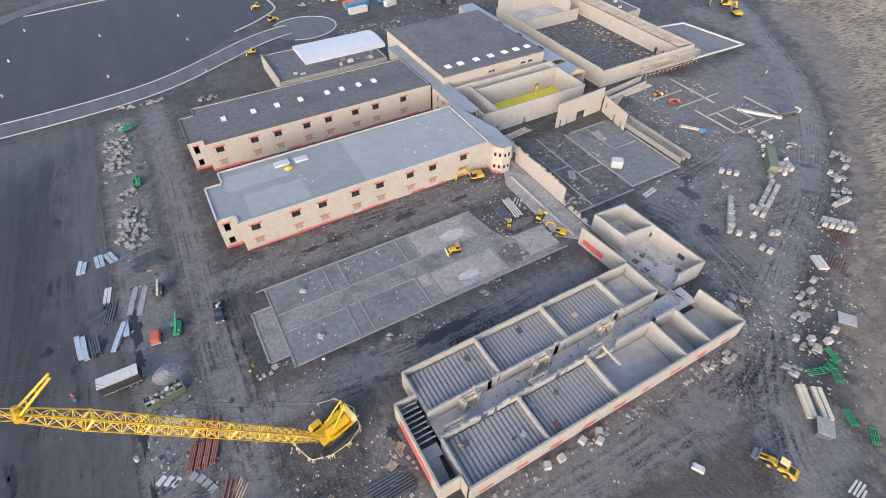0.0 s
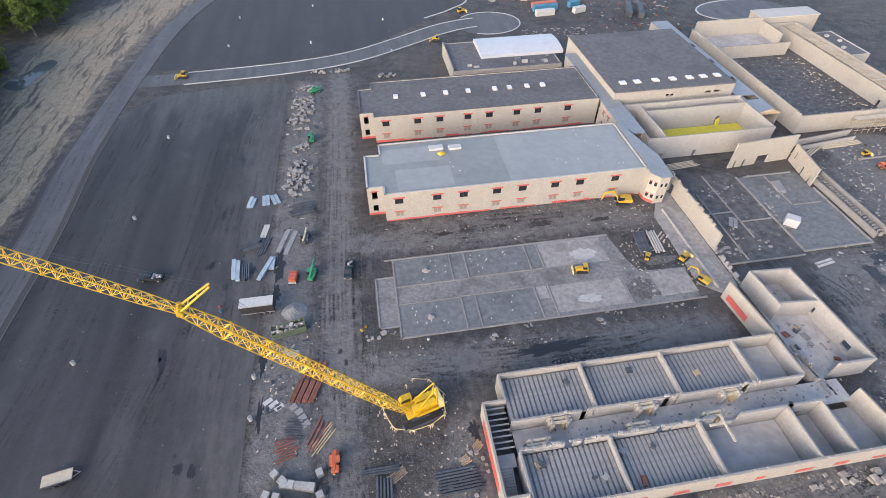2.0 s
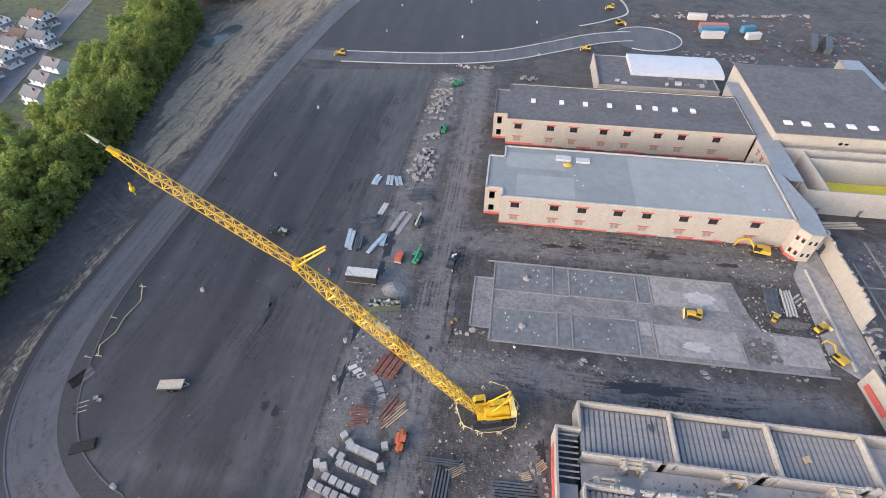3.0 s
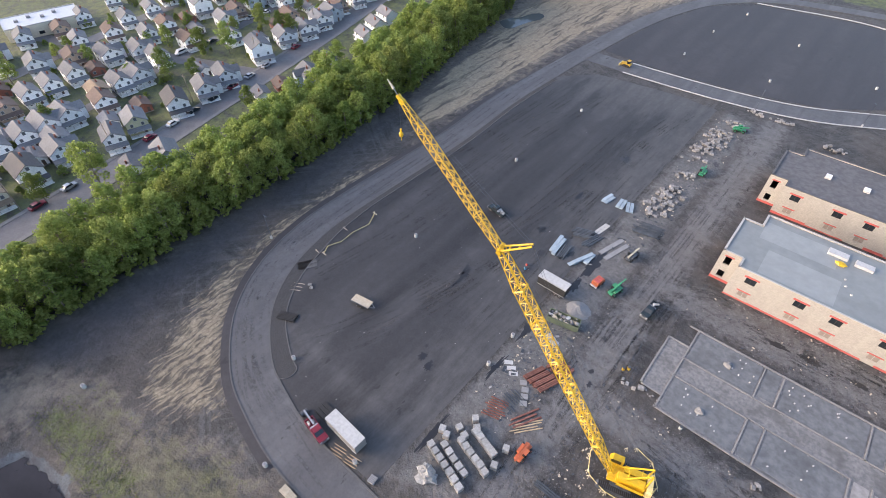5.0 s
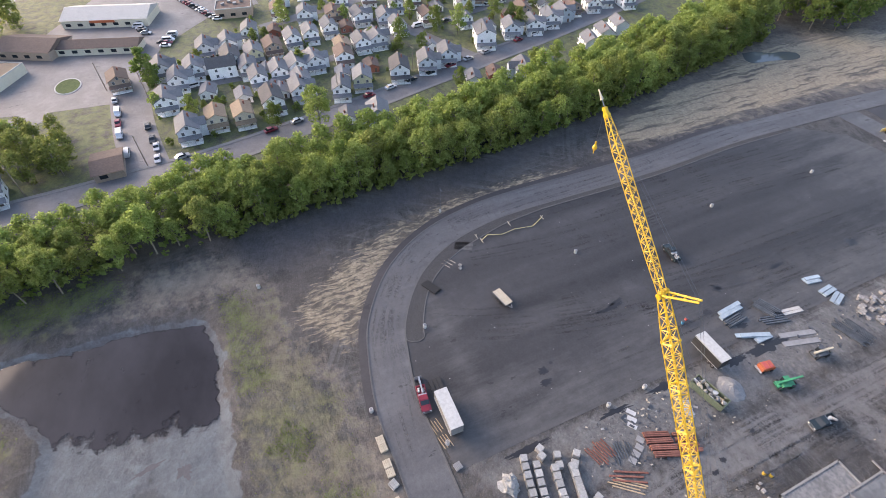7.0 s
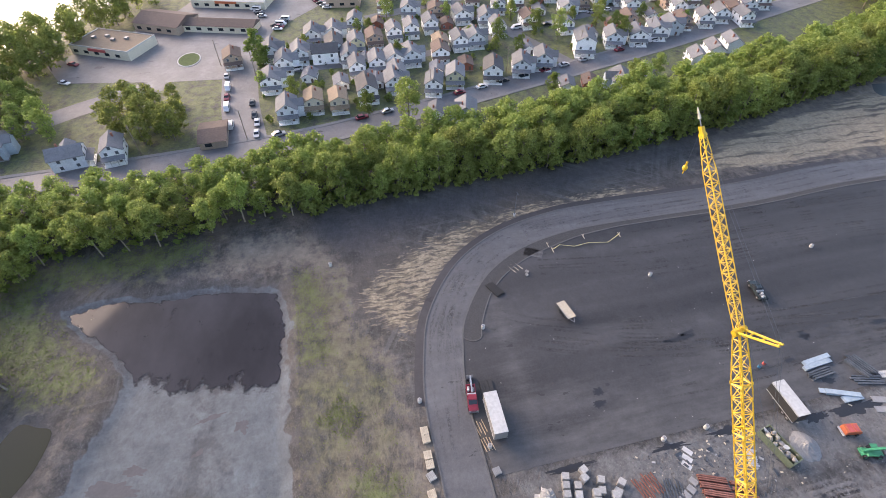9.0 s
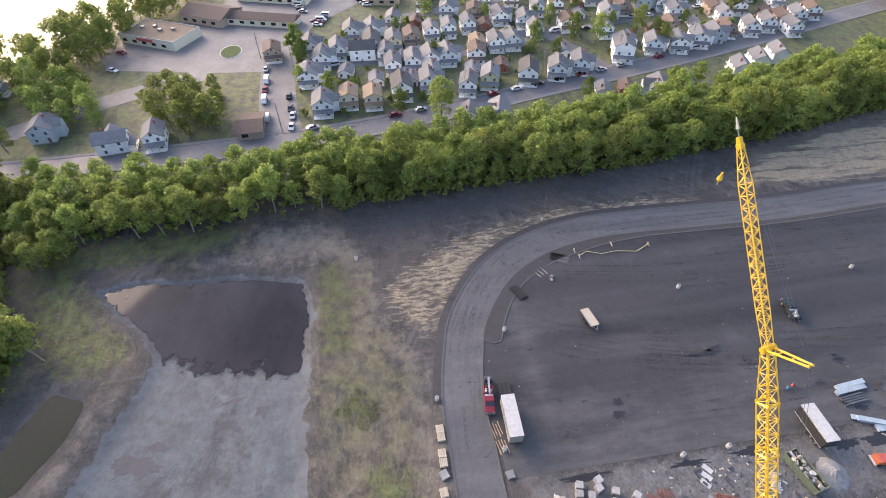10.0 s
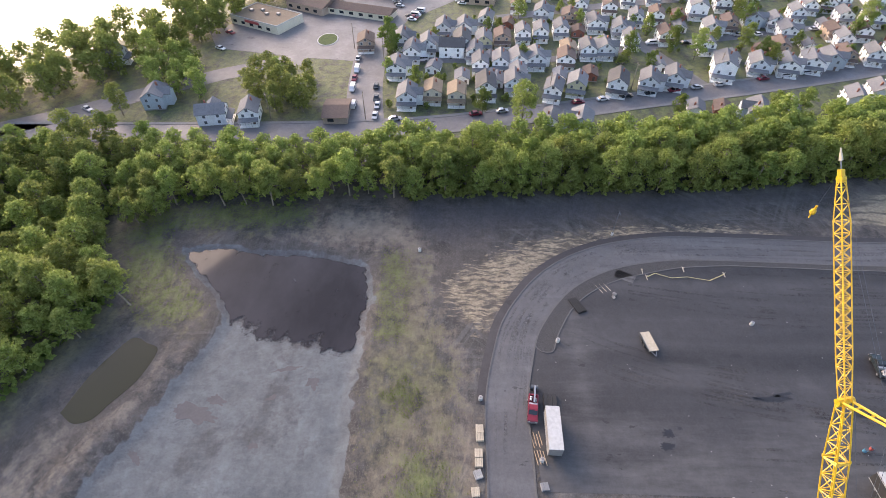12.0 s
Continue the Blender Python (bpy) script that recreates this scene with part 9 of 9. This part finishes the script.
YARD = [(-27, 20, -16, 182), (-27, 40, -16, 70), (-27, 100, -17, 182), (-10, 55, 70, 60), (-8, 86, 70, 99), (14, 12, 90, 22), (86, 20, 106, 40), (90, 0, 118, 30), (104, 36, 128, 70), (120, 25, 150, 60), (126, 70, 180, 118), (74, 62, 82, 100), (-8, 26, 14, 40), (82, 70, 123, 104), (56, 62, 74, 85), (-10, 30, 12, 52), (60, 86, 76, 98)]
chips("rubble", "pale stone and block chips strewn over the yard", YARD, 6000, "fragment", 1, 0.03, 0.11)
chips("grit", "grey grit and clods strewn over the yard", YARD + [(-16, 14, 0, 184), (0, 86, 70, 99), (60, -6, 100, 24)], 7000, "clod", 11, 0.05, 0.16)
chips("block_fragments", "broken pale blocks strewn over slabs and ground", [(142, 76, 178, 108), (150, 90, 186, 112), (84, 72, 103, 103), (106, 84, 120, 100), (124, 70, 152, 100), (58, 64, 74, 84), (60, 86, 74, 98), (76, 64, 81, 96)], 420, "fragment", 12, 0.05, 0.26, 0.1)
chips("block_fragments", "block bits left along the slab footings", [(1, 61.6, 72, 62.4), (1, 84.8, 57, 85.7), (1, 76, 44, 76.7), (1, 70.8, 33, 71.5), (-3.4, 65, -2.8, 80), (1, 62, 1.7, 85), (37, 63, 54, 71), (38, 77, 54, 85)], 520, "fragment", 33, 0.05, 0.17, 0.16)
chips("block_fragments", "broken pale blocks strewn along the wall foot", [(16, 18.5, 88, 22.4), (50, 19, 88, 22.4), (2, 97.5, 72, 99.5)], 420, "fragment", 13, 0.05, 0.22)
chips("block_fragments", "broken pale blocks beside the haul road", [(86, 8, 106, 24), (104, 12, 124, 30), (124, 26, 148, 44), (140, 36, 170, 56), (108, 44, 136, 58), (140, 52, 156, 72)], 550, "fragment", 14, 0.06, 0.32)
chips("block_fragments", "broken pale blocks lying in the open rooms", [(82, 40, 91, 52), (83, 55, 90, 62)], 70, "stone", 15, 0.1, 0.35, 0.2)
chips("block_fragments", "broken pale blocks lying on the corridor floor", [(19, 33.2, 84, 37.2)], 130, "fragment", 16, 0.1, 0.3, 2.0)
chips("block_fragments", "debris lying on the auditorium floor", [(138, 123, 172, 172), (158, 124, 174, 172)], 260, "fragment", 17, 0.1, 0.5, 0.12)
chips("steel_scrap", "dark scrap heaped on the auditorium floor", [(150, 140, 174, 172), (160, 124, 174, 150)], 200, "steel_dark", 27, 0.2, 0.8, 0.12)
chips("timber_scrap", "boards lying on the auditorium floor", [(164, 124, 174, 172)], 90, "plank", 28, 0.15, 0.5, 0.12)
chips("timber_scrap", "boards strewn beside the haul road", [(86, 4, 106, 24), (110, 14, 134, 34), (56, 64, 76, 84), (126, 72, 150, 112)], 260, "plank", 18, 0.1, 0.3)
chips("timber_scrap", "splinters of pale timber strewn over the yard", YARD, 700, "plank", 2, 0.08, 0.25)
chips("steel_scrap", "dark scraps strewn over the yard", YARD, 1600, "steel_dark", 3, 0.08, 0.28)
chips("lot_litter", "small pale litter on the asphalt", [(-82, 40, -30, 180), (-60, 18, -30, 80)], 45, "stone", 4, 0.05, 0.12, 0.03)
chips("yard_goods", "pale and grey goods strewn over the far yard", [(62, 236, 140, 262), (100, 205, 150, 240), (70, 205, 100, 216)], 160, "footing", 21, 0.2, 0.7)
chips("yard_goods", "rusty and dark goods strewn over the far yard", [(62, 236, 140, 262), (100, 205, 150, 240)], 110, "rust", 22, 0.2, 0.8)

chips("flat_debris", "flat broken boards and sheets lying about the east yard", [(86, 4, 106, 22), (104, 14, 132, 34), (126, 24, 150, 44), (128, 70, 150, 100), (150, 60, 168, 78), (108, 50, 130, 70), (-26, 44, -16, 64), (-8, 20, 12, 34)], 110, "wrap", 31, 0.15, 0.5)
chips("flat_debris", "dark sheets and scrap lying about the yard", [(86, 4, 106, 22), (104, 14, 132, 34), (126, 24, 150, 44), (128, 70, 176, 112), (-26, 40, -16, 66), (-26, 96, -18, 130), (60, 72, 74, 86)], 220, "steel_dark", 32, 0.15, 0.55)

# rough growth round the basin and along the belt
def scatter(polys, count, seed):
    """About count places spread over the polygons."""
    gen = np.random.default_rng(seed)
    for poly in polys:
        xs, ys = [p[0] for p in poly], [p[1] for p in poly]
        x, y = gen.uniform(min(xs), max(xs), count // len(polys)), gen.uniform(min(ys), max(ys), count // len(polys))
        ok = inside(poly, x, y)[0]
        yield from zip(x[ok].tolist(), y[ok].tolist())


def tufts(name, label, polys, count, seed, low, high, leaf):
    rn = random.Random(seed)
    g = Geo()
    for x, y in scatter(polys, count, seed):
        h = rn.uniform(low, high)
        for _ in range(7):
            a, b = rn.uniform(0, math.tau), rn.uniform(0.25, 0.8) * h
            c = Vector((x + b * 0.7 * math.cos(a), y + b * 0.7 * math.sin(a), h * rn.uniform(0.25, 0.8)))
            nrm = Vector((rn.gauss(0, 0.6), rn.gauss(0, 0.6), 1)).normalized()
            u = nrm.orthogonal().normalized()
            w = nrm.cross(u)
            s = h * rn.uniform(0.25, 0.5)
            g.add((c - u * s, c - w * s * 0.7, c + u * s, c + w * s * 0.7), ((0, 1, 2, 3),))
    single(name, g, leaf, label, "undergrowth", None, "", "stuff")


tufts("undergrowth", "tangled green undergrowth at the belt foot", [BELT, BELT_BACK, SOUTHWEST], 9000, 1, 0.8, 2.4, "leaf_dark")
tufts("weeds", "green weeds on the bank beside the basin", GREEN[:3] + [GRASS[0]], 6400, 2, 0.06, 0.2, "weed")
tufts("weeds", "green weeds on the woodland edge of the basin", GREEN[3:], 6400, 3, 0.08, 0.28, "weed")



# goods on the slab end and the dark slabs
stack("steel_bundle", "dark steel tubes stacked beside the slab", "steel bundle", at(64.6, 81.0, 82), 8, 2, 7.5, 0.3, 0.25, "steel_dark", 910, 0.06, 0.04)
stack("timber_stack", "pale planks stacked beside the slab", "timber stack", at(68.0, 81.0, 84), 4, 2, 7.5, 0.3, 0.2, "coping", 911, 0.35, 0.06, "plank")
stack("board_stack", "pale boards scattered beside the slab", "board stack", at(70.6, 82.5, 40), 3, 1, 3.2, 0.4, 0.15, "plank", 912, 0.5, 0.3, "board")
stack("sheet_stack", "grey sheets stacked on the floor slab", "sheet stack", at(112.5, 96.0, 80, 0.14), 2, 3, 4.6, 1.1, 0.2, "joist", 913, 0.1, 0.04, "sheet")
stack("sheet_stack", "grey sheets stacked on the dark slab", "sheet stack", at(91.5, 84.5, 60, 0.1), 2, 2, 3.6, 0.9, 0.2, "joist", 914, 0.2, 0.06, "sheet")
stack("board_stack", "long pale planks before the slab", "board stack", at(106.0, 67.6, 10), 2, 1, 5.0, 0.6, 0.3, "coping", 915, 0.3, 0.05, "plank")
heap("pale broken block heaped on the slab edge", 104.4, 88.0, 1.8, 3.4, 26, 916, high=0.8, size=0.6)
heap("pale broken block heaped on the dark slab", 86.0, 74.6, 4.0, 1.6, 18, 917, high=0.4, size=0.6)
heap("pale broken block along the corridor end", 79.6, 66.5, 1.6, 3.6, 20, 918, high=0.6, size=0.6)
for k, (x, y) in enumerate(((48, 61.0), (63, 60.8), (-1, 63.9), (30, 60.9))):
    heap("loose rubble beside the slab edge", x, y, 3.0, 0.6, 8, 930 + k, group="rubble at the slab edge", high=0.2, size=0.4)
